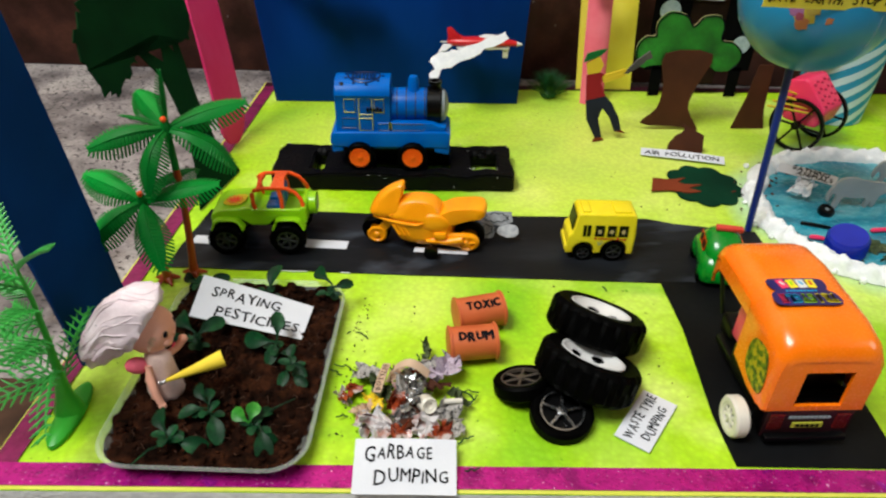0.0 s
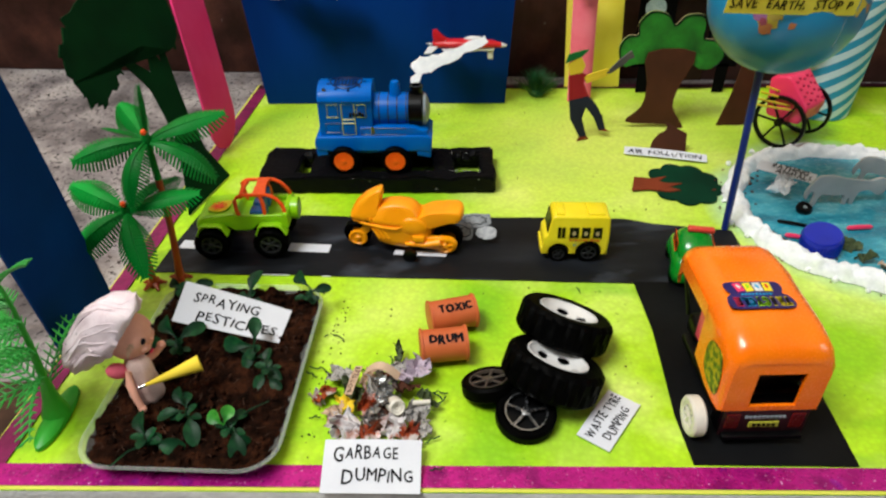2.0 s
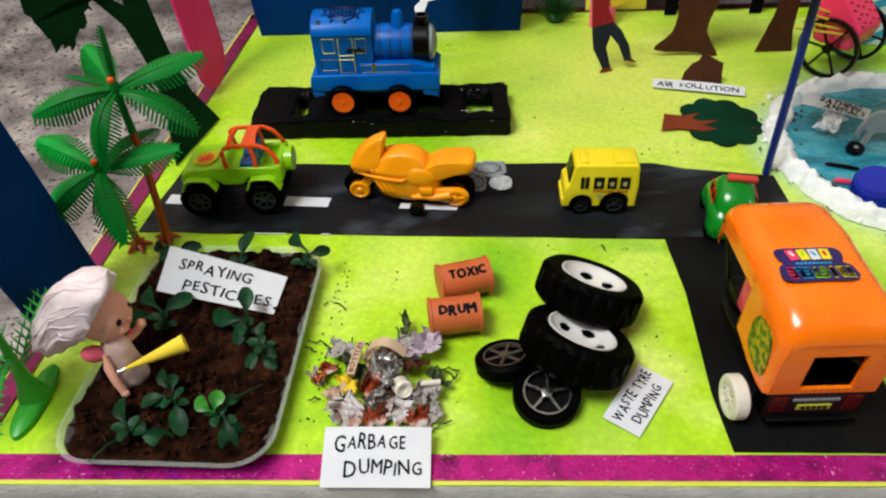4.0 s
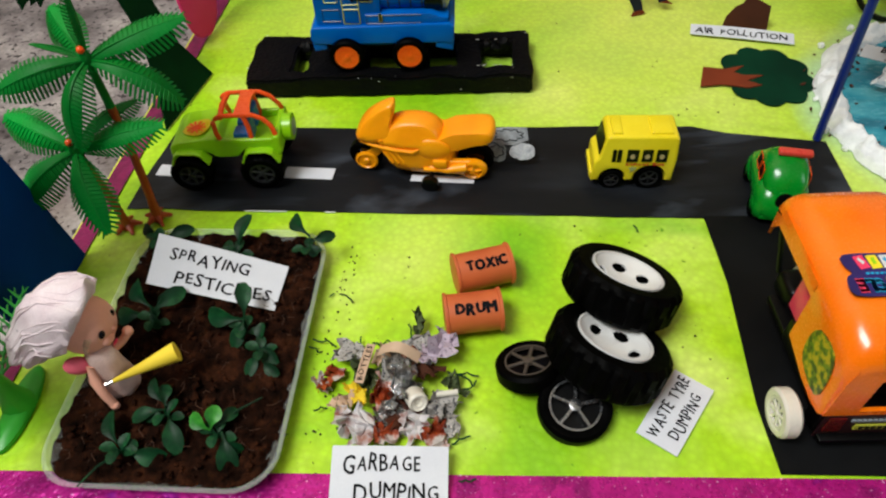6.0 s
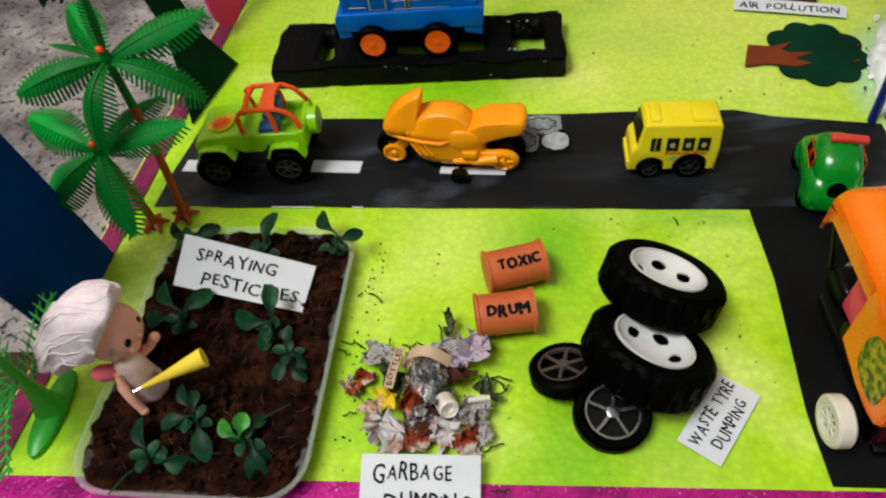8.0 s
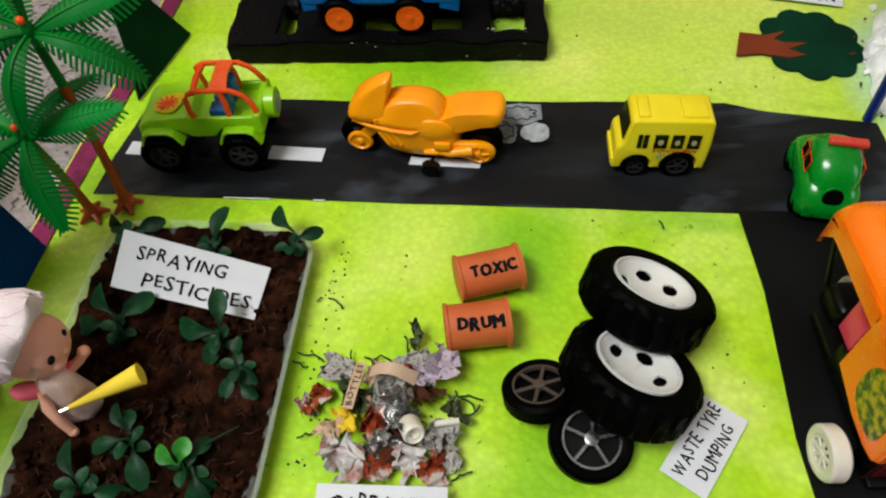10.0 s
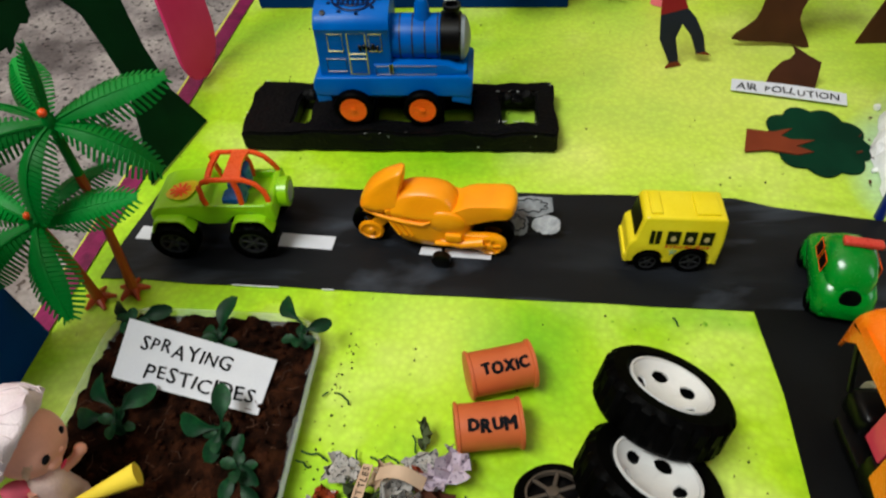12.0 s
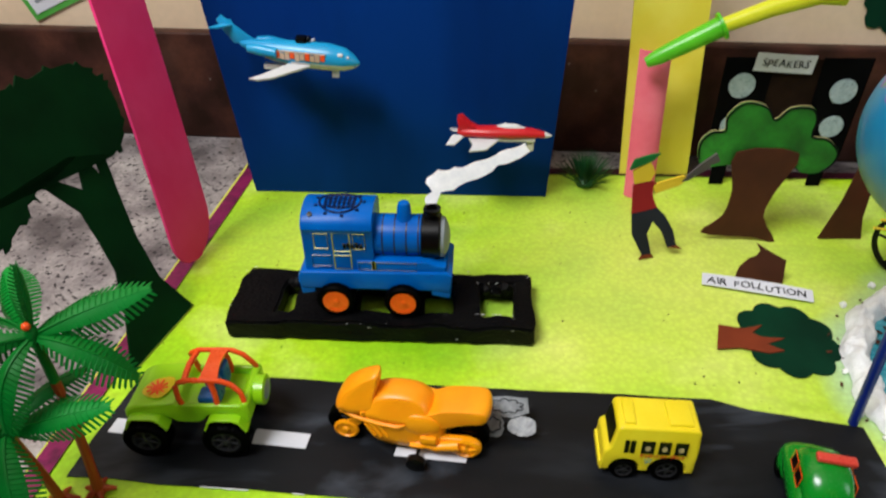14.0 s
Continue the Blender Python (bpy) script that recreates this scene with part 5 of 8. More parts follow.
for sx in (-1, 1):
    for y in (0.016, 0.062):
        b = B()
        ball(b, (sx * 0.0165, y, 0.0135), (0.0075, 0.0150, 0.0130), 18, 12)
        part("wing", b, M_CAR, car)
        w = tyre_mesh("tyre", 0.0085, 0.006, 0.005)
        part("tyre", w, M_BLACK, car, at=pose(sx * 0.0205, y, 0.0086, 0, 0, 90))
    for y0, y1 in ((0.024, 0.0355), (0.0385, 0.050)):
        b = B()
        prism(b, [(y0, 0.032), (y1, 0.032), (y1 - (0.002 if y0 > 0.03 else 0), 0.0435), (y0 + (0.002 if y0 < 0.03 else 0), 0.0435)], 0.0008,
              upright((sx * 0.0235 - (0.0004 if sx > 0 else 0.0), 0, 0), (0, 1, 0), (-sx * 0.09, 0, 1)))
        part("side_window", b, M_BLKPL, car, "dark side window with orange trim")
        b = B()
        xx = sx * 0.0236
        tube(b, [(xx - sx * 0.09 * z, y, z) for y, z in ((y0, 0.032), (y1, 0.032), (y1, 0.0435), (y0, 0.0435), (y0, 0.032))], 0.00035, 5)
        part("window_trim", b, M_ORWHEEL, car, "orange printed trim")
b = B()
lathe(b, [(0.0088, 0), (0.0088, 0.0012), (0.0075, 0.0016)], 26, m=pose(0.000, 0.0055, 0.0275, 72, 0, 0))
part("rear_ring", b, M_CAR, car)
b = B()
lathe(b, [(0.0078, 0), (0.0078, 0.0019), (0.0005, 0.0024)], 26, m=pose(0.000, 0.0055, 0.0275, 72, 0, 0))
part("rear_window", b, M_BLKPL, car, "round black rear window")
b = B()
box(b, (0.004, 0.037, 0.0552), (0.029, 0.0078, 0.0050), 0.0016, 3)
part("roof_bar", b, M_DULLRED, car, "red roof bar")
for y, wd in ((0.0025, 0.034), (0.0785, 0.030)):
    b = B()
    box(b, (0, y, 0.0095), (wd, 0.003, 0.004), 0.001, 2)
    part("bumper", b, M_CAR, car)

# ---- orange auto rickshaw, its tail towards the camera ----
rick = thing("toy_rickshaw", "bright orange toy auto rickshaw with a black base", "toy rickshaw", pose(0.3275, 0.3910, 0.0012, 0, 0, 1.8) @ Matrix.Diagonal((0.945, 1, 1, 1)))


def hood(y, w, z0, z1, r=0.02, n=6, w_low=None):
    """A cross-section open at the bottom: side walls and a rounded roof."""
    wl = w if w_low is None else w_low
    out = [Vector((-wl, y, z0)), Vector((-w * 0.995, y, (z0 + z1) / 2))]
    for k in range(n + 1):
        a = radians(180 - 90 * k / n)
        out.append(Vector((-w + r + r * math.cos(a), y, z1 - r + r * math.sin(a))))
    out.append(Vector((0, y, z1 + 0.0006)))
    for k in range(n + 1):
        a = radians(90 - 90 * k / n)
        out.append(Vector((w - r + r * math.cos(a), y, z1 - r + r * math.sin(a))))
    out += [Vector((w * 0.995, y, (z0 + z1) / 2)), Vector((wl, y, z0))]
    return out


b = B()
outer = [hood(0.002, 0.0405, 0.0380, 0.088, 0.016), hood(0.0035, 0.043, 0.0372, 0.097, 0.018), hood(0.012, 0.0445, 0.0372, 0.104, 0.019), hood(0.030, 0.0445, 0.038, 0.109, 0.02),
         hood(0.060, 0.044, 0.044, 0.111, 0.02), hood(0.061, 0.0435, 0.085, 0.111, 0.02), hood(0.098, 0.0435, 0.086, 0.112, 0.019), hood(0.125, 0.042, 0.084, 0.109, 0.017),
         hood(0.137, 0.040, 0.070, 0.103, 0.014), hood(0.1425, 0.036, 0.058, 0.094, 0.011)]
loft(b, outer, caps=False, close=False)
thin(b, 0.0022)
part("canopy", b, M_ORANGE, rick, sharp=0.9)
# rear wall with a window opening
b = B()
W0, Z0 = 0.0405, 0.0380
hx0, hx1, hz0, hz1 = -0.0190, 0.0210, 0.0430, 0.0785
cols, lev = [-W0, hx0, hx1, W0], [Z0, hz0, hz1, 0.0895]
gv = {}
for j, z in enumerate(lev):
    for i, x in enumerate(cols):
        xx = x * (1 - 0.10 * (j == 3))
        gv[i, j] = b.verts.new((xx, 0.001 + 0.002 * (j == 3), z))
for j in range(3):
    for i in range(3):
        if (i, j) != (1, 1):
            b.faces.new((gv[i, j], gv[i + 1, j], gv[i + 1, j + 1], gv[i, j + 1]))
thin(b, 0.003)
part("rear_wall", b, M_ORANGE, rick)
b = B()
box(b, (0, 0.058, 0.016), (0.066, 0.110, 0.008), 0.002, 2)
box(b, (0, 0.010, 0.0265), (0.078, 0.014, 0.028), 0.002, 2)
box(b, (0, 0.001, 0.0100), (0.070, 0.010, 0.005), 0.0015, 2)
box(b, (0, 0.112, 0.026), (0.052, 0.028, 0.022), 0.006, 3)
box(b, (0, 0.045, 0.030), (0.074, 0.062, 0.026), 0.004, 2)
part("base", b, M_BLKPL, rick, "black plastic base")
b = B()
box(b, (0, 0.0022, 0.0235), (0.074, 0.0012, 0.0300), 0.0004, 1)
part("rear_panel", b, M_MAROON, rick, "dark printed rear panel")
for sx in (-1, 1):
    b = B()
    box(b, (sx * 0.0280, 0.0012, 0.0255), (0.0120, 0.0016, 0.0165), 0.0005, 1)
    part("tail_light", b, M_TAIL, rick, "red printed tail light")
b = B()
box(b, (0, 0.0012, 0.0215), (0.026, 0.0012, 0.006), 0.0003, 1)
part("plate", b, M_GOLD, rick, "yellow plate")
b = B()
for k in range(5):
    box(b, (-0.0085 + 0.0042 * k, 0.0004, 0.0215), (0.0028, 0.0006, 0.0026))
part("plate_print", b, M_INK, rick)
b = B()
for k in range(10):
    box(b, (-0.0165 + 0.0036 * k, 0.0012, 0.0300), (0.0025, 0.0012, 0.0024))
part("panel_print", b, M_GREYPL, rick)
b = B()
box(b, (0, 0.028, 0.047), (0.070, 0.012, 0.026), 0.004, 2)
box(b, (0, 0.044, 0.046), (0.070, 0.026, 0.010), 0.004, 2)
part("seat", b, M_BLKPL, rick)
b = B()
box(b, (-0.033, 0.078, 0.062), (0.003, 0.018, 0.040), 0.001, 2, m=None)
box(b, (0.0, 0.075, 0.058), (0.060, 0.004, 0.040), 0.0015, 2)
part("partition", b, M_PINKPL, rick, "pink plastic partition")
for sx in (-1, 1):
    b = B()
    prism(b, spread_line([(0.012, 0.046), (0.036, 0.049), (0.042, 0.066), (0.037, 0.082), (0.017, 0.084), (0.010, 0.066)], 3), 0.0008,
          upright((sx * 0.0445 + (0 if sx > 0 else -0.0008), 0, 0), (0, 1, 0)))
    part("side_print", b, mat("dark_floral_print", ["2c3a10", "5d7a14", "b9a418"], rough=0.35, scale=180, fine=400, spread=(0.4, 0.6)), rick, "dark green and yellow floral print")
wheel(rick, (0, 0, 0), 0.0172, 0.012, M_IVORY, 8, 0.62, tyre_mat=M_IVORY).matrix_basis = pose(-0.0545, 0.0150, 0.0172, 0, 0, -90)
w = wheel(rick, (0, 0.122, 0.0165), 0.0165, 0.010, M_IVORY, 8, 0.62, tyre_mat=M_IVORY)
w.matrix_basis = pose(0, 0.122, 0.0165, 0, 0, 90)
for sx in (-1, 1):
    b = B()
    tube(b, [(sx * 0.027, 0.122, 0.036), (sx * 0.036, 0.129, 0.078)], 0.0022, 8)
    part("pillar", b, M_BLKPL, rick)
b = B()
prism(b, spread_line([(-0.027, 0.018), (0.0, 0.019), (0.026, 0.018), (0.029, 0.008), (0.026, 0.002), (0.032, -0.003), (0.031, -0.017), (0.0, -0.018), (-0.031, -0.017), (-0.032, -0.003), (-0.026, 0.002), (-0.029, 0.008)], 3),
      0.0004, pose(0.002, 0.066, 0.1135))
decal = part("sticker", b, M_VIOLET, rick, "dark violet sticker with bright blocks", at=Matrix.Translation((-0.0070, 0.0560, -0.0014)) @ Matrix.Diagonal((0.84, 0.90, 1, 1)) @ Matrix.Translation((-0.002, -0.066, 0)))
for k, (ch, mt) in enumerate(zip("TRICYCLE", (M_BUS, M_BUS, M_BUS, M_LIME, M_LIME, M_SKY, M_SKY, M_PINKPL))):
    w = 0.0026 if ch == "I" else 0.0062
    x = 0.0300 - 0.0071 * k - 0.0018 * (ch == "I")
    b = B()
    for o in (0.0, 0.0008, 0.0016):
        for dy in (0.0, 0.0009, 0.0018):
            write(b, ch, 0.0140, pose(x + o, 0.0622 - dy, 0.1142 + 0.00002 * o, 0, 0, 180), width=w - 0.0012, bold=0.03, wobble=0)
    part("sticker_letter", b, mt, decal, "bright printed letter")
for k in range(4):
    b = B()
    prism(b, [(-0.0042, -0.0060), (0.0040, -0.0056), (0.0036, 0.0060), (-0.0044, 0.0058)], 0.0004, pose(0.0165 - 0.0098 * k, 0.0768, 0.1140, 0, 0, k * 5 - 6))
    part("sticker_block", b, (M_BUS, M_WHITEPL, M_BUS, M_PINKPL)[k], decal)
    b = B()
    prism(b, [(-0.0012, -0.0030), (0.0014, -0.0024), (0.0010, 0.0030), (-0.0014, 0.0022)], 0.0003, pose(0.0160 - 0.0098 * k, 0.0776, 0.1145, 0, 0, 30 * (k % 2)))
    part("block_cut", b, (M_REDPL, M_SKY, M_LIME, M_WHITEPL)[k], decal)
b = B()
for k in range(9):
    box(b, (0.016 - 0.0036 * k, 0.0668, 0.1142), (0.0024, 0.0018, 0.0005))
part("sticker_line", b, M_SKY, decal)

# ---- blue steam train toy on the block: nose towards +x ----
train = thing("toy_train", "bright blue toy steam engine with orange wheel centres", "toy train", pose(-0.103, 0.8135, 0.0235))
b = B()
side_shape(b, [(0.0, 0.024), (0.002, 0.017), (0.012, 0.016), (0.140, 0.016), (0.148, 0.014), (0.151, 0.018), (0.152, 0.034), (0.147, 0.038), (0.004, 0.036), (0.001, 0.032)], 0.001, 0.057, 0.0016, 2)
side_shape(b, [(0.132, 0.010), (0.150, 0.006), (0.1515, 0.020), (0.132, 0.020)], 0.002, 0.056, 0.0012, 2)
side_shape(b, [(0.002, 0.008), (0.016, 0.010), (0.016, 0.020), (0.001, 0.020)], 0.002, 0.056, 0.0012, 2)
side_shape(b, [(0.144, 0.036), (0.146, 0.0435), (0.137, 0.0445), (0.129, 0.0490), (0.060, 0.0490), (0.060, 0.036)], 0.0035, 0.0545, 0.001, 2)
part("frame", b, M_TRAIN, train)
b = B()
roof = [(math.cos(radians(a)) * 0.0276, math.sin(radians(a)) * 0.0165) for a in range(0, 181, 15)]
rings = []
for x, k in ((0.0085, 0.96), (0.0100, 1.0), (0.0750, 1.0), (0.0765, 0.97)):
    prof = [(0.0262 * k, 0.036), (0.0262 * k, 0.070), (0.0268 * k, 0.0820)] + [(c * k, 0.0835 + s * k) for c, s in roof] + [(-0.0268 * k, 0.0820), (-0.0262 * k, 0.070), (-0.0262 * k, 0.036)]
    rings.append([Vector((x, 0.0315 + y, z)) for y, z in prof])
loft(b, rings)
part("cab", b, M_TRAIN, train, sharp=0.5)
b = B()
lathe(b, [(0.020, 0.070), (0.0205, 0.072), (0.0205, 0.128), (0.020, 0.130)], 32, "x", m=pose(0, 0.029, 0.064))
part("boiler", b, M_TRAIN, train)
for k in range(4):
    b = B()
    lathe(b, [(0.0200, 0.084 + 0.0115 * k), (0.0209, 0.0843 + 0.0115 * k), (0.0209, 0.0854 + 0.0115 * k), (0.0200, 0.0857 + 0.0115 * k)], 32, "x", m=pose(0, 0.029, 0.064))
    part("boiler_band", b, M_MAROON, train, "thin dark red band")
b = B()
lathe(b, [(0.0205, 0.1215), (0.0225, 0.1225), (0.0225, 0.139), (0.021, 0.1405)], 32, "x", m=pose(0, 0.029, 0.064))
lathe(b, [(0.0072, 0.062), (0.0068, 0.085), (0.0072, 0.0905), (0.0084, 0.092), (0.0084, 0.0955), (0.0058, 0.0955), (0.0058, 0.091)], 20, "z", m=pose(0.132, 0.029, 0))
part("smokebox", b, M_BLKPL, train, "black smokebox and chimney")
b = B()
lathe(b, [(0.0205, 0.1405), (0.0195, 0.144), (0.014, 0.147), (0.006, 0.149), (0.0005, 0.1495)], 32, "x", m=pose(0, 0.029, 0.063))
part("front_disc", b, M_GREYPL, train, "plain grey front disc")
b = B()
lathe(b, [(0.009, 0.080), (0.0072, 0.087), (0.0066, 0.096), (0.005, 0.1005), (0.001, 0.102)], 20, "z", m=pose(0.105, 0.029, 0))
part("dome", b, M_TRAIN, train)


def frame_line(x0, x1, z0, z1, material, y=0.0050, r=0.00062):
    b = B()
    tube(b, [(x0, y, z0), (x1, y, z0), (x1, y, z1), (x0, y, z1), (x0, y, z0)], r, 4)
    return part("printed_frame", b, material, train)


for x0, x1, z0, z1 in ((0.0200, 0.0335, 0.062, 0.079), (0.0380, 0.0545, 0.038, 0.0795), (0.0575, 0.0690, 0.062, 0.079)):
    frame_line(x0, x1, z0, z1, M_GOLD)
frame_line(0.0380, 0.0545, 0.054, 0.059, M_GOLD)
for x0, x1, z0, z1 in ((0.0165, 0.0345, 0.041, 0.054),):
    frame_line(x0, x1, z0, z1, M_TRAIN_INK, 0.0050, 0.0005)
frame_line(0.062, 0.118, 0.0385, 0.0475, M_TRAIN_INK, 0.0034, 0.0005)
b = B()
for o in (0.0, 0.0006, 0.0012):
    write(b, "1", 0.0120, upright((0.0745 + o, 0.0022, 0.0415), (1, 0, 0)), bold=0.05, wobble=0)
part("lettering", b, M_GOLD, train, "yellow numeral")
b = B()
for k in range(5):
    box(b, (0.049 + 0.0040 * k, 0.0045, 0.0655 + 0.0012 * (k % 2)), (0.003, 0.002, 0.006 - 0.001 * (k % 3)), 0.0006, 1)
part("cab_lamp", b, M_BLKPL, train, "black moulded bit at the cab window")
b = B()
roofz = lambda y: 0.0839 + 0.0165 * math.sqrt(max(0, 1 - ((y - 0.0315) / 0.0278) ** 2))
for r in (1.0, 0.72):
    tube(b, [(x, y, roofz(y)) for x, y in ((0.044 + 0.020 * r * math.cos(a), 0.0300 + 0.0155 * r * math.sin(a)) for a in (2 * math.pi * k / 30 for k in range(31)))], 0.0012 if r == 1 else 0.0007, 5)
for k in range(7):
    for j in range(6):
        y = 0.0215 + 0.003 * j
        box(b, (0.0305 + 0.0045 * k, y, roofz(y)), (0.0034 - 0.0012 * (j % 2), 0.0029, 0.0010))
for k in range(9):
    a = 2 * math.pi * k / 9
    y = 0.029 + 0.0175 * math.sin(a)
    box(b, (0.044 + 0.0235 * math.cos(a), y, roofz(y)), (0.003, 0.003, 0.0012))
part("roof_print", b, M_TRAIN_INK, train, "dark blue round roof print")
b = B()
lathe(b, [(0.0026, 0), (0.0026, 0.0009), (0.0004, 0.001)], 14, m=pose(0.0175, 0.0125, 0.0955, 36, 0, 0))
part("roof_hole", b, M_BLKPL, train)
for x in (0.037, 0.104):
    for y, sd in ((0.002, -1), (0.056, 1)):
        w = part("wheel", tyre_mesh("tyre", 0.0185, 0.013, 0.0126), M_BLACK, train, at=pose(x, y - 0.003 * (1 if sd < 0 else -1), 0.0185, 0, 0, 0 if sd < 0 else 180))
        part("rim", spoke_mesh(0.0129, 0.012, 6, 0.42, 0.24), M_ORWHEEL, w, "orange wheel centre")
        b = B()
        lathe(b, [(0.0127, -0.0054), (0.0127, 0.0048)], 24, "y")
        part("backing", b, M_ORWHEEL, w)
b = B()
tube(b, [(0.037, 0.0, 0.0185), (0.037, 0.058, 0.0185)], 0.003, 8)
tube(b, [(0.104, 0.0, 0.0185), (0.104, 0.058, 0.0185)], 0.003, 8)
axle = part("axle", b, M_BLKPL, train)
b = B()
box(b, (0.0705, 0.029, 0.0180), (0.036, 0.046, 0.014), 0.002, 2)
part("belly", b, M_TRAIN, train)
b = B()
box(b, (0.074, 0.029, 0.0120), (0.140, 0.036, 0.012), 0.002, 2)
part("chassis", b, M_BLKPL, train)
for o in train.children:
    if not o.name.startswith(("wheel", "axle")):
        o.matrix_basis = Matrix.Translation((0, 0, 0.0130)) @ o.matrix_basis

# ---- waste tyres ----
def holed_disc(b, r, holes, r0, r1, share, thick, dish, n=120, z=0.0):
    """A wheel dish with rounded openings, round the z axis, its face up."""
    steps = 8
    radii = [r * 0.10] + [r0 + (r1 - r0) * k / steps for k in range(steps + 1)] + [r]
    hgt = [z - dish] + [z - dish * (0.95 - 0.45 * k / steps) for k in range(steps + 1)] + [z]
    v = [[b.verts.new((q * math.cos(2 * math.pi * i / n), q * math.sin(2 * math.pi * i / n), h)) for i in range(n)] for q, h in zip(radii, hgt)]
    for k in range(len(radii) - 1):
        for i in range(n):
            u = (((i + 0.5) * holes / n) % 1 - 0.5) / (share / 2)
            w = (k - 0.5 - steps / 2) / (steps / 2)
            if 0 < k <= steps and u * u + w * w < 1:
                continue
            b.faces.new((v[k][i], v[k][(i + 1) % n], v[k + 1][(i + 1) % n], v[k + 1][i]))
    b.faces.new(v[0])
    bmesh.ops.delete(b, geom=[p for p in b.verts if not p.link_faces], context="VERTS")
    thin(b, thick)


def facing(c, nrm, spin=0.0):
    q = Vector(nrm).to_track_quat("Z", "Y").to_matrix().to_4x4()
    return Matrix.Translation(c) @ q @ Matrix.Rotation(radians(spin), 4, "Z")


def big_tyre(face, nrm, label, spin):
    """A large black toy tyre with a white dish; face is the middle of its upper side."""
    w, r = 0.030, 0.0445
    t = thing("discarded_tyre_toy", label, "toy tyre", facing(face, nrm, spin), group="waste tyre heap")
    turn = Matrix.Translation((0, 0, -w / 2)) @ pose(0, 0, 0, -90)
    part("tyre", tyre_mesh("tyre", r, w, 0.0278, 22), M_BLACK, t, at=turn)
    b = B()
    holed_disc(b, 0.0270, 5, 0.0135, 0.0220, 0.58, 0.0018, 0.0095, z=-0.0030)
    lathe(b, [(0.0282, -0.0045), (0.0282, -0.0005), (0.0268, -0.0005), (0.0262, -0.004)], 48, caps=False)
    part("rim", b, M_WHITEPL, t, "white plastic wheel dish")
    b = B()
    lathe(b, [(0.0276, -0.020), (0.0276, -0.012)], 32)
    part("backing", b, M_BLKPL, t)
    return t


big_tyre((0.1675, 0.4535, 0.0395), (0.32, 0.35, 0.88), "large black toy tyre with white wheel dish, lying tilted", 20)
big_tyre((0.1845, 0.5105, 0.0435), (0.30, 0.37, 0.88), "large black toy tyre with white wheel dish, leaning on another", -15)


def small_tyre(face, nrm, r, w, spokes, rim_mat, label, spin):
    t = thing("discarded_tyre_toy", label, "toy tyre", facing(face, nrm, spin), group="waste tyre heap")
    turn = Matrix.Translation((0, 0, -w / 2)) @ pose(0, 0, 0, -90)
    part("tyre", tyre_mesh("tyre", r, w, r * 0.70), M_BLACK, t, at=turn)
    part("rim", spoke_mesh(r * 0.71, w * 0.9, spokes, 0.15, 0.08, -w * 0.46), rim_mat, t, "spoked wheel centre", at=turn)
    b = B()
    lathe(b, [(r * 0.705, -w * 0.75), (r * 0.705, -w * 0.45)], 28)
    part("backing", b, M_BLKPL, t)


small_tyre((0.1060, 0.4460, 0.0200), (-0.16, 0.36, 1), 0.0245, 0.014, 6, M_GREYWHEEL, "small black toy tyre with dull bronze spokes", 10)
small_tyre((0.1370, 0.4110, 0.0170), (0.02, -0.22, 1), 0.0260, 0.014, 5, M_CHROME, "small black toy tyre with chromed spokes", 25)


# ---- drums ----
def drum(a, c, r, word, label):
    a, c = Vector(a), Vector(c)
    x = (c - a).normalized()
    y = Vector((0, 0, 1)).cross(x).normalized()
    m = Matrix((x, y, x.cross(y))).transposed().to_4x4()
    m.translation = a
    L = (c - a).length
    t = thing("toxic_drum", label, "toy drum", m, group="toxic drums")
    b = B()
    lathe(b, [(r * 0.97, 0.0), (r * 1.07, 0.0004), (r * 1.07, 0.0026), (r, 0.0032), (r * 0.99, L * 0.5), (r, L - 0.0032), (r * 1.08, L - 0.0026), (r * 1.08, L - 0.0004), (r * 0.97, L)], 34, "x")
    part("body", b, M_TERRA, t)
    for xx in (0.0002, L - 0.0024):
        b = B()
        rows = []
        for q, h in ((1.0, 0.0), (1.09, 0.0003), (1.09, 0.0019), (1.0, 0.0022)):
            rows.append([Vector((xx + h, r * (q - (0.025 if (i % 2 and q > 1.05) else 0)) * math.cos(2 * math.pi * i / 72), r * (q - (0.025 if (i % 2 and q > 1.05) else 0)) * math.sin(2 * math.pi * i / 72))) for i in range(72)])
        loft(b, rows, caps=False)
        part("rim", b, M_TERRA, t, "beaded rim")
    b = B()
    size = 0.0115

    def bend(p):
        th, rad = radians(62) + (p.y - size * 0.35) / r, r * 1.006 + p.z * 0.4
        return Vector((p.x + L * 0.18, -rad * math.cos(th), rad * math.sin(th)))

    for k, (dx, dy) in enumerate(((0, 0), (0.0008, 0.0002), (-0.0002, 0.0008), (0.0014, 0.0004), (0.0010, 0.0012))):
        write(b, word, size, Matrix(), width=L * 0.68, bold=0.0, wobble=1.4, bend=lambda p, o=Vector((dx, dy, 0.0002 * k)): bend(p + o))
    part("lettering", b, M_INK, t, "black marker letters")


drum((0.0512, 0.5270, 0.0182), (0.0972, 0.5395, 0.0182), 0.0160, "TOXIC", "terracotta plastic drum marked in black, lying on its side")
drum((0.0440, 0.4862, 0.0182), (0.0885, 0.4925, 0.0182), 0.0160, "DRUM", "terracotta plastic drum marked in black, lying beside another")

# ---- heap of garbage ----
M_NEWS = mat("newsprint", ["98948f", "bab5b0"], rough=0.85, scale=80, fine=500, grain=0.2, specks="3a3a40", speck_scale=420, speck_cut=0.56)
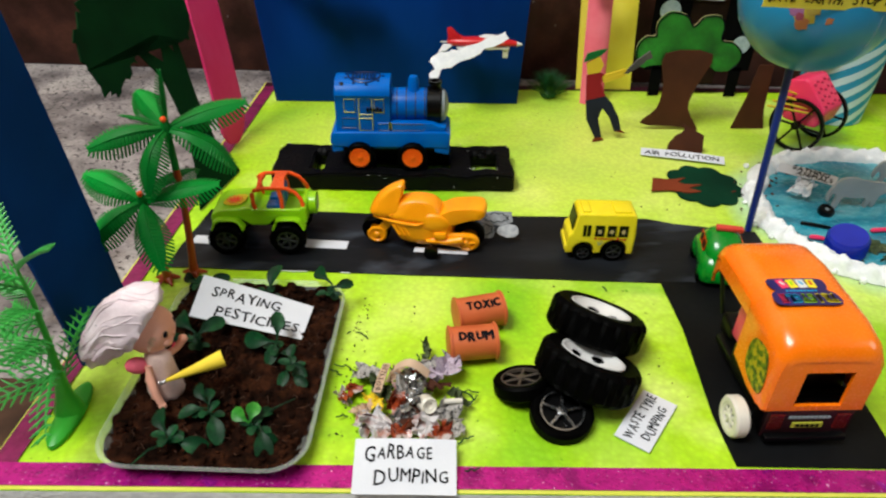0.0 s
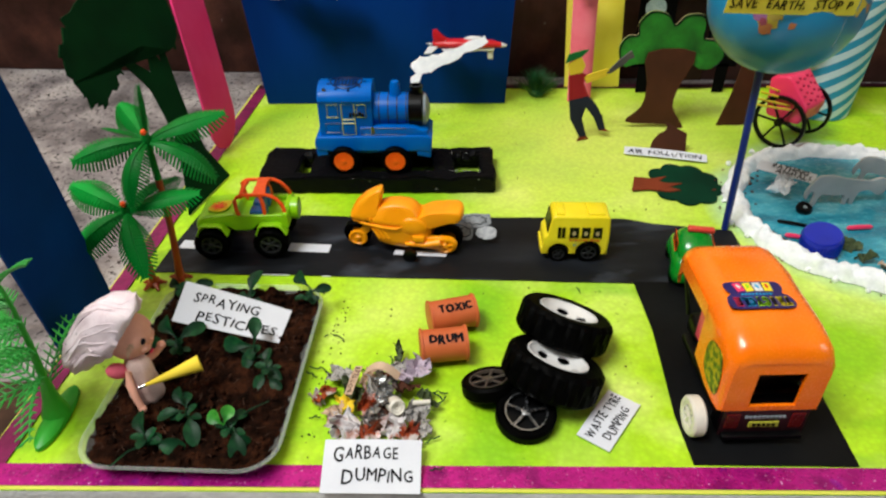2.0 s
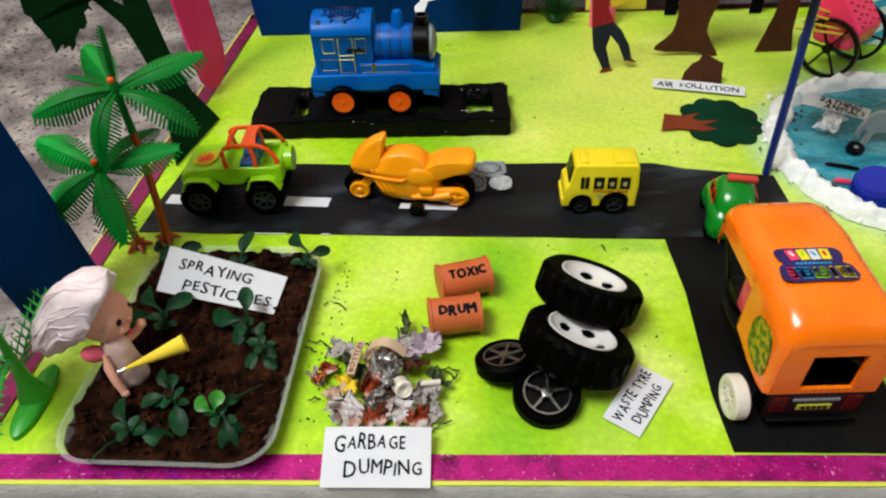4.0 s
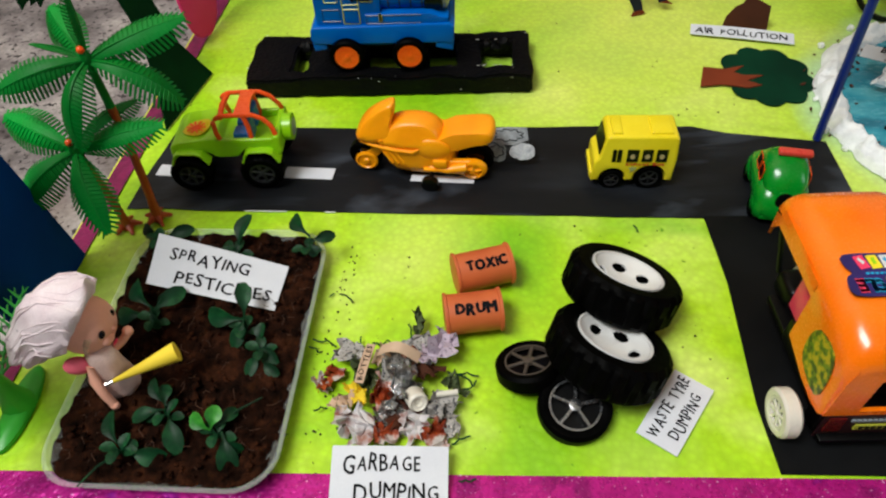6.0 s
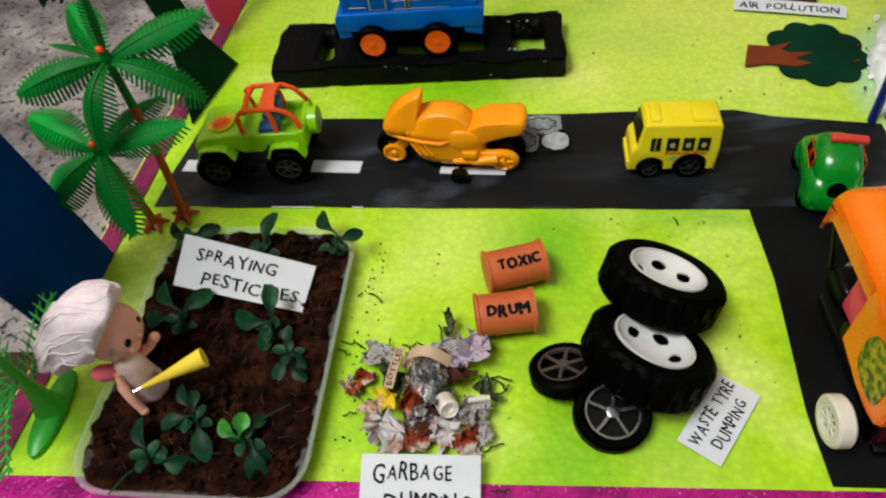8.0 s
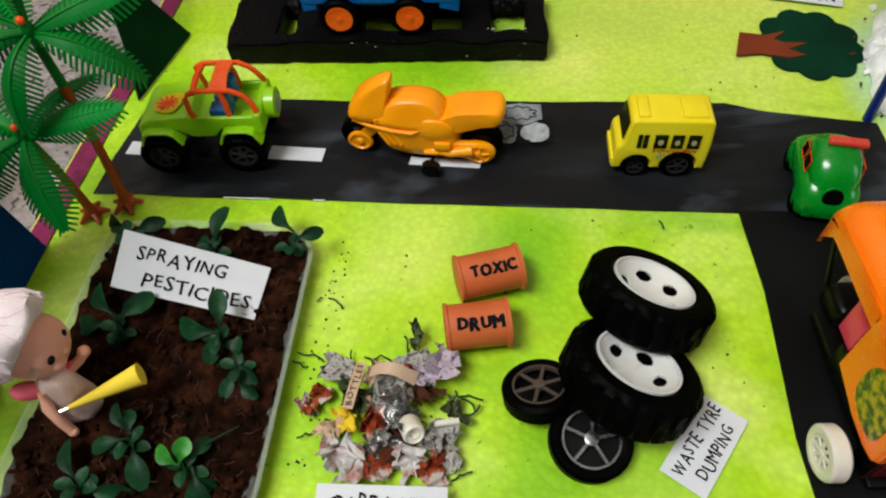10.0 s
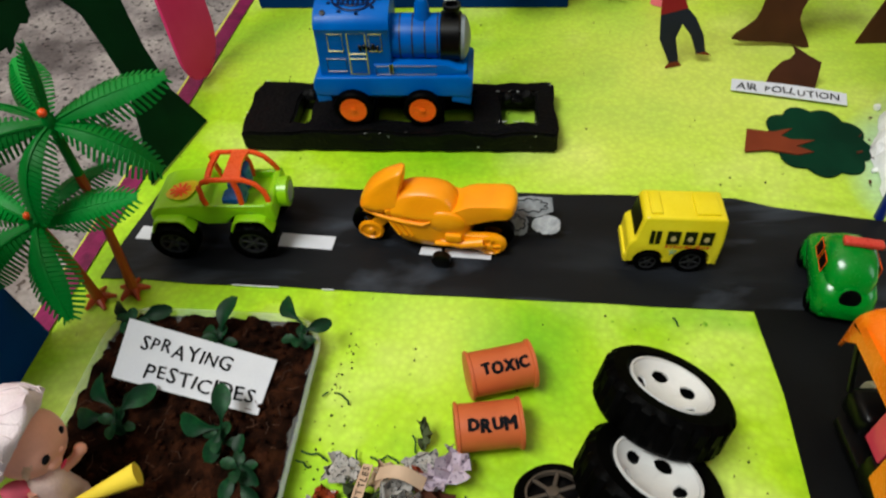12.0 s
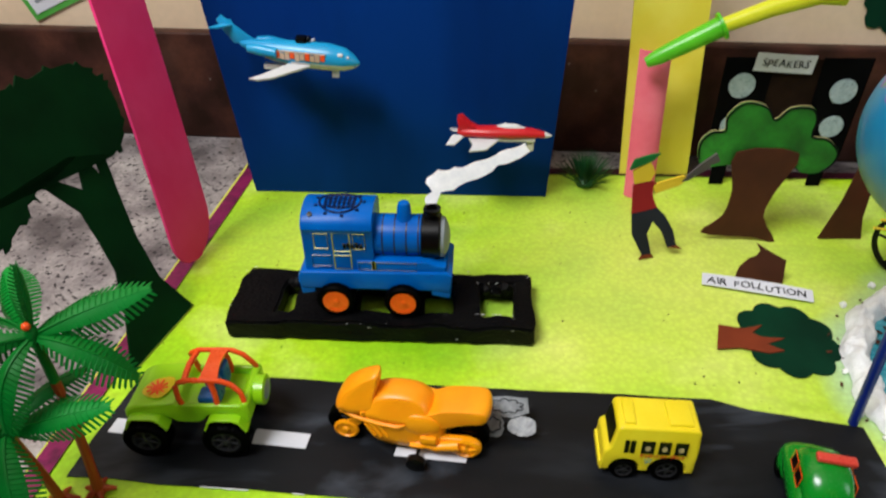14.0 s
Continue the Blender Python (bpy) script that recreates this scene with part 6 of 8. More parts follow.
M_LILAC = mat("lilac_newsprint", ["a898a8", "bfb0bd"], rough=0.85, scale=80, fine=500, specks="5a4a60", speck_scale=380, speck_cut=0.6)
M_TAN = paper("tan_paper", "b99a80", "cbb198")
M_WRAP = mat("red_brown_wrapper", ["742814", "94401f", "c8bab4"], rough=0.25, scale=50, fine=400, spread=(0.42, 0.58))
M_WRAPW = mat("white_wrapper", ["8a3a22", "cfcaca", "c6c2c4", "9a5a40"], rough=0.3, scale=48, fine=400, spread=(0.36, 0.66))
M_RUSTP = paper("rust_scrap", "8e3c16", "a64c20")
M_SILVER = mat("silver_foil", ["9a9a9a", "cfcfcf"], rough=0.2, metal=0.9, scale=120, fine=300, bump=0.8)
M_YCR = paper("yellow_crumple", "d8b81c", "e6cc3a")
M_GSTRIP = paper("dark_green_strip", "0d3a20", "154a2a")
M_GREENLEAF = paper("olive_scrap", "3d4a2c", "566040")


def scrap(x, y, z, s, material, seed, label, stretch=1.0, tilt=None):
    """A crumpled sheet of paper."""
    rnd = random.Random(seed)
    b = B()
    n = 8
    off = Vector((rnd.uniform(0, 40), rnd.uniform(0, 40), rnd.uniform(0, 40)))
    g = {}
    for j in range(n + 1):
        for i in range(n + 1):
            u, v = (i / n - 0.5) * 2, (j / n - 0.5) * 2
            k = 0.75 + 0.35 * noise.noise(Vector((u * 1.3, v * 1.3, 0)) + off)
            p = Vector((u * s * stretch * k, v * s * k, 0))
            d = noise.noise_vector(Vector((u, v, 0)) * 1.5 + off)
            d2 = noise.noise_vector(Vector((u, v, 0)) * 3.8 + off)
            p += Vector((d.x * 0.5, d.y * 0.5, abs(d.z) * 1.3)) * s + d2 * s * 0.22
            g[i, j] = b.verts.new(p)
    for j in range(n):
        for i in range(n):
            if not (i in (0, n - 1) and j in (0, n - 1) and rnd.random() < 0.6):
                b.faces.new((g[i, j], g[i + 1, j], g[i + 1, j + 1], g[i, j + 1]))
    bmesh.ops.delete(b, geom=[v for v in b.verts if not v.link_faces], context="VERTS")
    thin(b, 0.0004)
    R = pose(0, 0, 0, rnd.uniform(-40, 40), rnd.uniform(-40, 40), rnd.uniform(0, 360)) if tilt is None else pose(0, 0, 0, *tilt)
    for v in b.verts:
        v.co = R @ v.co
    low = min(v.co.z for v in b.verts)
    if z + low < 0.0015:
        z = 0.0015 - low
    return solo("waste_scrap", b, material, label, "litter", pose(x, y, z), "garbage heap", sharp=0.35)


HEAP = ((-0.020, 0.422, 0.012, 0.009, M_YCR, "crumpled yellow paper scrap in the garbage heap"),
        (0.038, 0.458, 0.014, 0.015, M_LILAC, "crumpled lilac newspaper scrap in the garbage heap"),
        (-0.031, 0.456, 0.008, 0.012, M_NEWS, "crumpled newspaper scrap in the garbage heap"),
        (-0.041, 0.442, 0.004, 0.008, M_WRAP, "red-brown snack wrapper scrap"),
        (-0.002, 0.419, 0.012, 0.012, M_WRAP, "red-brown snack wrapper scrap"),
        (-0.017, 0.398, 0.008, 0.014, M_WRAPW, "white and red snack wrapper"),
        (0.004, 0.407, 0.012, 0.010, M_SILVER, "crumpled silver foil scrap"),
        (0.041, 0.411, 0.010, 0.014, M_NEWS, "crumpled newspaper scrap in the garbage heap"),
        (0.024, 0.396, 0.010, 0.011, M_WRAPW, "white and red snack wrapper"),
        (0.036, 0.394, 0.006, 0.011, M_WRAP, "red-brown snack wrapper scrap"),
        (0.008, 0.444, 0.010, 0.014, M_NEWS, "crumpled newspaper scrap in the garbage heap"),
        (0.028, 0.440, 0.012, 0.011, M_BROWNPAPER, "dark brown paper scrap in the garbage heap"),
        (-0.018, 0.440, 0.008, 0.012, M_GREENLEAF, "olive paper scrap in the garbage heap"),
        (-0.030, 0.416, 0.005, 0.010, M_TAN, "tan paper scrap in the garbage heap"),
        (0.012, 0.426, 0.006, 0.014, M_SILVER, "crumpled silver foil scrap"),
        (0.022, 0.464, 0.010, 0.010, M_NEWS, "crumpled newspaper scrap in the garbage heap"),
        (0.016, 0.455, 0.016, 0.007, M_WRAP, "red-brown snack wrapper scrap"),
        (0.000, 0.395, 0.005, 0.011, M_WRAP, "red-brown snack wrapper scrap"),
        (0.046, 0.430, 0.006, 0.010, M_GREENLEAF, "olive paper scrap in the garbage heap"),
        (-0.004, 0.455, 0.006, 0.009, M_TAN, "tan paper scrap in the garbage heap"),
        (-0.046, 0.432, 0.003, 0.007, M_RUSTP, "rust orange paper scrap in the garbage heap"),
        (0.048, 0.398, 0.005, 0.008, M_NEWS, "crumpled newspaper scrap in the garbage heap"),
        (-0.026, 0.404, 0.004, 0.009, M_WRAPW, "white and red snack wrapper"),
        (0.012, 0.408, 0.010, 0.015, M_BROWNPAPER, "dark brown paper scrap in the garbage heap"))
for k, (x, y, z, s, mt, lab) in enumerate(HEAP):
    scrap(x + 0.003, y, z - 0.003, s * 1.15, mt, 11 + k, lab)
scrap(-0.0465, 0.4335, 0.004, 0.010, M_WRAPW, 77, "white paper shard lying at the heap", 0.4, (12, 8, 55))
scrap(0.0235, 0.487, 0.008, 0.012, M_GREENLEAF, 78, "pointed grey-green paper shard", 0.22, (50, 4, 8))
b = B()
lathe(b, [(0.0005, 0.0), (0.0068, 0.0002), (0.0072, 0.001), (0.0072, 0.012), (0.0058, 0.0135), (0.0050, 0.0125), (0.0030, 0.0122), (0.0026, 0.0105), (0.0003, 0.0105)], 26)
solo("screw_cap_litter", b, M_IVORY, "ivory plastic bottle cap in the garbage heap", "cap", facing((0.0235, 0.4190, 0.0160), (0.35, -0.75, 0.45)))
b = B()
rings = []
for k in range(15):
    s = k / 14
    c = Vector((0.0 + 0.030 * s, 0.0 - 0.004 * s, 0.026 + 0.009 * math.sin(math.pi * s * 1.1)))
    d = Vector((0.3, 1, 0.15)).normalized() * 0.0042
    rings.append([c - d, c + d, c + d + Vector((0, 0, 0.0006)), c - d + Vector((0, 0, 0.0006))])
loft(b, rings)
solo("paper_strip", b, M_TAN, "folded tan paper strip on the garbage heap", "litter", pose(-0.003, 0.451, -0.004), "garbage heap")
card("bottle_strip", "tan paper strip lettered bottles in the garbage heap", ((-0.0125, 0.426, 0.019), (-0.006, 0.457, 0.022), (-0.0190, 0.4275, 0.018)),
     [("BOTTLES", 0.06, 0.2, 0.88)], 0.0058, stock=M_TAN, category="litter")
b = B()
tube(b, [(0.040, 0.418, 0.018), (0.055, 0.421, 0.016)], 0.0022, 8)
solo("paper_roll", b, M_IVORY, "thin ivory paper roll in the garbage heap", "litter", group="garbage heap")
for k, (x, y, l, a) in enumerate(((-0.040, 0.468, 0.020, 140), (-0.052, 0.463, 0.010, 160), (0.052, 0.448, 0.022, -75), (0.055, 0.444, 0.016, 0), (-0.006, 0.470, 0.016, 25), (0.050, 0.430, 0.022, -10), (-0.022, 0.462, 0.014, 60),
                                   (-0.044, 0.520, 0.016, -12), (-0.052, 0.517, 0.005, 50), (0.208, 0.595, 0.009, -60), (0.051, 0.388, 0.014, 20), (0.056, 0.362, 0.012, -10), (-0.040, 0.416, 0.010, 200),
                                   (0.018, 0.476, 0.012, 100), (-0.012, 0.472, 0.012, -20))):
    b = B()
    rnd = random.Random(k)
    pts, c, an = [], Vector((x, y, 0.0022)), radians(a)
    for i in range(6):
        pts.append(c.copy())
        c += Vector((math.cos(an), math.sin(an), 0)) * l / 5
        c.z = 0.0022 + (0.004 * abs(math.sin(i * 1.3)) if k not in (7, 8, 9) else 0.0004)
        an += rnd.uniform(-0.6, 0.6)
    tube(b, pts, 0.0007, 5)
    solo("green_shred", b, M_GSTRIP, "dark green paper shred on the board", "litter", group="paper shreds")

# ---- seedlings ----
def leaf_bm(l, w, cup=0.22, bend=0.3):
    """A rounded leaf on a short stalk, widest past its middle."""
    b = B()
    share = (0.09, 0.12, 0.20, 0.42, 0.70, 0.92, 1.0, 0.98, 0.80, 0.36)
    n = len(share) - 1
    rows = []
    for i in range(n + 1):
        s = i / n
        hw = w * 0.5 * share[i]
        z = 0.10 * l * math.sin(math.pi * s) - bend * l * s * s
        rows.append([b.verts.new((s * l, q * hw, z + cup * hw * q * q)) for q in (-1, -0.5, 0, 0.5, 1)])
    for p, q in zip(rows, rows[1:]):
        for k in range(4):
            b.faces.new((p[k], q[k], q[k + 1], p[k + 1]))
    thin(b, 0.0004)
    return b


LEAF_ME = mesh("leaf", leaf_bm(0.0228, 0.0112, 0.35), M_LEAF, 1.2)
LEAF_PALE = mesh("leaf", leaf_bm(0.0228, 0.0140, 0.35), M_LEAFPALE, 1.2)
SOIL_Z = 0.0165


def seedling(root, leaves, pale=0):
    """A stem with side shoots; each leaf runs from a joint to its tip."""
    root = Vector(root)
    t = thing("seedling", "small dark green leafy seedling planted in the soil", "plant", Matrix.Translation(root), "seedlings in the tray")
    for k, (a, c) in enumerate(leaves):
        a, c = Vector(a) - root, Vector(c) - root
        b = B()
        tube(b, [(0, 0, -0.003), a * 0.5 + Vector((0, 0, 0.001)), a], [0.0012, 0.0010, 0.0007], 6)
        part("stem", b, M_LEAF, t)
        x = (c - a).normalized()
        y = Vector((0.1, -0.45, 1)).cross(x).normalized()
        m = Matrix((x, y, x.cross(y))).transposed().to_4x4()
        m.translation = a
        sc = (c - a).length / 0.0225
        o = new("leaf", LEAF_PALE if k < pale else LEAF_ME)
        o.parent = t
        o.matrix_basis = m @ Matrix.Rotation(radians((-25, 15, -10, 20, 5)[k % 5]), 4, "X") @ Matrix.Diagonal((sc, max(sc, 0.80), sc, 1))
    # small young leaves round the foot
    rnd = random.Random(int(abs(root.x) * 1e4))
    for k in range(4):
        a = 1.6 * k + rnd.uniform(-0.4, 0.4)
        o = new("leaf", LEAF_ME)
        o.parent = t
        o.matrix_basis = Matrix.Translation((0, 0, 0.003 + 0.002 * k)) @ pose(0, 0, 0, rnd.uniform(-15, 15), -rnd.uniform(25, 50), math.degrees(a)) @ Matrix.Diagonal((0.55, 0.70, 0.6, 1))
    return t


seedling((-0.107, 0.470, SOIL_Z), (((-0.1070, 0.4751, 0.0300), (-0.1372, 0.4764, 0.0320)), ((-0.1076, 0.4777, 0.0300), (-0.1075, 0.4947, 0.0480)),
                                    ((-0.1070, 0.4751, 0.0300), (-0.1100, 0.4536, 0.0280))))
seedling((-0.090, 0.450, SOIL_Z), (((-0.0923, 0.4575, 0.0220), (-0.0931, 0.4670, 0.0340)), ((-0.0916, 0.4562, 0.0240), (-0.0795, 0.4402, 0.0260)),
                                    ((-0.0938, 0.4500, 0.0220), (-0.0957, 0.4320, 0.0240)), ((-0.0881, 0.4427, 0.0220), (-0.0770, 0.4310, 0.0240))))
seedling((-0.180, 0.478, SOIL_Z), (((-0.1822, 0.4862, 0.0300), (-0.2042, 0.5051, 0.0380)), ((-0.1808, 0.4849, 0.0280), (-0.1599, 0.4996, 0.0360)),
                                    ((-0.1844, 0.4822, 0.0280), (-0.2121, 0.4801, 0.0260)), ((-0.1814, 0.4835, 0.0300), (-0.1756, 0.4704, 0.0260)),
                                    ((-0.1791, 0.4861, 0.0300), (-0.1697, 0.4968, 0.0340))))
seedling((-0.146, 0.398, SOIL_Z), (((-0.1487, 0.4058, 0.0260), (-0.1608, 0.4174, 0.0360)), ((-0.1482, 0.4015, 0.0260), (-0.1673, 0.3937, 0.0300)),
                                    ((-0.1438, 0.3972, 0.0260), (-0.1328, 0.3734, 0.0240)), ((-0.1473, 0.4034, 0.0280), (-0.1492, 0.4168, 0.0340))))
seedling((-0.107, 0.384, SOIL_Z), (((-0.1107, 0.3850, 0.0280), (-0.1241, 0.3907, 0.0360)), ((-0.1109, 0.3858, 0.0280), (-0.1075, 0.3964, 0.0380)),
                                    ((-0.1035, 0.3848, 0.0260), (-0.0940, 0.3595, 0.0180)), ((-0.1017, 0.3796, 0.0240), (-0.0899, 0.3735, 0.0200)),
                                    ((-0.1073, 0.3889, 0.0260), (-0.0968, 0.4018, 0.0280))), 2)
seedling((-0.170, 0.372, SOIL_Z), (((-0.1712, 0.3752, 0.0240), (-0.1855, 0.3941, 0.0340)), ((-0.1662, 0.3730, 0.0220), (-0.1410, 0.3664, 0.0220)),
                                    ((-0.1682, 0.3732, 0.0240), (-0.1600, 0.3763, 0.0260))))
seedling((-0.071, 0.550, SOIL_Z), (((-0.0700, 0.5601, 0.0300), (-0.0902, 0.5783, 0.0360)), ((-0.0697, 0.5555, 0.0280), (-0.0496, 0.5599, 0.0320)),
                                    ((-0.0695, 0.5543, 0.0280), (-0.0644, 0.5434, 0.0260))))
seedling((-0.130, 0.548, SOIL_Z), (((-0.1295, 0.5522, 0.0240), (-0.1258, 0.5724, 0.0440)), ((-0.1324, 0.5540, 0.0220), (-0.1451, 0.5588, 0.0240)),
                                    ((-0.1301, 0.5527, 0.0220), (-0.1422, 0.5521, 0.0200))))
seedling((-0.200, 0.562, SOIL_Z), (((-0.2028, 0.5692, 0.0220), (-0.2221, 0.5764, 0.0260)), ((-0.1974, 0.5678, 0.0220), (-0.1755, 0.5700, 0.0300)),
                                    ((-0.2007, 0.5683, 0.0200), (-0.2142, 0.5665, 0.0200))))
for p, q, mid, lab in (((-0.1095, 0.3930, 0.0190), (-0.0793, 0.4090, 0.0300), 0.003, "thin dry grey-green twig stuck in the soil"),
                       ((-0.1709, 0.3731, 0.0200), (-0.1901, 0.3473, 0.0240), 0.004, "long green stalk lying over the tray rim")):
    b = B()
    p, q = Vector(p), Vector(q)
    tube(b, [p, p.lerp(q, 0.5) + Vector((0, 0, mid)), q], [0.0010, 0.0009, 0.0005], 6)
    solo("plant_stalk", b, M_LEAF, lab, "twig")

# ---- palm with two stems ----
palm = thing("toy_palm", "plastic toy palm with two red-brown stems and green fronds", "toy palm", pose(0, 0, 0.0012))


def frond_bm(L, W, bow, n=20):
    """A plastic frond along x: a blunt blade with a comb of short teeth and raised veins, bowed upwards."""
    b = B()
    mid = []
    for i in range(n + 1):
        s = i / n
        hw = W * 0.5 * max(0.05, math.sin(math.pi * min(1.0, 0.05 + 0.92 * s ** 1.12))) ** 0.78
        mid.append((s * L, bow * L * 4 * s * (1 - s) * (1.15 - 0.3 * s), hw))
    for sgn in (-1, 1):
        row = []
        for x, z, hw in mid:
            row.append([b.verts.new((x + L * 0.035 * q, sgn * hw * q, z - hw * 0.60 * q * q)) for q in (0, 0.30, 0.56)])
        for i in range(n):
            for k in range(2):
                b.faces.new((row[i][k], row[i + 1][k], row[i + 1][k + 1], row[i][k + 1]))
            p, q = row[i][2], row[i + 1][2]
            p2 = b.verts.new(p.co.lerp(q.co, 0.60))
            x, z, hw = mid[i]
            t1 = b.verts.new((p.co.x + L * 0.046, sgn * hw * 0.98, z - hw * 0.74))
            t2 = b.verts.new((p2.co.x + L * 0.040, sgn * hw * 0.97, z - hw * 0.73))
            b.faces.new((p, p2, t2, t1))
    thin(b, 0.0006)
    tube(b, [(x, 0, z + 0.0004) for x, z, _ in mid], [0.0013 * (1 - 0.7 * i / n) for i in range(n + 1)], 5)
    for i in range(2, n - 1):
        for sgn in (-1, 1):
            x, z, hw = mid[i]
            tube(b, [(x, 0, z + 0.0004), (x + L * 0.030, sgn * hw * 0.62, z - hw * 0.12 + 0.0002)], [0.0005, 0.0003], 3)
    return b


def frond(c, tip, W, bow, roll=0.0):
    c, tip = Vector(c), Vector(tip)
    L = (tip - c).length
    o = new("frond", mesh("frond", frond_bm(L, W * 0.90, bow), M_PALM, 0.9))
    o.parent = palm
    x = (tip - c).normalized()
    up = Vector((0, -0.25, 1))
    y = up.cross(x).normalized()
    m = Matrix((x, y, x.cross(y))).transposed().to_4x4()
    m.translation = c
    o.matrix_basis = m @ Matrix.Rotation(radians(roll), 4, "X")


UP, LOW = Vector((-0.2195, 0.612, 0.168)), Vector((-0.244, 0.581, 0.107))
for tip, W, bow, roll in (((-0.2860, 0.5910, 0.156), 0.036, 0.13, -30), ((-0.2325, 0.5720, 0.118), 0.034, 0.22, 0), ((-0.1650, 0.6220, 0.121), 0.036, 0.22, 12), ((-0.1530, 0.6500, 0.180), 0.036, 0.08, 22),
                          ((-0.2620, 0.6620, 0.184), 0.034, 0.10, -15), ((-0.2170, 0.6205, 0.220), 0.014, 0.03, 78), ((-0.2640, 0.6250, 0.175), 0.013, 0.06, 60), ((-0.1900, 0.6500, 0.164), 0.028, 0.14, 0)):
    frond(UP, tip, W, bow, roll)
for tip, W, bow, roll in (((-0.3090, 0.6110, 0.119), 0.040, 0.10, -22), ((-0.2940, 0.5570, 0.071), 0.040, 0.18, -25), ((-0.2210, 0.5360, 0.060), 0.038, 0.16, 0), ((-0.1760, 0.5980, 0.118), 0.034, 0.10, 20),
                          ((-0.2120, 0.6400, 0.112), 0.029, 0.14, 0)):
    frond(LOW, tip, W, bow, roll)
for foot, crown, sw in (((-0.225, 0.610, 0.0), UP, 0.003), ((-0.2500, 0.600, 0.0), LOW, 0.002)):
    b = B()
    f = Vector(foot)
    pts = [f.lerp(crown, s) + Vector((sw * math.sin(math.pi * s), 0, 0)) for s in (0, 0.15, 0.3, 0.45, 0.6, 0.75, 0.9, 1.0)]
    low = 6 if crown is UP else 8
    tube(b, pts[:low], [0.0050, 0.0038, 0.0036, 0.0035, 0.0034, 0.0034, 0.0036, 0.0034][:low], 10)
    part("stem", b, M_TRUNK, palm, "red-brown stem")
    if low < 8:
        b = B()
        tube(b, pts[low - 1:], [0.0036, 0.0034, 0.0030], 10)
        part("stem_top", b, M_PALM, palm, "green upper stem")
    b = B()
    for k in range(5):
        a = radians(72 * k + 20)
        tube(b, [f + Vector((0, 0, 0.006)), f + Vector((0.006 * math.cos(a), 0.006 * math.sin(a), 0.004)), f + Vector((0.013 * math.cos(a), 0.013 * math.sin(a), 0.0012))], [0.004, 0.003, 0.0014], 7)
    part("root", b, M_TRUNK, palm, "red-brown spread roots")
for c in (UP, LOW):
    b = B()
    lathe(b, [(0.0028, -0.004), (0.0045, 0.0), (0.004, 0.006), (0.0015, 0.010)], 12, m=Matrix.Translation(c))
    part("crown_core", b, M_PALM, palm)
    b = B()
    ball(b, c + Vector((0.0, -0.002, 0.010)), 0.0030, 10, 7)
    part("bud", b, M_REDOR, palm, "small orange bud")

# ---- fern-like plastic tree ----
fern = thing("toy_fern_tree", "light green plastic fern tree on a flat green foot", "toy tree", pose(0, 0, 0.0012))
b = B()
ft = Vector((-0.2690, 0.4150, 0))
rings = []
for z, k in ((0.0, 1.0), (0.0035, 0.98), (0.006, 0.80), (0.0075, 0.45)):
    rings.append([ft + Vector((0.0105 * k * math.cos(a), 0.036 * k * math.sin(a), z)) for a in (2 * math.pi * i / 24 for i in range(24))])
loft(b, rings)
part("foot", b, M_FERNBASE, fern, "flat oval green foot")
b = B()
SP = [p + Vector((0.0055, -0.002, 0)) for p in (Vector((-0.275, 0.419, 0.004)), Vector((-0.274, 0.419, 0.022)), Vector((-0.270, 0.417, 0.050)), Vector((-0.265, 0.414, 0.090)), Vector((-0.262, 0.411, 0.130)), Vector((-0.262, 0.408, 0.165)))]
tube(b, SP, [0.0125, 0.0070, 0.0036, 0.0026, 0.0018, 0.0008], 10)
part("stem", b, M_FERNBASE, fern)


def twig_bm(L):
    """A branch with short needles set in pairs, each forked once."""
    b = B()
    n = 9
    tube(b, [(L * i / n, 0, -0.22 * L * (i / n) ** 2) for i in range(n + 1)], [0.0013 * (1 - 0.6 * i / n) for i in range(n + 1)], 6)
    for i in range(1, n + 1):
        s = i / n
        c = Vector((L * s, 0, -0.22 * L * s * s))
        k = L * 0.24 * (1 - 0.35 * s)
        for sy in (-1, 1):
            e = c + Vector((k * 0.75, sy * k, 0.12 * k))
            tube(b, [c, c.lerp(e, 0.6), e], [0.0011, 0.0009, 0.0004], 5)
            tube(b, [c.lerp(e, 0.4), c.lerp(e, 0.4) + Vector((k * 0.55, 0, 0.0002))], [0.0009, 0.0004], 5)
    return b


TWIGS = [mesh("twig", twig_bm(l), M_FERN, 1.2) for l in (0.062, 0.050, 0.038)]
rnd = random.Random(8)
for k in range(15):
    s = 0.28 + 0.72 * k / 14
    i = min(4, int(s * 5))
    c = SP[i].lerp(SP[i + 1], s * 5 - i)
    o = new("branch", TWIGS[0 if s < 0.55 else 1 if s < 0.85 else 2])
    o.parent = fern
    o.matrix_basis = Matrix.Translation(c) @ pose(0, 0, 0, rnd.uniform(-30, 30), -rnd.uniform(-5, 35) - 25 * (s > 0.85), (95 + (61.8 * k) % 190) if s < 0.85 else 137.5 * k)

# ---- doll: one plain mesh ----
b = B()
D = Vector((-0.1945, 0.4305, 0.0205))
ball(b, D + Vector((0.0005, 0.006, 0.058)), (0.0195, 0.0200, 0.0195), 22, 14, 0)
ball(b, D + Vector((0.0150, -0.001, 0.052)), (0.0050, 0.0060, 0.0045), 12, 8, 0)
ball(b, D + Vector((0.0190, 0.004, 0.056)), (0.0022, 0.0022, 0.0022), 8, 6, 0)
for ey in (-0.0080, 0.0115):
    ball(b, D + Vector((0.0175, 0.002 + ey * 0.9, 0.0625 - abs(ey) * 0.1)), (0.0016, 0.0030, 0.0026), 10, 7, 4)
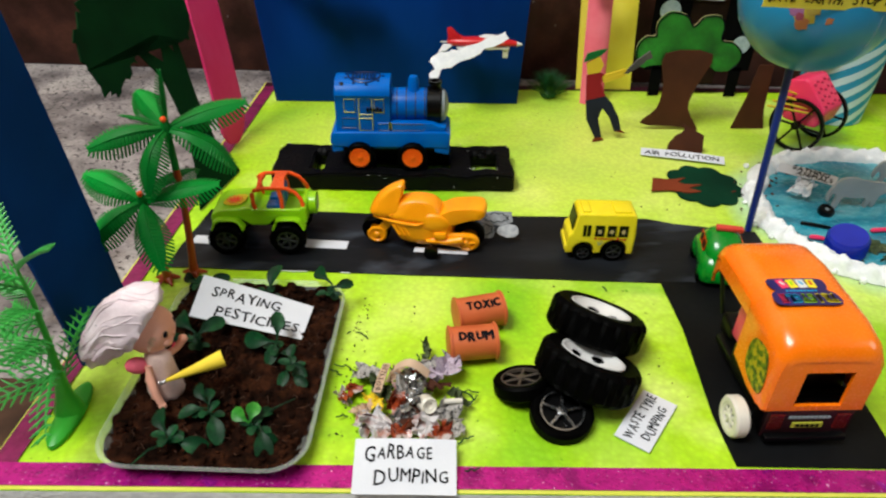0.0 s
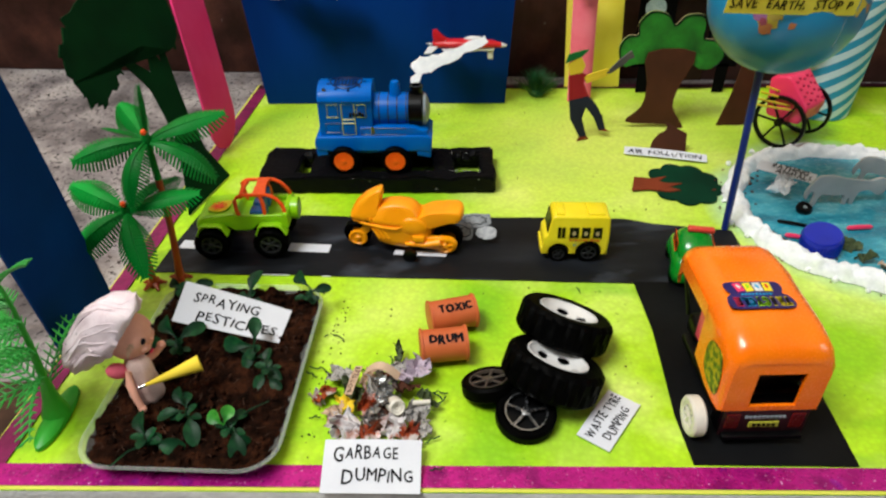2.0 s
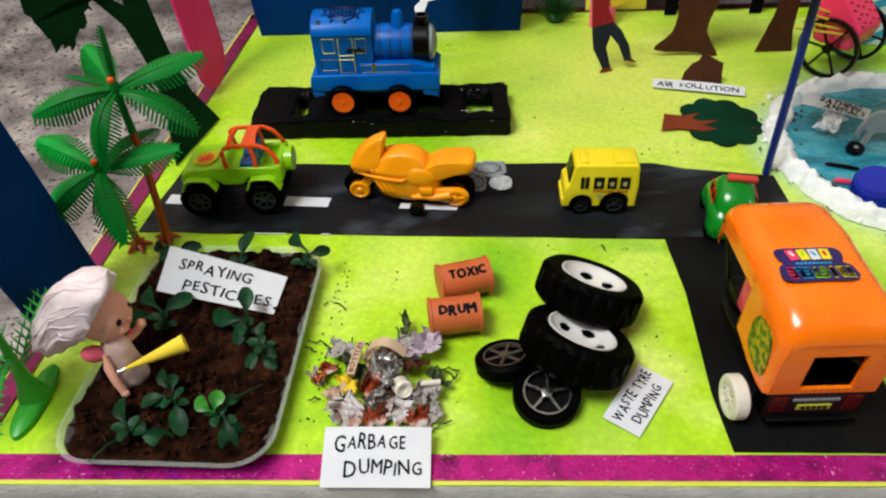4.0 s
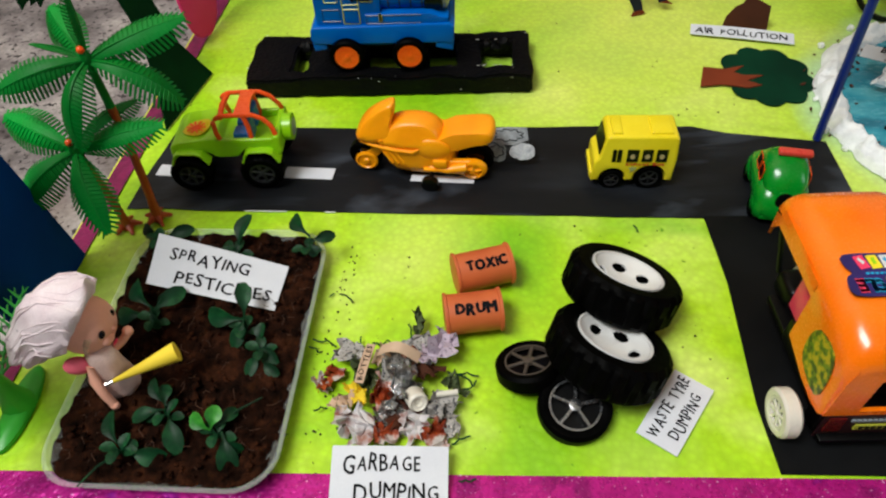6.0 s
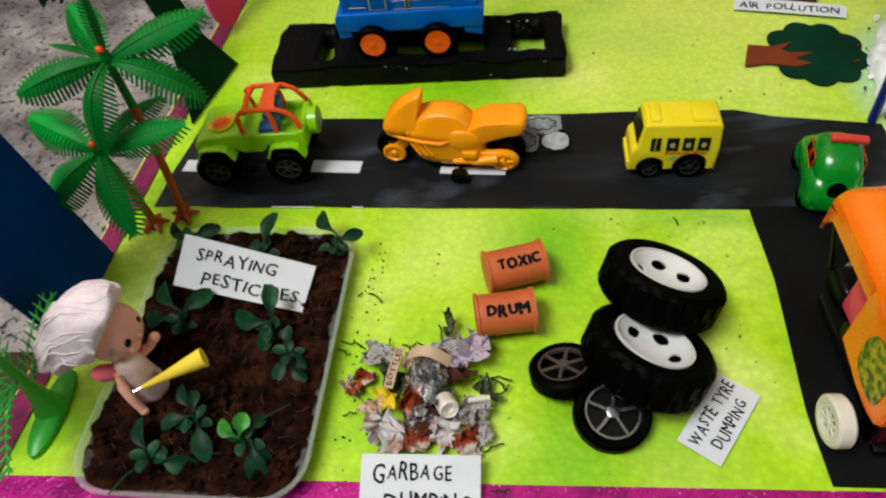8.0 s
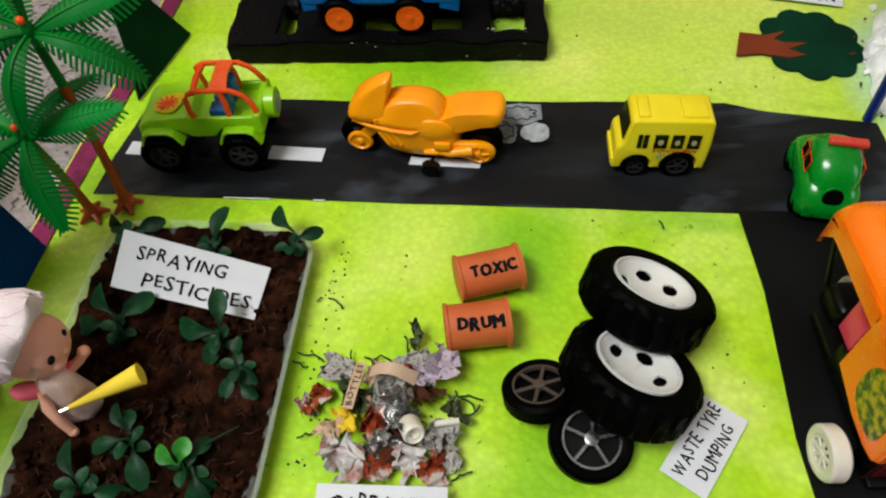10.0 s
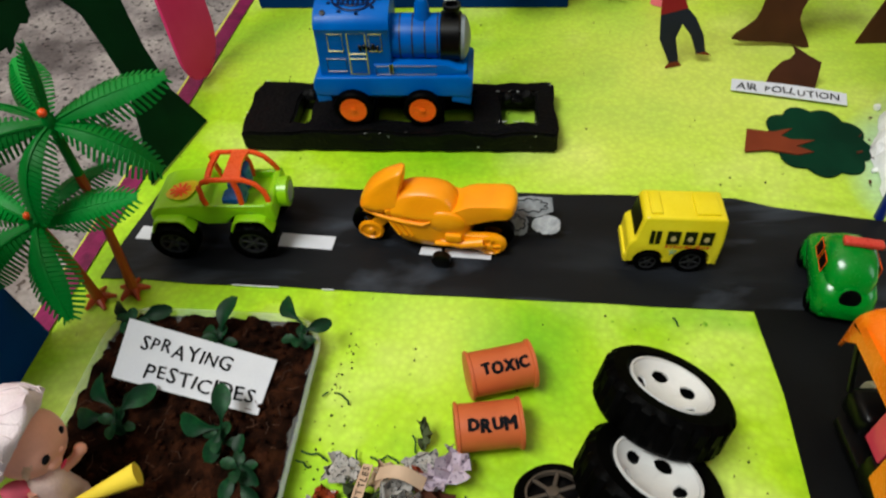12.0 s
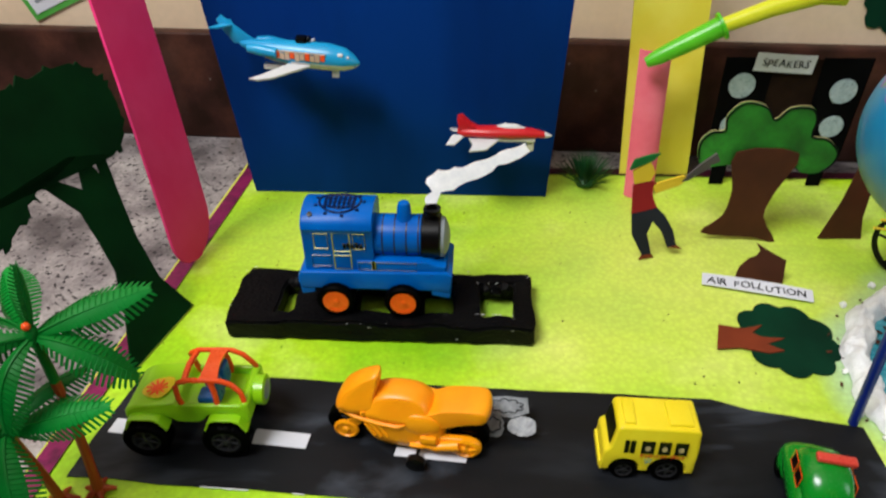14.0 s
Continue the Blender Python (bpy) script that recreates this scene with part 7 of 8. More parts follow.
ball(b, D + Vector((0.0190, -0.0005, 0.0470)), (0.0012, 0.0032, 0.0010), 8, 6, 3)
for k in range(26):
    a = radians(-70 + 150 * k / 25)
    p = D + Vector((0.0050 + 0.004 * math.sin(a * 2.3), 0.006 - 0.0185 * math.cos(a), 0.0585 + 0.012 * math.sin(a)))
    tube(b, [p, p + Vector((0.003, -0.0012, -0.004 + 0.001 * math.sin(k * 2.1)))], [0.0006, 0.0003], 4, 6)
# wound cloth: cross-sections from the hem over the face back to the hanging tail
rings = []
for k, (ox, oz, ry, rz, slant) in enumerate(((0.0010, 0.0660, 0.0170, 0.0170, 0.50), (0.0020, 0.0680, 0.0212, 0.0205, 0.52), (-0.0010, 0.0700, 0.0235, 0.0232, 0.46), (-0.0070, 0.0705, 0.0245, 0.0245, 0.34),
                                              (-0.0150, 0.0700, 0.0245, 0.0250, 0.22), (-0.0225, 0.0665, 0.0232, 0.0240, 0.10), (-0.0295, 0.0605, 0.0205, 0.0215, 0.0), (-0.0355, 0.0540, 0.0172, 0.0180, -0.1),
                                              (-0.0410, 0.0480, 0.0140, 0.0145, -0.15), (-0.0460, 0.0430, 0.0110, 0.0112, -0.2), (-0.0495, 0.0395, 0.0050, 0.0055, -0.2))):
    ring_ = []
    for i in range(64):
        a = 2 * math.pi * i / 64
        p = D + Vector((ox + slant * rz * math.sin(a) * 1.4, 0.006 - 0.00012 * k * k + ry * math.cos(a), oz + rz * math.sin(a)))
        fold = 0.0038 * abs(math.sin(2.5 * a + k * 0.75)) + 0.0011 * math.sin(7 * a - k * 0.8) - 0.001
        p += Vector((0, math.cos(a), math.sin(a))) * fold * (1.0 if k else 0) + noise.noise_vector(p * 62) * 0.0034 + noise.noise_vector(p * 150) * 0.0011
        ring_.append(p)
    rings.append(ring_)
loft(b, rings, True, 1)
for k in range(30):
    i0, sh = (k * 64) // 30 + (k % 3), ((k * 7) % 5) - 2
    run = [rings[j][(i0 + sh * (j - 1) // 3) % 64] for j in range(1, 10)]
    tube(b, [p + noise.noise_vector(p * 210) * 0.0016 for p in run], [0.0002] + [0.0006] * 7 + [0.0002], 5, 1)
dress = []
for h, rx, ry in ((0.044, 0.006, 0.006), (0.040, 0.0100, 0.0085), (0.034, 0.0112, 0.0095), (0.024, 0.0118, 0.0105), (0.013, 0.0135, 0.0120), (0.004, 0.0145, 0.0130), (-0.004, 0.0120, 0.0110)):
    dress.append([D + Vector((0.006 + (rx + 0.0007 * math.sin(5 * a + h * 300)) * math.cos(a), -0.005 + (ry + 0.0007 * math.sin(6 * a)) * math.sin(a), h)) for a in (2 * math.pi * i / 26 for i in range(26))])
loft(b, dress, True, 2)
tube(b, [D + Vector((0.0020, -0.013, 0.036)), D + Vector((0.0020, -0.0185, 0.026)), D + Vector((0.0050, -0.0220, 0.014)), D + Vector((0.0085, -0.0240, 0.004))], [0.0034, 0.0036, 0.0032, 0.0030], 10, 0)
ball(b, D + Vector((0.0090, -0.0245, 0.003)), (0.0036, 0.0030, 0.0036), 10, 7, 0)
tube(b, [D + Vector((0.013, 0.002, 0.036)), D + Vector((0.018, 0.007, 0.038)), D + Vector((0.0215, 0.010, 0.042))], [0.0032, 0.0030, 0.0032], 10, 0)
ball(b, D + Vector((0.0223, 0.0105, 0.0435)), 0.0038, 10, 7, 0)
tube(b, [D + Vector((0.000, -0.010, 0.006)), D + Vector((0.000, -0.012, -0.004))], 0.005, 10, 0)
ball(b, D + Vector((-0.0080, -0.0120, 0.0350)), (0.0095, 0.0055, 0.0075), 16, 10, 5, m=pose(0, 0, 0, 0, 25, 20))
solo("doll", b, [M_SKIN, M_CLOTH, M_GAUZE, M_PINKPL, M_INK, M_ROSE, M_TAN], "small toy doll with white cloth turban standing in the soil", "doll", sharp=1.4)
b = B()
a, c = Vector((-0.1820, 0.4120, 0.0445)), Vector((-0.1400, 0.4335, 0.0500))
tube(b, [a, a.lerp(c, 0.5), c, c + (c - a) * 0.002], [0.0012, 0.0040, 0.0072, 0.0060], 18)
tube(b, [a + (a - c) * 0.08, a + (c - a) * 0.04], 0.0016, 8, 1)
solo("spray_cone", b, [M_STRAW, M_SILVER], "rolled yellow paper cone with silver tip held by the doll", "spray cone")

# ---- pond ----
PC, PR = Vector((0.598, 0.745, 0)), (0.172, 0.164)
n = 64
pr = lambda a, k: PC + Vector((PR[0] * k * math.cos(a), PR[1] * k * math.sin(a), 0))
b = B()
prism(b, [(p.x, p.y) for p in (pr(2 * math.pi * i / n, 0.95) for i in range(n))], 0.0012, Matrix.Translation((0, 0, 0.0012)))
solo("pond_water", b, M_WATER, "teal painted pond water with streaks", "water", kind="structure")
b = B()
rows = []
for j in range(15):
    f = j / 14
    row = []
    for i in range(260):
        a = 2 * math.pi * i / 260
        wv = 0.035 * noise.noise(Vector((math.cos(a) * 5, math.sin(a) * 5, 1))) + 0.018 * noise.noise(Vector((math.cos(a) * 17, math.sin(a) * 17, 1)))
        k = 0.875 + wv + (0.165 + 0.05 * noise.noise(Vector((math.cos(a) * 3, math.sin(a) * 3, 7)))) * f
        p = pr(a, k)
        hgt = 0.017 * math.sin(math.pi * f) ** 0.55
        lump = 0.5 + 0.9 * abs(noise.noise(p * 42)) + 0.5 * noise.noise(p * 85)
        p.z = 0.0012 + hgt * max(0.15, 0.45 + 0.75 * lump) * 0.85 + (0.0035 * noise.noise(p * 190) + 0.0020 * noise.noise(p * 420) if 0 < j < 14 else 0)
        if 0 < j < 14:
            p += Vector((noise.noise(p * 110), noise.noise(p * 110 + Vector((9, 0, 0))), 0)) * 0.0035
        row.append(p)
    rows.append(row)
loft(b, rows, caps=False)
solo("plaster_rim", b, M_PLASTER, "lumpy white plaster rim round the pond", "pond rim", sharp=1.5)
b = B()
for k in range(40):
    q = random.Random(k)
    a = q.uniform(0, 6.28)
    p = pr(a, q.uniform(0.86, 1.12))
    ball(b, (p.x, p.y, 0.003), q.uniform(0.0015, 0.004), 7, 5)
rough_up(b, 0.0015, 300, 2)
solo("plaster_crumb", b, M_PLASTER, "white plaster crumbs along the pond rim", "crumbs", kind="stuff")


b = B()
for k in range(70):
    q = random.Random(500 + k)
    a = q.uniform(2.2, 5.2)
    p = pr(a, q.uniform(0.80, 0.90) if k % 3 else q.uniform(1.02, 1.10))
    box(b, (0, 0, 0), (q.uniform(0.002, 0.006), q.uniform(0.001, 0.003), 0.0012), 0.0003, 1, m=pose(p.x, p.y, 0.0042, q.uniform(-15, 15), q.uniform(-15, 15), q.uniform(0, 180)))
solo("pond_debris", b, M_BROWNPAPER, "dark bits of debris along the pond rim", "debris", kind="stuff")


def buffalo(x, y, ang, s):
    m = upright((x, y, 0.0024), (math.cos(radians(ang)), math.sin(radians(ang)), 0))
    b = B()
    prism(b, [(px * s, py * s) for px, py in spread_line([(0.002, 0.032), (-0.003, 0.018), (0.000, 0.010), (0.003, 0.022), (0.009, 0.020), (0.010, 0.010), (0.0085, 0.0), (0.014, 0.0), (0.0155, 0.009), (0.020, 0.017),
                                              (0.036, 0.014), (0.050, 0.014), (0.051, 0.0), (0.0555, 0.0), (0.0575, 0.011), (0.060, 0.0), (0.0645, 0.0), (0.067, 0.016), (0.078, 0.020), (0.086, 0.016), (0.094, 0.011),
                                              (0.101, 0.013), (0.104, 0.022), (0.102, 0.032), (0.092, 0.036), (0.082, 0.032), (0.066, 0.034), (0.046, 0.037), (0.028, 0.042), (0.010, 0.042)], 3)], 0.004, m, bevel=0.0005)
    return solo("animal_cutout", b, M_CUTGREY, "plain grey foam animal shape standing in the pond", "cut-out", group="pond cut-outs")


buffalo(0.519, 0.762, 6, 1.0)
buffalo(0.612, 0.828, -12, 0.85)
buffalo(0.655, 0.795, 10, 0.8)
b = B()
lathe(b, [(0.0205, 0.0), (0.0218, 0.001), (0.0212, 0.021), (0.0195, 0.0235), (0.0005, 0.0240)], 36)
for k in range(40):
    a = 2 * math.pi * k / 40
    box(b, (0.0216 * math.cos(a), 0.0216 * math.sin(a), 0.0105), (0.0008, 0.0012, 0.017), m=None)
solo("screw_cap_litter", b, M_BLUECAP, "dark blue screw cap floating in the pond", "cap", pose(0.4995, 0.667, 0.0030, 8, -10, 0))
for x, y in ((0.514, 0.748), (0.612, 0.712)):
    b = B()
    lathe(b, [(0.002, 0.0), (0.0085, 0.0), (0.0095, 0.002), (0.0095, 0.006), (0.0085, 0.008), (0.004, 0.008), (0.0025, 0.006)], 26)
    lathe(b, [(0.0024, 0.004), (0.0024, 0.0075), (0.001, 0.008)], 12, idx=1)
    solo("tiny_wheel_toy", b, [M_BLKPL, M_GREYPL], "tiny black wheel thrown into the pond", "toy tyre", pose(x, y, 0.0028, 15, 5), "pond waste")
for x, y, a, L, r, mt, lab in ((0.564, 0.706, 5, 0.032, 0.0028, M_PINKPL, "pink plastic stick floating in the pond"), (0.477, 0.688, -15, 0.018, 0.0028, M_PINKPL, "pink plastic stick floating in the pond"),
                               (0.488, 0.716, -20, 0.034, 0.0022, M_BLKPL, "black plastic stick floating in the pond"), (0.604, 0.640, 15, 0.024, 0.003, M_PINKPL, "pink plastic stick floating in the pond"),
                               (0.640, 0.690, 40, 0.03, 0.0025, M_WHITEPL, "white plastic stick floating in the pond")):
    b = B()
    tube(b, [(-L / 2, 0, 0), (-L / 2 + r, 0, 0.0003), (0, 0, 0.0006), (L / 2 - r, 0, 0.0003), (L / 2, 0, 0)], [r * 0.4, r, r * 1.05, r, r * 0.4], 8)
    solo("pond_stick", b, mt, lab, "litter", pose(x, y, 0.0026 + r, 0, 0, a), "pond waste")
for k, (x, y, s, mt, lab) in enumerate(((0.540, 0.640, 0.010, M_GREENLEAF, "grey-green crumpled scrap in the pond"), (0.533, 0.668, 0.012, M_GREENLEAF, "grey-green crumpled scrap in the pond"),
                                        (0.552, 0.622, 0.009, M_TAN, "tan crumpled scrap in the pond"), (0.640, 0.735, 0.010, M_NEWS, "crumpled paper scrap in the pond"))):
    scrap(x, y, 0.004, s, mt, 200 + k, lab)
b = B()
box(b, (0, 0, 0.004), (0.030, 0.011, 0.006), 0.001, 2)
solo("white_packet", b, M_WHITEPL, "small white packet floating in the pond", "packet", pose(0.580, 0.655, 0.0022, 0, 0, 48))
scrap(0.500, 0.786, 0.016, 0.017, M_COTTON, 300, "crumpled white paper ball on the pond rim")

# ---- globe on a rod ----
GC, GR = Vector((0.408, 0.722, 0.270)), 0.0745
AFRICA = Vector((-0.55, -0.83, -0.03)).normalized()
globe = thing("globe", "blue toy globe with coloured lands on a dark blue rod", "globe", pose(0, 0, 0))
m = bpy.data.materials.new("printed_globe")
m.use_nodes = True
nt = m.node_tree
bs = nt.nodes["Principled BSDF"]
tc = nt.nodes.new("ShaderNodeTexCoord")
nz = nt.nodes.new("ShaderNodeTexNoise")
nz.inputs["Scale"].default_value, nz.inputs["Detail"].default_value = 24, 4
vo = nt.nodes.new("ShaderNodeTexVoronoi")
vo.inputs["Scale"].default_value = 55
wob = nt.nodes.new("ShaderNodeTexNoise")
wob.inputs["Scale"].default_value = 40
mixv = nt.nodes.new("ShaderNodeMix")
mixv.data_type = "VECTOR"
mixv.inputs[0].default_value = 0.04
land = nt.nodes.new("ShaderNodeValToRGB")
for i, (p, c) in enumerate(((0.0, "d8c030"), (0.25, "d86a90"), (0.5, "7a5aa8"), (0.7, "5aa048"), (0.9, "d8903a"))):
    e = land.color_ramp.elements[i] if i < 2 else land.color_ramp.elements.new(p)
    e.position, e.color = p, lin(c)
land.color_ramp.interpolation = "CONSTANT"
cut = nt.nodes.new("ShaderNodeMapRange")
cut.inputs[1].default_value, cut.inputs[2].default_value = 0.535, 0.55
sea = nt.nodes.new("ShaderNodeMix")
sea.data_type = "RGBA"
sea.inputs[6].default_value = lin("1f7fae")
nt.links.new(tc.outputs["Object"], nz.inputs["Vector"])
nt.links.new(tc.outputs["Object"], wob.inputs["Vector"])
nt.links.new(tc.outputs["Object"], mixv.inputs[4])
nt.links.new(wob.outputs["Color"], mixv.inputs[5])
nt.links.new(mixv.outputs[1], vo.inputs["Vector"])
sep = nt.nodes.new("ShaderNodeSeparateColor")
nt.links.new(vo.outputs["Color"], sep.inputs[0])
nt.links.new(sep.outputs[0], land.inputs[0])
sx = nt.nodes.new("ShaderNodeSeparateXYZ")
nt.links.new(tc.outputs["Object"], sx.inputs[0])
hi = nt.nodes.new("ShaderNodeMapRange")
hi.inputs[1].default_value, hi.inputs[2].default_value, hi.inputs[3].default_value, hi.inputs[4].default_value = 0.255, 0.315, -0.22, 0.16
nt.links.new(sx.outputs[2], hi.inputs[0])
more = nt.nodes.new("ShaderNodeMath")
nt.links.new(nz.outputs[0], more.inputs[0])
nt.links.new(hi.outputs[0], more.inputs[1])
nt.links.new(more.outputs[0], cut.inputs[0])
nt.links.new(cut.outputs[0], sea.inputs[0])
nt.links.new(land.outputs[0], sea.inputs[7])
nt.links.new(sea.outputs[2], bs.inputs["Base Color"])
bs.inputs["Roughness"].default_value = 0.34
bs.inputs["Coat Weight"].default_value = 0.1
b = B()
ball(b, GC, (GR, GR, GR * 0.985), 48, 32)
part("sphere", b, m, globe)
b = B()
lathe(b, [(GR * 1.002, -0.0006), (GR * 1.010, 0.0), (GR * 1.002, 0.0006)], 48, caps=False, m=Matrix.Translation(GC + Vector((0, 0, 0))) @ pose(0, 0, 0, 0, 90, 20))
part("seam", b, M_TRAY, globe, "clear plastic seam")
LANDS = [gloss("printed_land", c, rough=0.34) for c in ("a89a2e", "8c5a86", "9c8a3a", "a86a3c", "8a3c50")]
for cy, cz, rr, mt in ((0.0, 0.0, 0.0105, LANDS[0]), (-0.008, 0.004, 0.0075, LANDS[1]), (0.006, 0.006, 0.0070, LANDS[2]), (-0.001, -0.009, 0.0065, LANDS[3]), (-0.004, -0.003, 0.0040, LANDS[4]), (0.022, -0.004, 0.0036, LANDS[3])):
    b = B()
    o = GC + GR * 1.004 * AFRICA
    ux = Vector((0, 0, 1)).cross(AFRICA).normalized()
    uz = AFRICA.cross(ux)
    rim = [((o + ux * (cy + x) + uz * (cz + y)) - GC).normalized() * GR * (1.003 + 0.0006 * (rr < 0.01)) + GC for x, y in jag(scallop(0, 0, rr, rr * 1.1, 5, 0.2, 22), 0.0008, 5, 1)]
    vs = [b.verts.new(p) for p in rim]
    mid = b.verts.new(((o + ux * cy + uz * cz) - GC).normalized() * GR * 1.0045 + GC)
    for k in range(len(vs)):
        b.faces.new((vs[k], vs[(k + 1) % len(vs)], mid))
    part("land_print", b, mt, globe, "printed land patch")
b = B()
tube(b, [(0.4050, 0.7105, 0.0012), (0.4015, 0.7125, 0.10), (0.3975, 0.7150, 0.203)], 0.0042, 14)
part("rod", b, M_POLE, globe, "dark blue rod")
card("earth_sign", "yellow hand-lettered paper band reading save earth on the globe", ((0.320, 0.650, 0.2770), (0.438, 0.650, 0.2740), (0.3195, 0.6455, 0.2970)),
     [("SAVE  EARTH,  STOP P", 0.03, 0.28, 0.92)], 0.0125, stock=M_YELLOW)

# ---- striped paper bin ----
b = B()
n, rows = 128, 40
prev = None
C0 = Vector((0.664, 1.065, 0.0012))


def bin_ring(r, z, turn=0.0):
    return [b.verts.new(C0 + Vector((r * math.cos(2 * math.pi * i / n + turn), r * math.sin(2 * math.pi * i / n + turn), z))) for i in range(n)]


for j in range(rows + 1):
    f = j / rows
    cur = bin_ring(0.052 + 0.006 * f, 0.186 * f, 5.6 * f)
    if prev:
        for i in range(n):
            b.faces.new((prev[i], prev[(i + 1) % n], cur[(i + 1) % n], cur[i])).material_index = (i // 8) % 2
    prev = cur
inner, low = bin_ring(0.0565, 0.186, 5.6), bin_ring(0.050, 0.004, 5.6)
for i in range(n):
    j = (i + 1) % n
    b.faces.new((prev[i], prev[j], inner[j], inner[i])).material_index = 1
    b.faces.new((inner[i], inner[j], low[j], low[i])).material_index = 1
b.faces.new(low)
solo("striped_bin", b, [M_STRIPE_B, M_STRIPE_W], "paper bin wrapped in blue and white diagonal stripes", "bin")
b = B()
prism(b, [(0.745, 0), (0.756, 0), (0.760, 0.130), (0.90, 0.132), (0.90, 0.142), (0.749, 0.140)], 0.002, upright((0, 1.13, 0.0012), (1, 0, 0)))
solo("rose_strip", b, M_ROSE, "rose pink card strip folded beside the striped bin", "card strip")

# ---- hand cart ----
ax = Vector((0.075, 0.062, 0)).normalized()
fw = Vector((-ax.y, ax.x, 0))
cart = thing("toy_cart", "pink plastic toy hand cart with black spoked wheels", "toy cart")
for c in (Vector((0.545, 0.928, 0.0395)), Vector((0.602, 0.976, 0.0395))):
    rot = Matrix((fw, ax, Vector((0, 0, 1)))).transposed().to_4x4()
    b = B()
    lathe(b, [(0.0338, -0.0022), (0.0385, -0.0022), (0.0385, 0.0022), (0.0338, 0.0022), (0.0338, -0.0022)], 40, "y", caps=False)
    w = part("wheel", b, M_BLKPL, cart, "black spoked wheel", at=Matrix.Translation(c) @ rot)
    b = B()
    lathe(b, [(0.006, -0.004), (0.006, 0.004)], 14, "y")
    part("hub", b, M_BLKPL, w)
    for k in range(6):
        b = B()
        box(b, (0.0195, 0, 0), (0.032, 0.0022, 0.0030), 0.0004, 1)
        part("spoke", b, M_BLKPL, w, at=Matrix.Rotation(math.pi * k / 3, 4, "Y"))
b = B()
tube(b, [(0.541, 0.925, 0.0395), (0.606, 0.979, 0.0395)], 0.0022, 8)
part("axle", b, M_BLKPL, cart)
mid = Vector((0.571, 0.950, 0.040))
rot = Matrix((ax, fw, Vector((0, 0, 1)))).transposed().to_4x4()
H = Matrix.Translation(mid) @ rot
b = B()
side_shape(b, rounded([(0.026, -0.004), (0.033, 0.052), (0.006, 0.061), (-0.031, 0.022), (-0.024, -0.004)], 0.007, 4), -0.0275, 0.0275, 0.003, 3)
HM = H @ pose(0, 0, 0.004, 0, 0, 90)
bmesh.ops.transform(b, matrix=HM, verts=b.verts)
part("hood", b, M_PINKPL, cart, "glossy pink rounded hood")
b = B()
for i in range(5):
    for j in range(4):
        q = (j + 0.7 + 0.3 * (i % 2)) / 4.8
        c = HM @ Vector((-0.031 + 0.037 * q - 0.0004, -0.020 + 0.010 * i, 0.022 + 0.039 * q + 0.0004))
        ball(b, c, (0.0026, 0.0022, 0.0018), 5, 4)
part("hood_spots", b, M_CRIMSON, cart, "darker pressed pattern on the hood")
for u in (-0.022, -0.008, 0.008, 0.022):
    b = B()
    p0 = H @ Vector((u, -0.016, 0.018))
    p1 = p0 + Vector((-0.078, -0.012 + u * 0.1, 0.024 + u * 0.25))
    tube(b, [p0, p1], 0.0015, 6)
    part("shaft", b, M_STRAW, cart, "pale yellow shaft")

# ---- aeroplanes on the sky board ----
def plane_at(tail, nose):
    """x from tail to nose; y away from the camera."""
    x = (Vector(nose) - Vector(tail)).normalized()
    y = Vector((0, 1, 0))
    y = (y - x * x.dot(y)).normalized()
    m = Matrix((x, y, x.cross(y))).transposed().to_4x4()
    m.translation = Vector(tail)
    return m, (Vector(nose) - Vector(tail)).length


pm, PL = plane_at((-0.200, 1.043, 0.2150), (-0.0635, 1.030, 0.2075))
jet = thing("toy_airliner", "sky blue and white toy airliner fixed to the navy board", "toy plane", pm)


def fuse(L, prof, z0=0.0, n=20, sy=1.0):
    return [[Vector((s * L, r * sy * math.cos(2 * math.pi * k / n), z0 + dz + r * math.sin(2 * math.pi * k / n))) for k in range(n)] for s, r, dz in prof]


b = B()
loft(b, fuse(PL, ((0.0, 0.003, 0.006), (0.10, 0.007, 0.005), (0.25, 0.0115, 0.002), (0.45, 0.0145, 0.0), (0.75, 0.0150, 0.0), (0.88, 0.0125, -0.001), (0.96, 0.007, -0.003), (1.0, 0.0015, -0.004))))
for f in b.faces:
    if f.calc_center_median().z < -0.006:
        f.material_index = 1
part("fuselage", b, [M_SKY, M_WHITEPL], jet)
for sy in (-1, 1):
    b = B()
    prism(b, [(PL * 0.66, 0), (PL * 0.46, 0), (PL * 0.26, 0.034), (PL * 0.18, 0.041), (PL * 0.25, 0.042), (PL * 0.36, 0.036)], 0.003,
          Matrix.Translation((0, sy * 0.006, -0.009)) @ Matrix.Rotation(radians(-12 * sy), 4, "X") @ Matrix.Diagonal((1, sy * (0.45 if sy > 0 else 1), 1, 1)), bevel=0.0008)
    part("wing", b, M_WHITEPL, jet, "white swept wing")
    b = B()
    tube(b, [(PL * 0.10, sy * 0.014, 0.006), (PL * 0.20, sy * 0.015, 0.006), (PL * 0.34, sy * 0.015, 0.004)], [0.0045, 0.0062, 0.0055], 14)
    part("engine", b, M_SKY, jet)
b = B()
prism(b, [(0.026, 0.005), (0.000, 0.022), (-0.020, 0.036), (-0.026, 0.030), (-0.018, 0.018), (-0.008, 0.006)], 0.003, upright((0, 0.0015, 0), (1, 0, 0)), bevel=0.0006)
part("fin", b, M_SKY, jet)
b = B()
prism(b, [(-0.018, -0.016), (-0.028, -0.018), (-0.018, 0.0), (-0.026, 0.018), (-0.016, 0.016), (-0.006, 0.0)], 0.002, pose(0, 0, 0.025), bevel=0.0005)
part("tailplane", b, M_SKY, jet)
b = B()
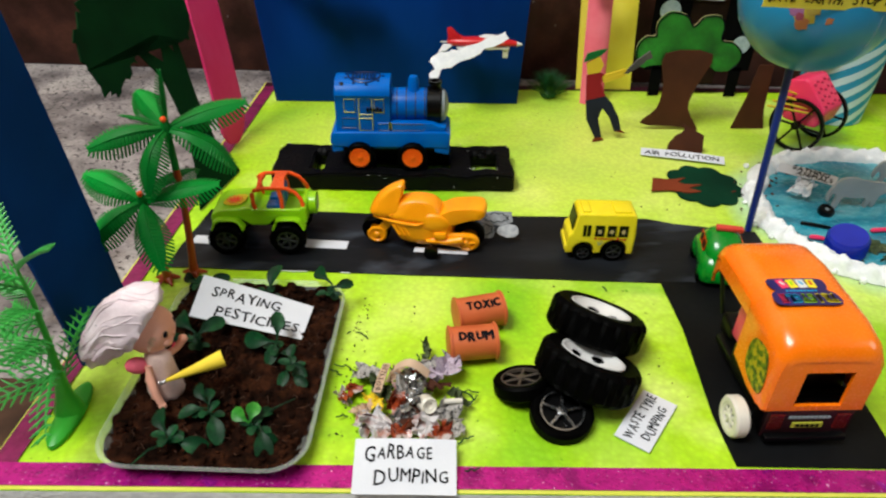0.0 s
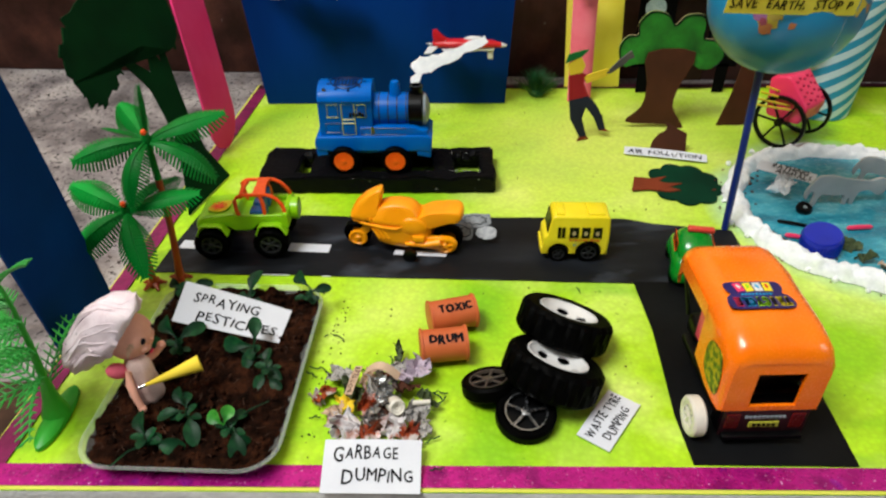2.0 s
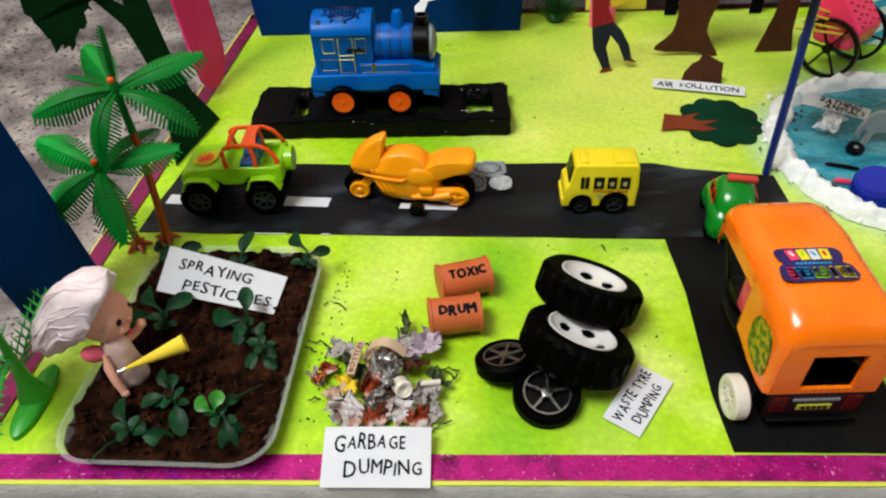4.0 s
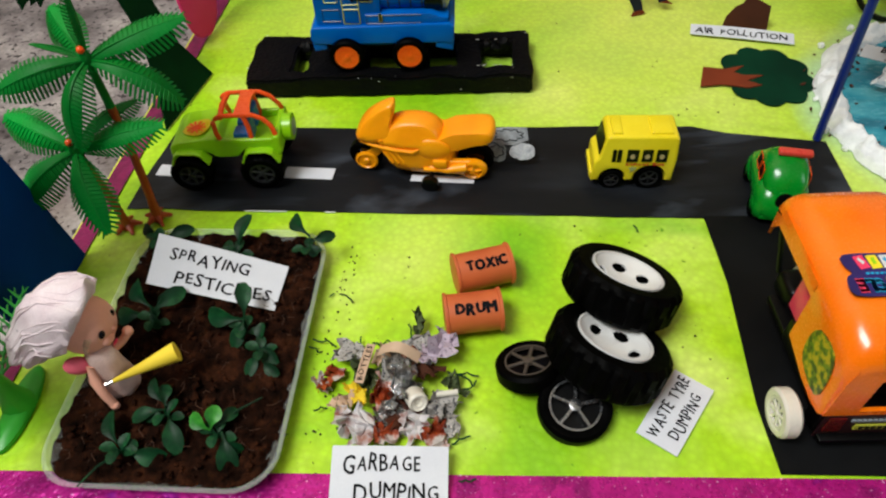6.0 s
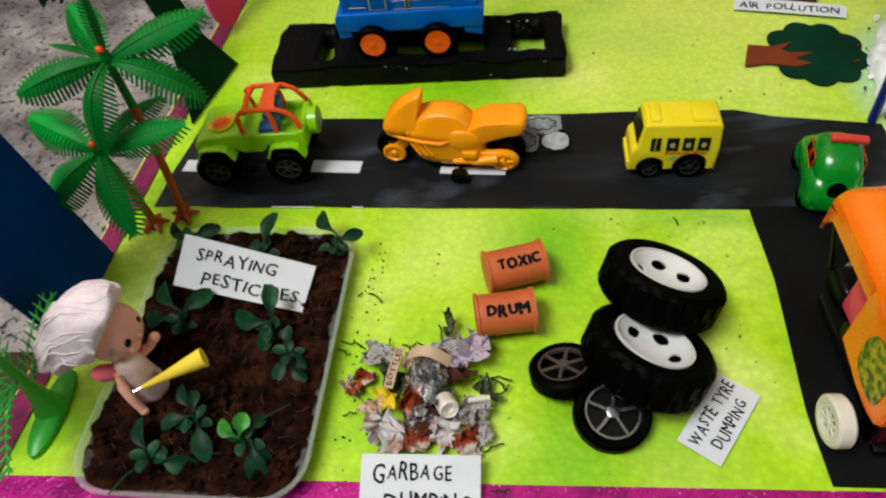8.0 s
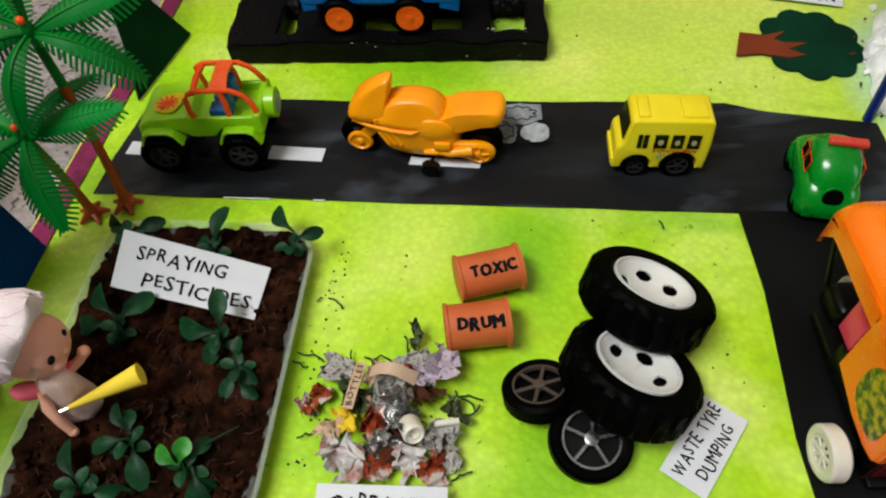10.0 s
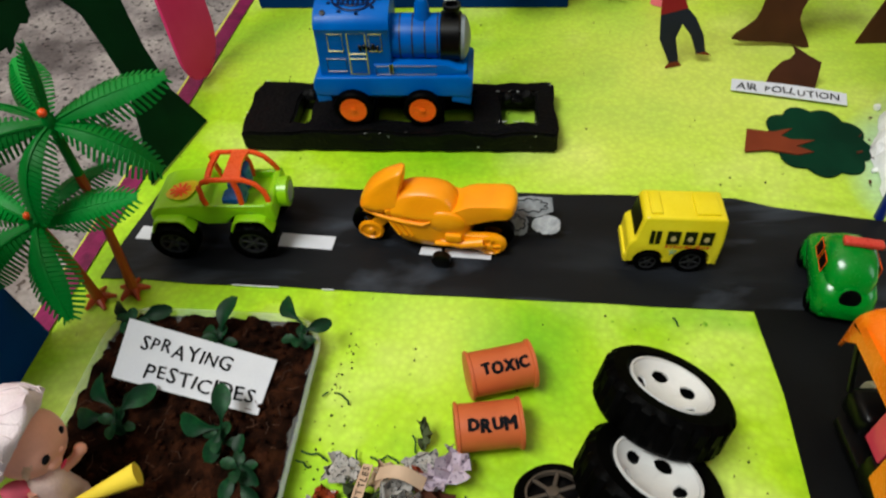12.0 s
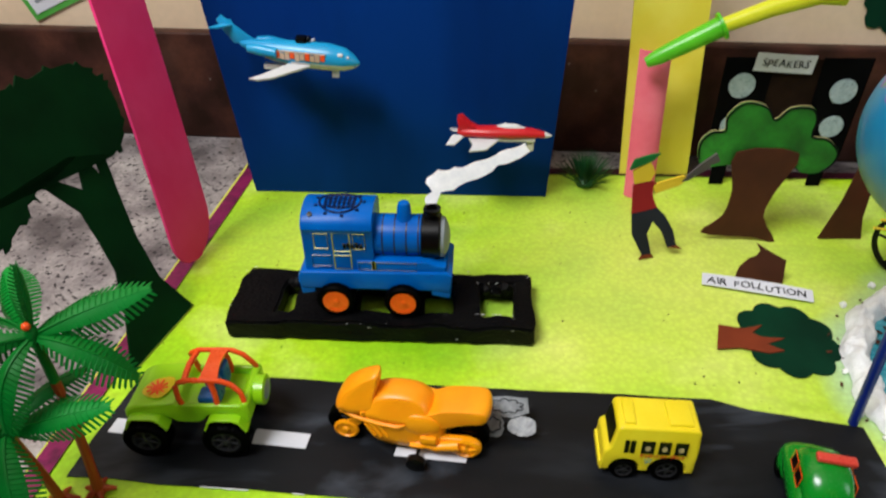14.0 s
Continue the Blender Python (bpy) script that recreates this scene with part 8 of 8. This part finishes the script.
for k in range(12):
    box(b, (PL * (0.26 + 0.042 * k), -0.0147, 0.0012 + 0.0008 * (k % 3)), (0.0052, 0.0016, 0.0085 - 0.0015 * (k % 2)), 0.0004, 1, idx=(0, 0, 1)[k % 3])
box(b, (PL * 0.52, -0.0146, 0.0068), (PL * 0.46, 0.0016, 0.0014), 0.0004, 1, idx=0)
part("side_print", b, [M_TAN, M_REDOR], jet, "orange and cream printed band")
b = B()
box(b, (PL * 0.52, 0, 0.017), (0.012, 0.010, 0.008), 0.0015, 2)
box(b, (PL * 0.58, 0, 0.018), (0.004, 0.007, 0.006), 0.001, 1)
part("top_switch", b, M_BLKPL, jet, "black knob on top")
b = B()
box(b, (PL * 0.86, -0.009, 0.0065), (0.006, 0.006, 0.0035), 0.0008, 1, m=None)
box(b, (PL * 0.91, -0.006, 0.0035), (0.005, 0.006, 0.003), 0.0008, 1, m=None)
part("windscreen", b, M_WHITEPL, jet, "white printed windscreen")
b = B()
box(b, (PL * 0.80, -0.003, -0.017), (0.008, 0.004, 0.010), 0.001, 2)
part("nose_leg", b, M_WHITEPL, jet, "white nose leg")
b = B()
box(b, (PL * 0.35, -0.006, -0.015), (0.040, 0.008, 0.006), 0.001, 2)
part("undercarriage", b, M_WHITEPL, jet, "white undercarriage")
b = B()
tube(b, [(PL * 0.5, 0.008, 0), (PL * 0.5, 0.052, 0)], 0.002, 8)
part("peg", b, M_WHITEPL, jet)

pm, PL = plane_at((0.046, 1.040, 0.1150), (0.1575, 1.034, 0.1172))
fj = thing("toy_jet", "red and white toy fighter jet fixed to the navy board", "toy plane", pm)
b = B()
loft(b, fuse(PL, ((0.0, 0.003, 0.003), (0.06, 0.0062, 0.003), (0.35, 0.0070, 0.003), (0.6, 0.0068, 0.003), (0.8, 0.0055, 0.002), (0.93, 0.0032, 0.0)), sy=1.5))
part("fuselage", b, M_REDPL, fj)
b = B()
loft(b, fuse(PL, ((0.925, 0.0037, 0.0), (0.96, 0.0026, -0.0005), (1.0, 0.0008, -0.001)), sy=1.3))
part("nose", b, M_WHITEPL, fj, "white nose tip")
for sy in (-1, 1):
    b = B()
    prism(b, [(PL * 0.46, 0), (PL * 0.12, 0), (PL * 0.18, 0.012), (PL * 0.14, 0.024), (PL * 0.32, 0.020)], 0.0022, Matrix.Translation((0, sy * 0.006, -0.005)) @ Matrix.Rotation(radians(-14 * sy), 4, "X") @ Matrix.Diagonal((1, sy, 1, 1)), bevel=0.0006)
    part("wing", b, M_WHITEPL, fj, "white delta wing")
    b = B()
    prism(b, [(0.010, 0), (-0.006, 0), (-0.012, 0.018), (-0.002, 0.018)], 0.002, Matrix.Translation((0, sy * 0.005, -0.001)) @ Matrix.Rotation(radians(-16 * sy), 4, "X") @ Matrix.Diagonal((1, sy, 1, 1)), bevel=0.0005)
    part("tailplane", b, M_WHITEPL, fj)
    b = B()
    prism(b, [(0.034, 0.005), (0.002, 0.005), (0.000, 0.022), (0.006, 0.023), (0.016, 0.012)], 0.002, upright((0, 0.001 + sy * 0.005, 0), (1, 0, 0)), bevel=0.0005)
    part("fin", b, M_REDPL, fj)
b = B()
loft(b, fuse(PL, ((0.42, 0.001, 0.010), (0.50, 0.0042, 0.0095), (0.62, 0.0042, 0.009), (0.72, 0.001, 0.008))))
part("canopy", b, M_WHITEPL, fj, "pale canopy")
b = B()
box(b, (PL * 0.52, 0, -0.0055), (PL * 0.62, 0.012, 0.004), 0.0012, 2)
box(b, (PL * 0.78, -0.001, -0.014), (0.008, 0.003, 0.014), 0.001, 2)
part("belly", b, M_IVORY, fj, "ivory belly and nose strut")
b = B()
tube(b, [(PL * 0.5, 0.006, -0.003), (PL * 0.5, 0.054, -0.010)], 0.0016, 8)
part("peg", b, M_IVORY, fj)

# ---- cotton smoke from the chimney ----
b = B()
m = upright((0.0245, 0.850, 0.1270), (1, 0.12, 0), (0, 0.50, 1)) @ Matrix.Diagonal((0.93, 0.80, 1, 1))
prism(b, jag([(0.005, 0.0), (0.010, 0.004), (0.014, 0.018), (0.026, 0.020), (0.042, 0.030), (0.060, 0.036), (0.074, 0.047), (0.090, 0.052), (0.106, 0.062), (0.103, 0.072),
              (0.090, 0.066), (0.078, 0.064), (0.064, 0.057), (0.050, 0.052), (0.036, 0.047), (0.024, 0.046), (0.012, 0.044), (0.003, 0.038), (0.000, 0.030), (0.004, 0.020), (-0.003, 0.012), (-0.003, 0.003)], 0.0019, 6, 2),
      0.003, m, bevel=0.0006)
solo("smoke_cutout", b, M_COTTON, "white cotton smoke plume rising from the train chimney", "smoke cut-out")

# ---- grass tuft ----
b = B()
rnd = random.Random(3)
for k in range(230):
    a, e = rnd.uniform(0, 6.28), radians(rnd.uniform(28, 88))
    L = rnd.uniform(0.034, 0.050)
    d = Vector((math.cos(a) * math.cos(e), math.sin(a) * math.cos(e), math.sin(e)))
    s = d.cross(Vector((0, 0, 1))).normalized() * 0.0008
    o = Vector((0, 0, 0.003)) + Vector((math.cos(a), math.sin(a), 0)) * 0.014 * (1 - e / 1.6)
    v = [b.verts.new(o - s), b.verts.new(o + s), b.verts.new(o + d * L * 0.6 + s * 0.8), b.verts.new(o + d * L + Vector((0, 0, -0.002))), b.verts.new(o + d * L * 0.6 - s * 0.8)]
    b.faces.new(v)
lathe(b, [(0.012, 0.0), (0.015, 0.005), (0.006, 0.012)], 14)
solo("grass_tuft", b, M_GRASS, "small dark green plastic grass tuft at the back", "grass tuft", pose(0.219, 1.122, 0.0012))

# ---- poster on the wall ----
pst = thing("wall_poster", "white wall poster with green border and grey print", "poster", WALL_M @ upright((-0.633, 0.018, 0.151), (1, 0, 0.42), (-0.42, 0, 1)))
b = B()
prism(b, [(0, 0), (0.11, 0), (0.11, 0.16), (0, 0.16)], 0.001)
part("border", b, paper("poster_green", "4a9a3a", "58a848"), pst, "green border")
b = B()
prism(b, [(0.009, 0.009), (0.101, 0.009), (0.101, 0.151), (0.009, 0.151)], 0.001, Matrix.Translation((0, 0, 0.0012)))
part("sheet", b, M_WHITE, pst)
b = B()
for k in range(6):
    box(b, (0.035 + 0.004 * (k % 2), 0.025 + 0.018 * k, 0.0024), (0.030 + 0.006 * (k % 3), 0.005, 0.0004))
part("print_bars", b, M_GREYPL, pst)

# ---- crumbs on the board ----
b = B()
rnd = random.Random(17)
for k in range(140):
    x, y = rnd.choice(((rnd.uniform(-0.055, -0.03), rnd.uniform(0.36, 0.58)), (rnd.uniform(-0.06, 0.26), rnd.uniform(0.38, 0.60)), (rnd.uniform(-0.25, 0.4), rnd.uniform(0.75, 1.1))))
    ball(b, (x, y, 0.0008), rnd.uniform(0.0004, 0.0011), 5, 4)
solo("soil_crumb", b, M_DIRT, "dark soil crumbs scattered on the board", "crumbs", kind="stuff")
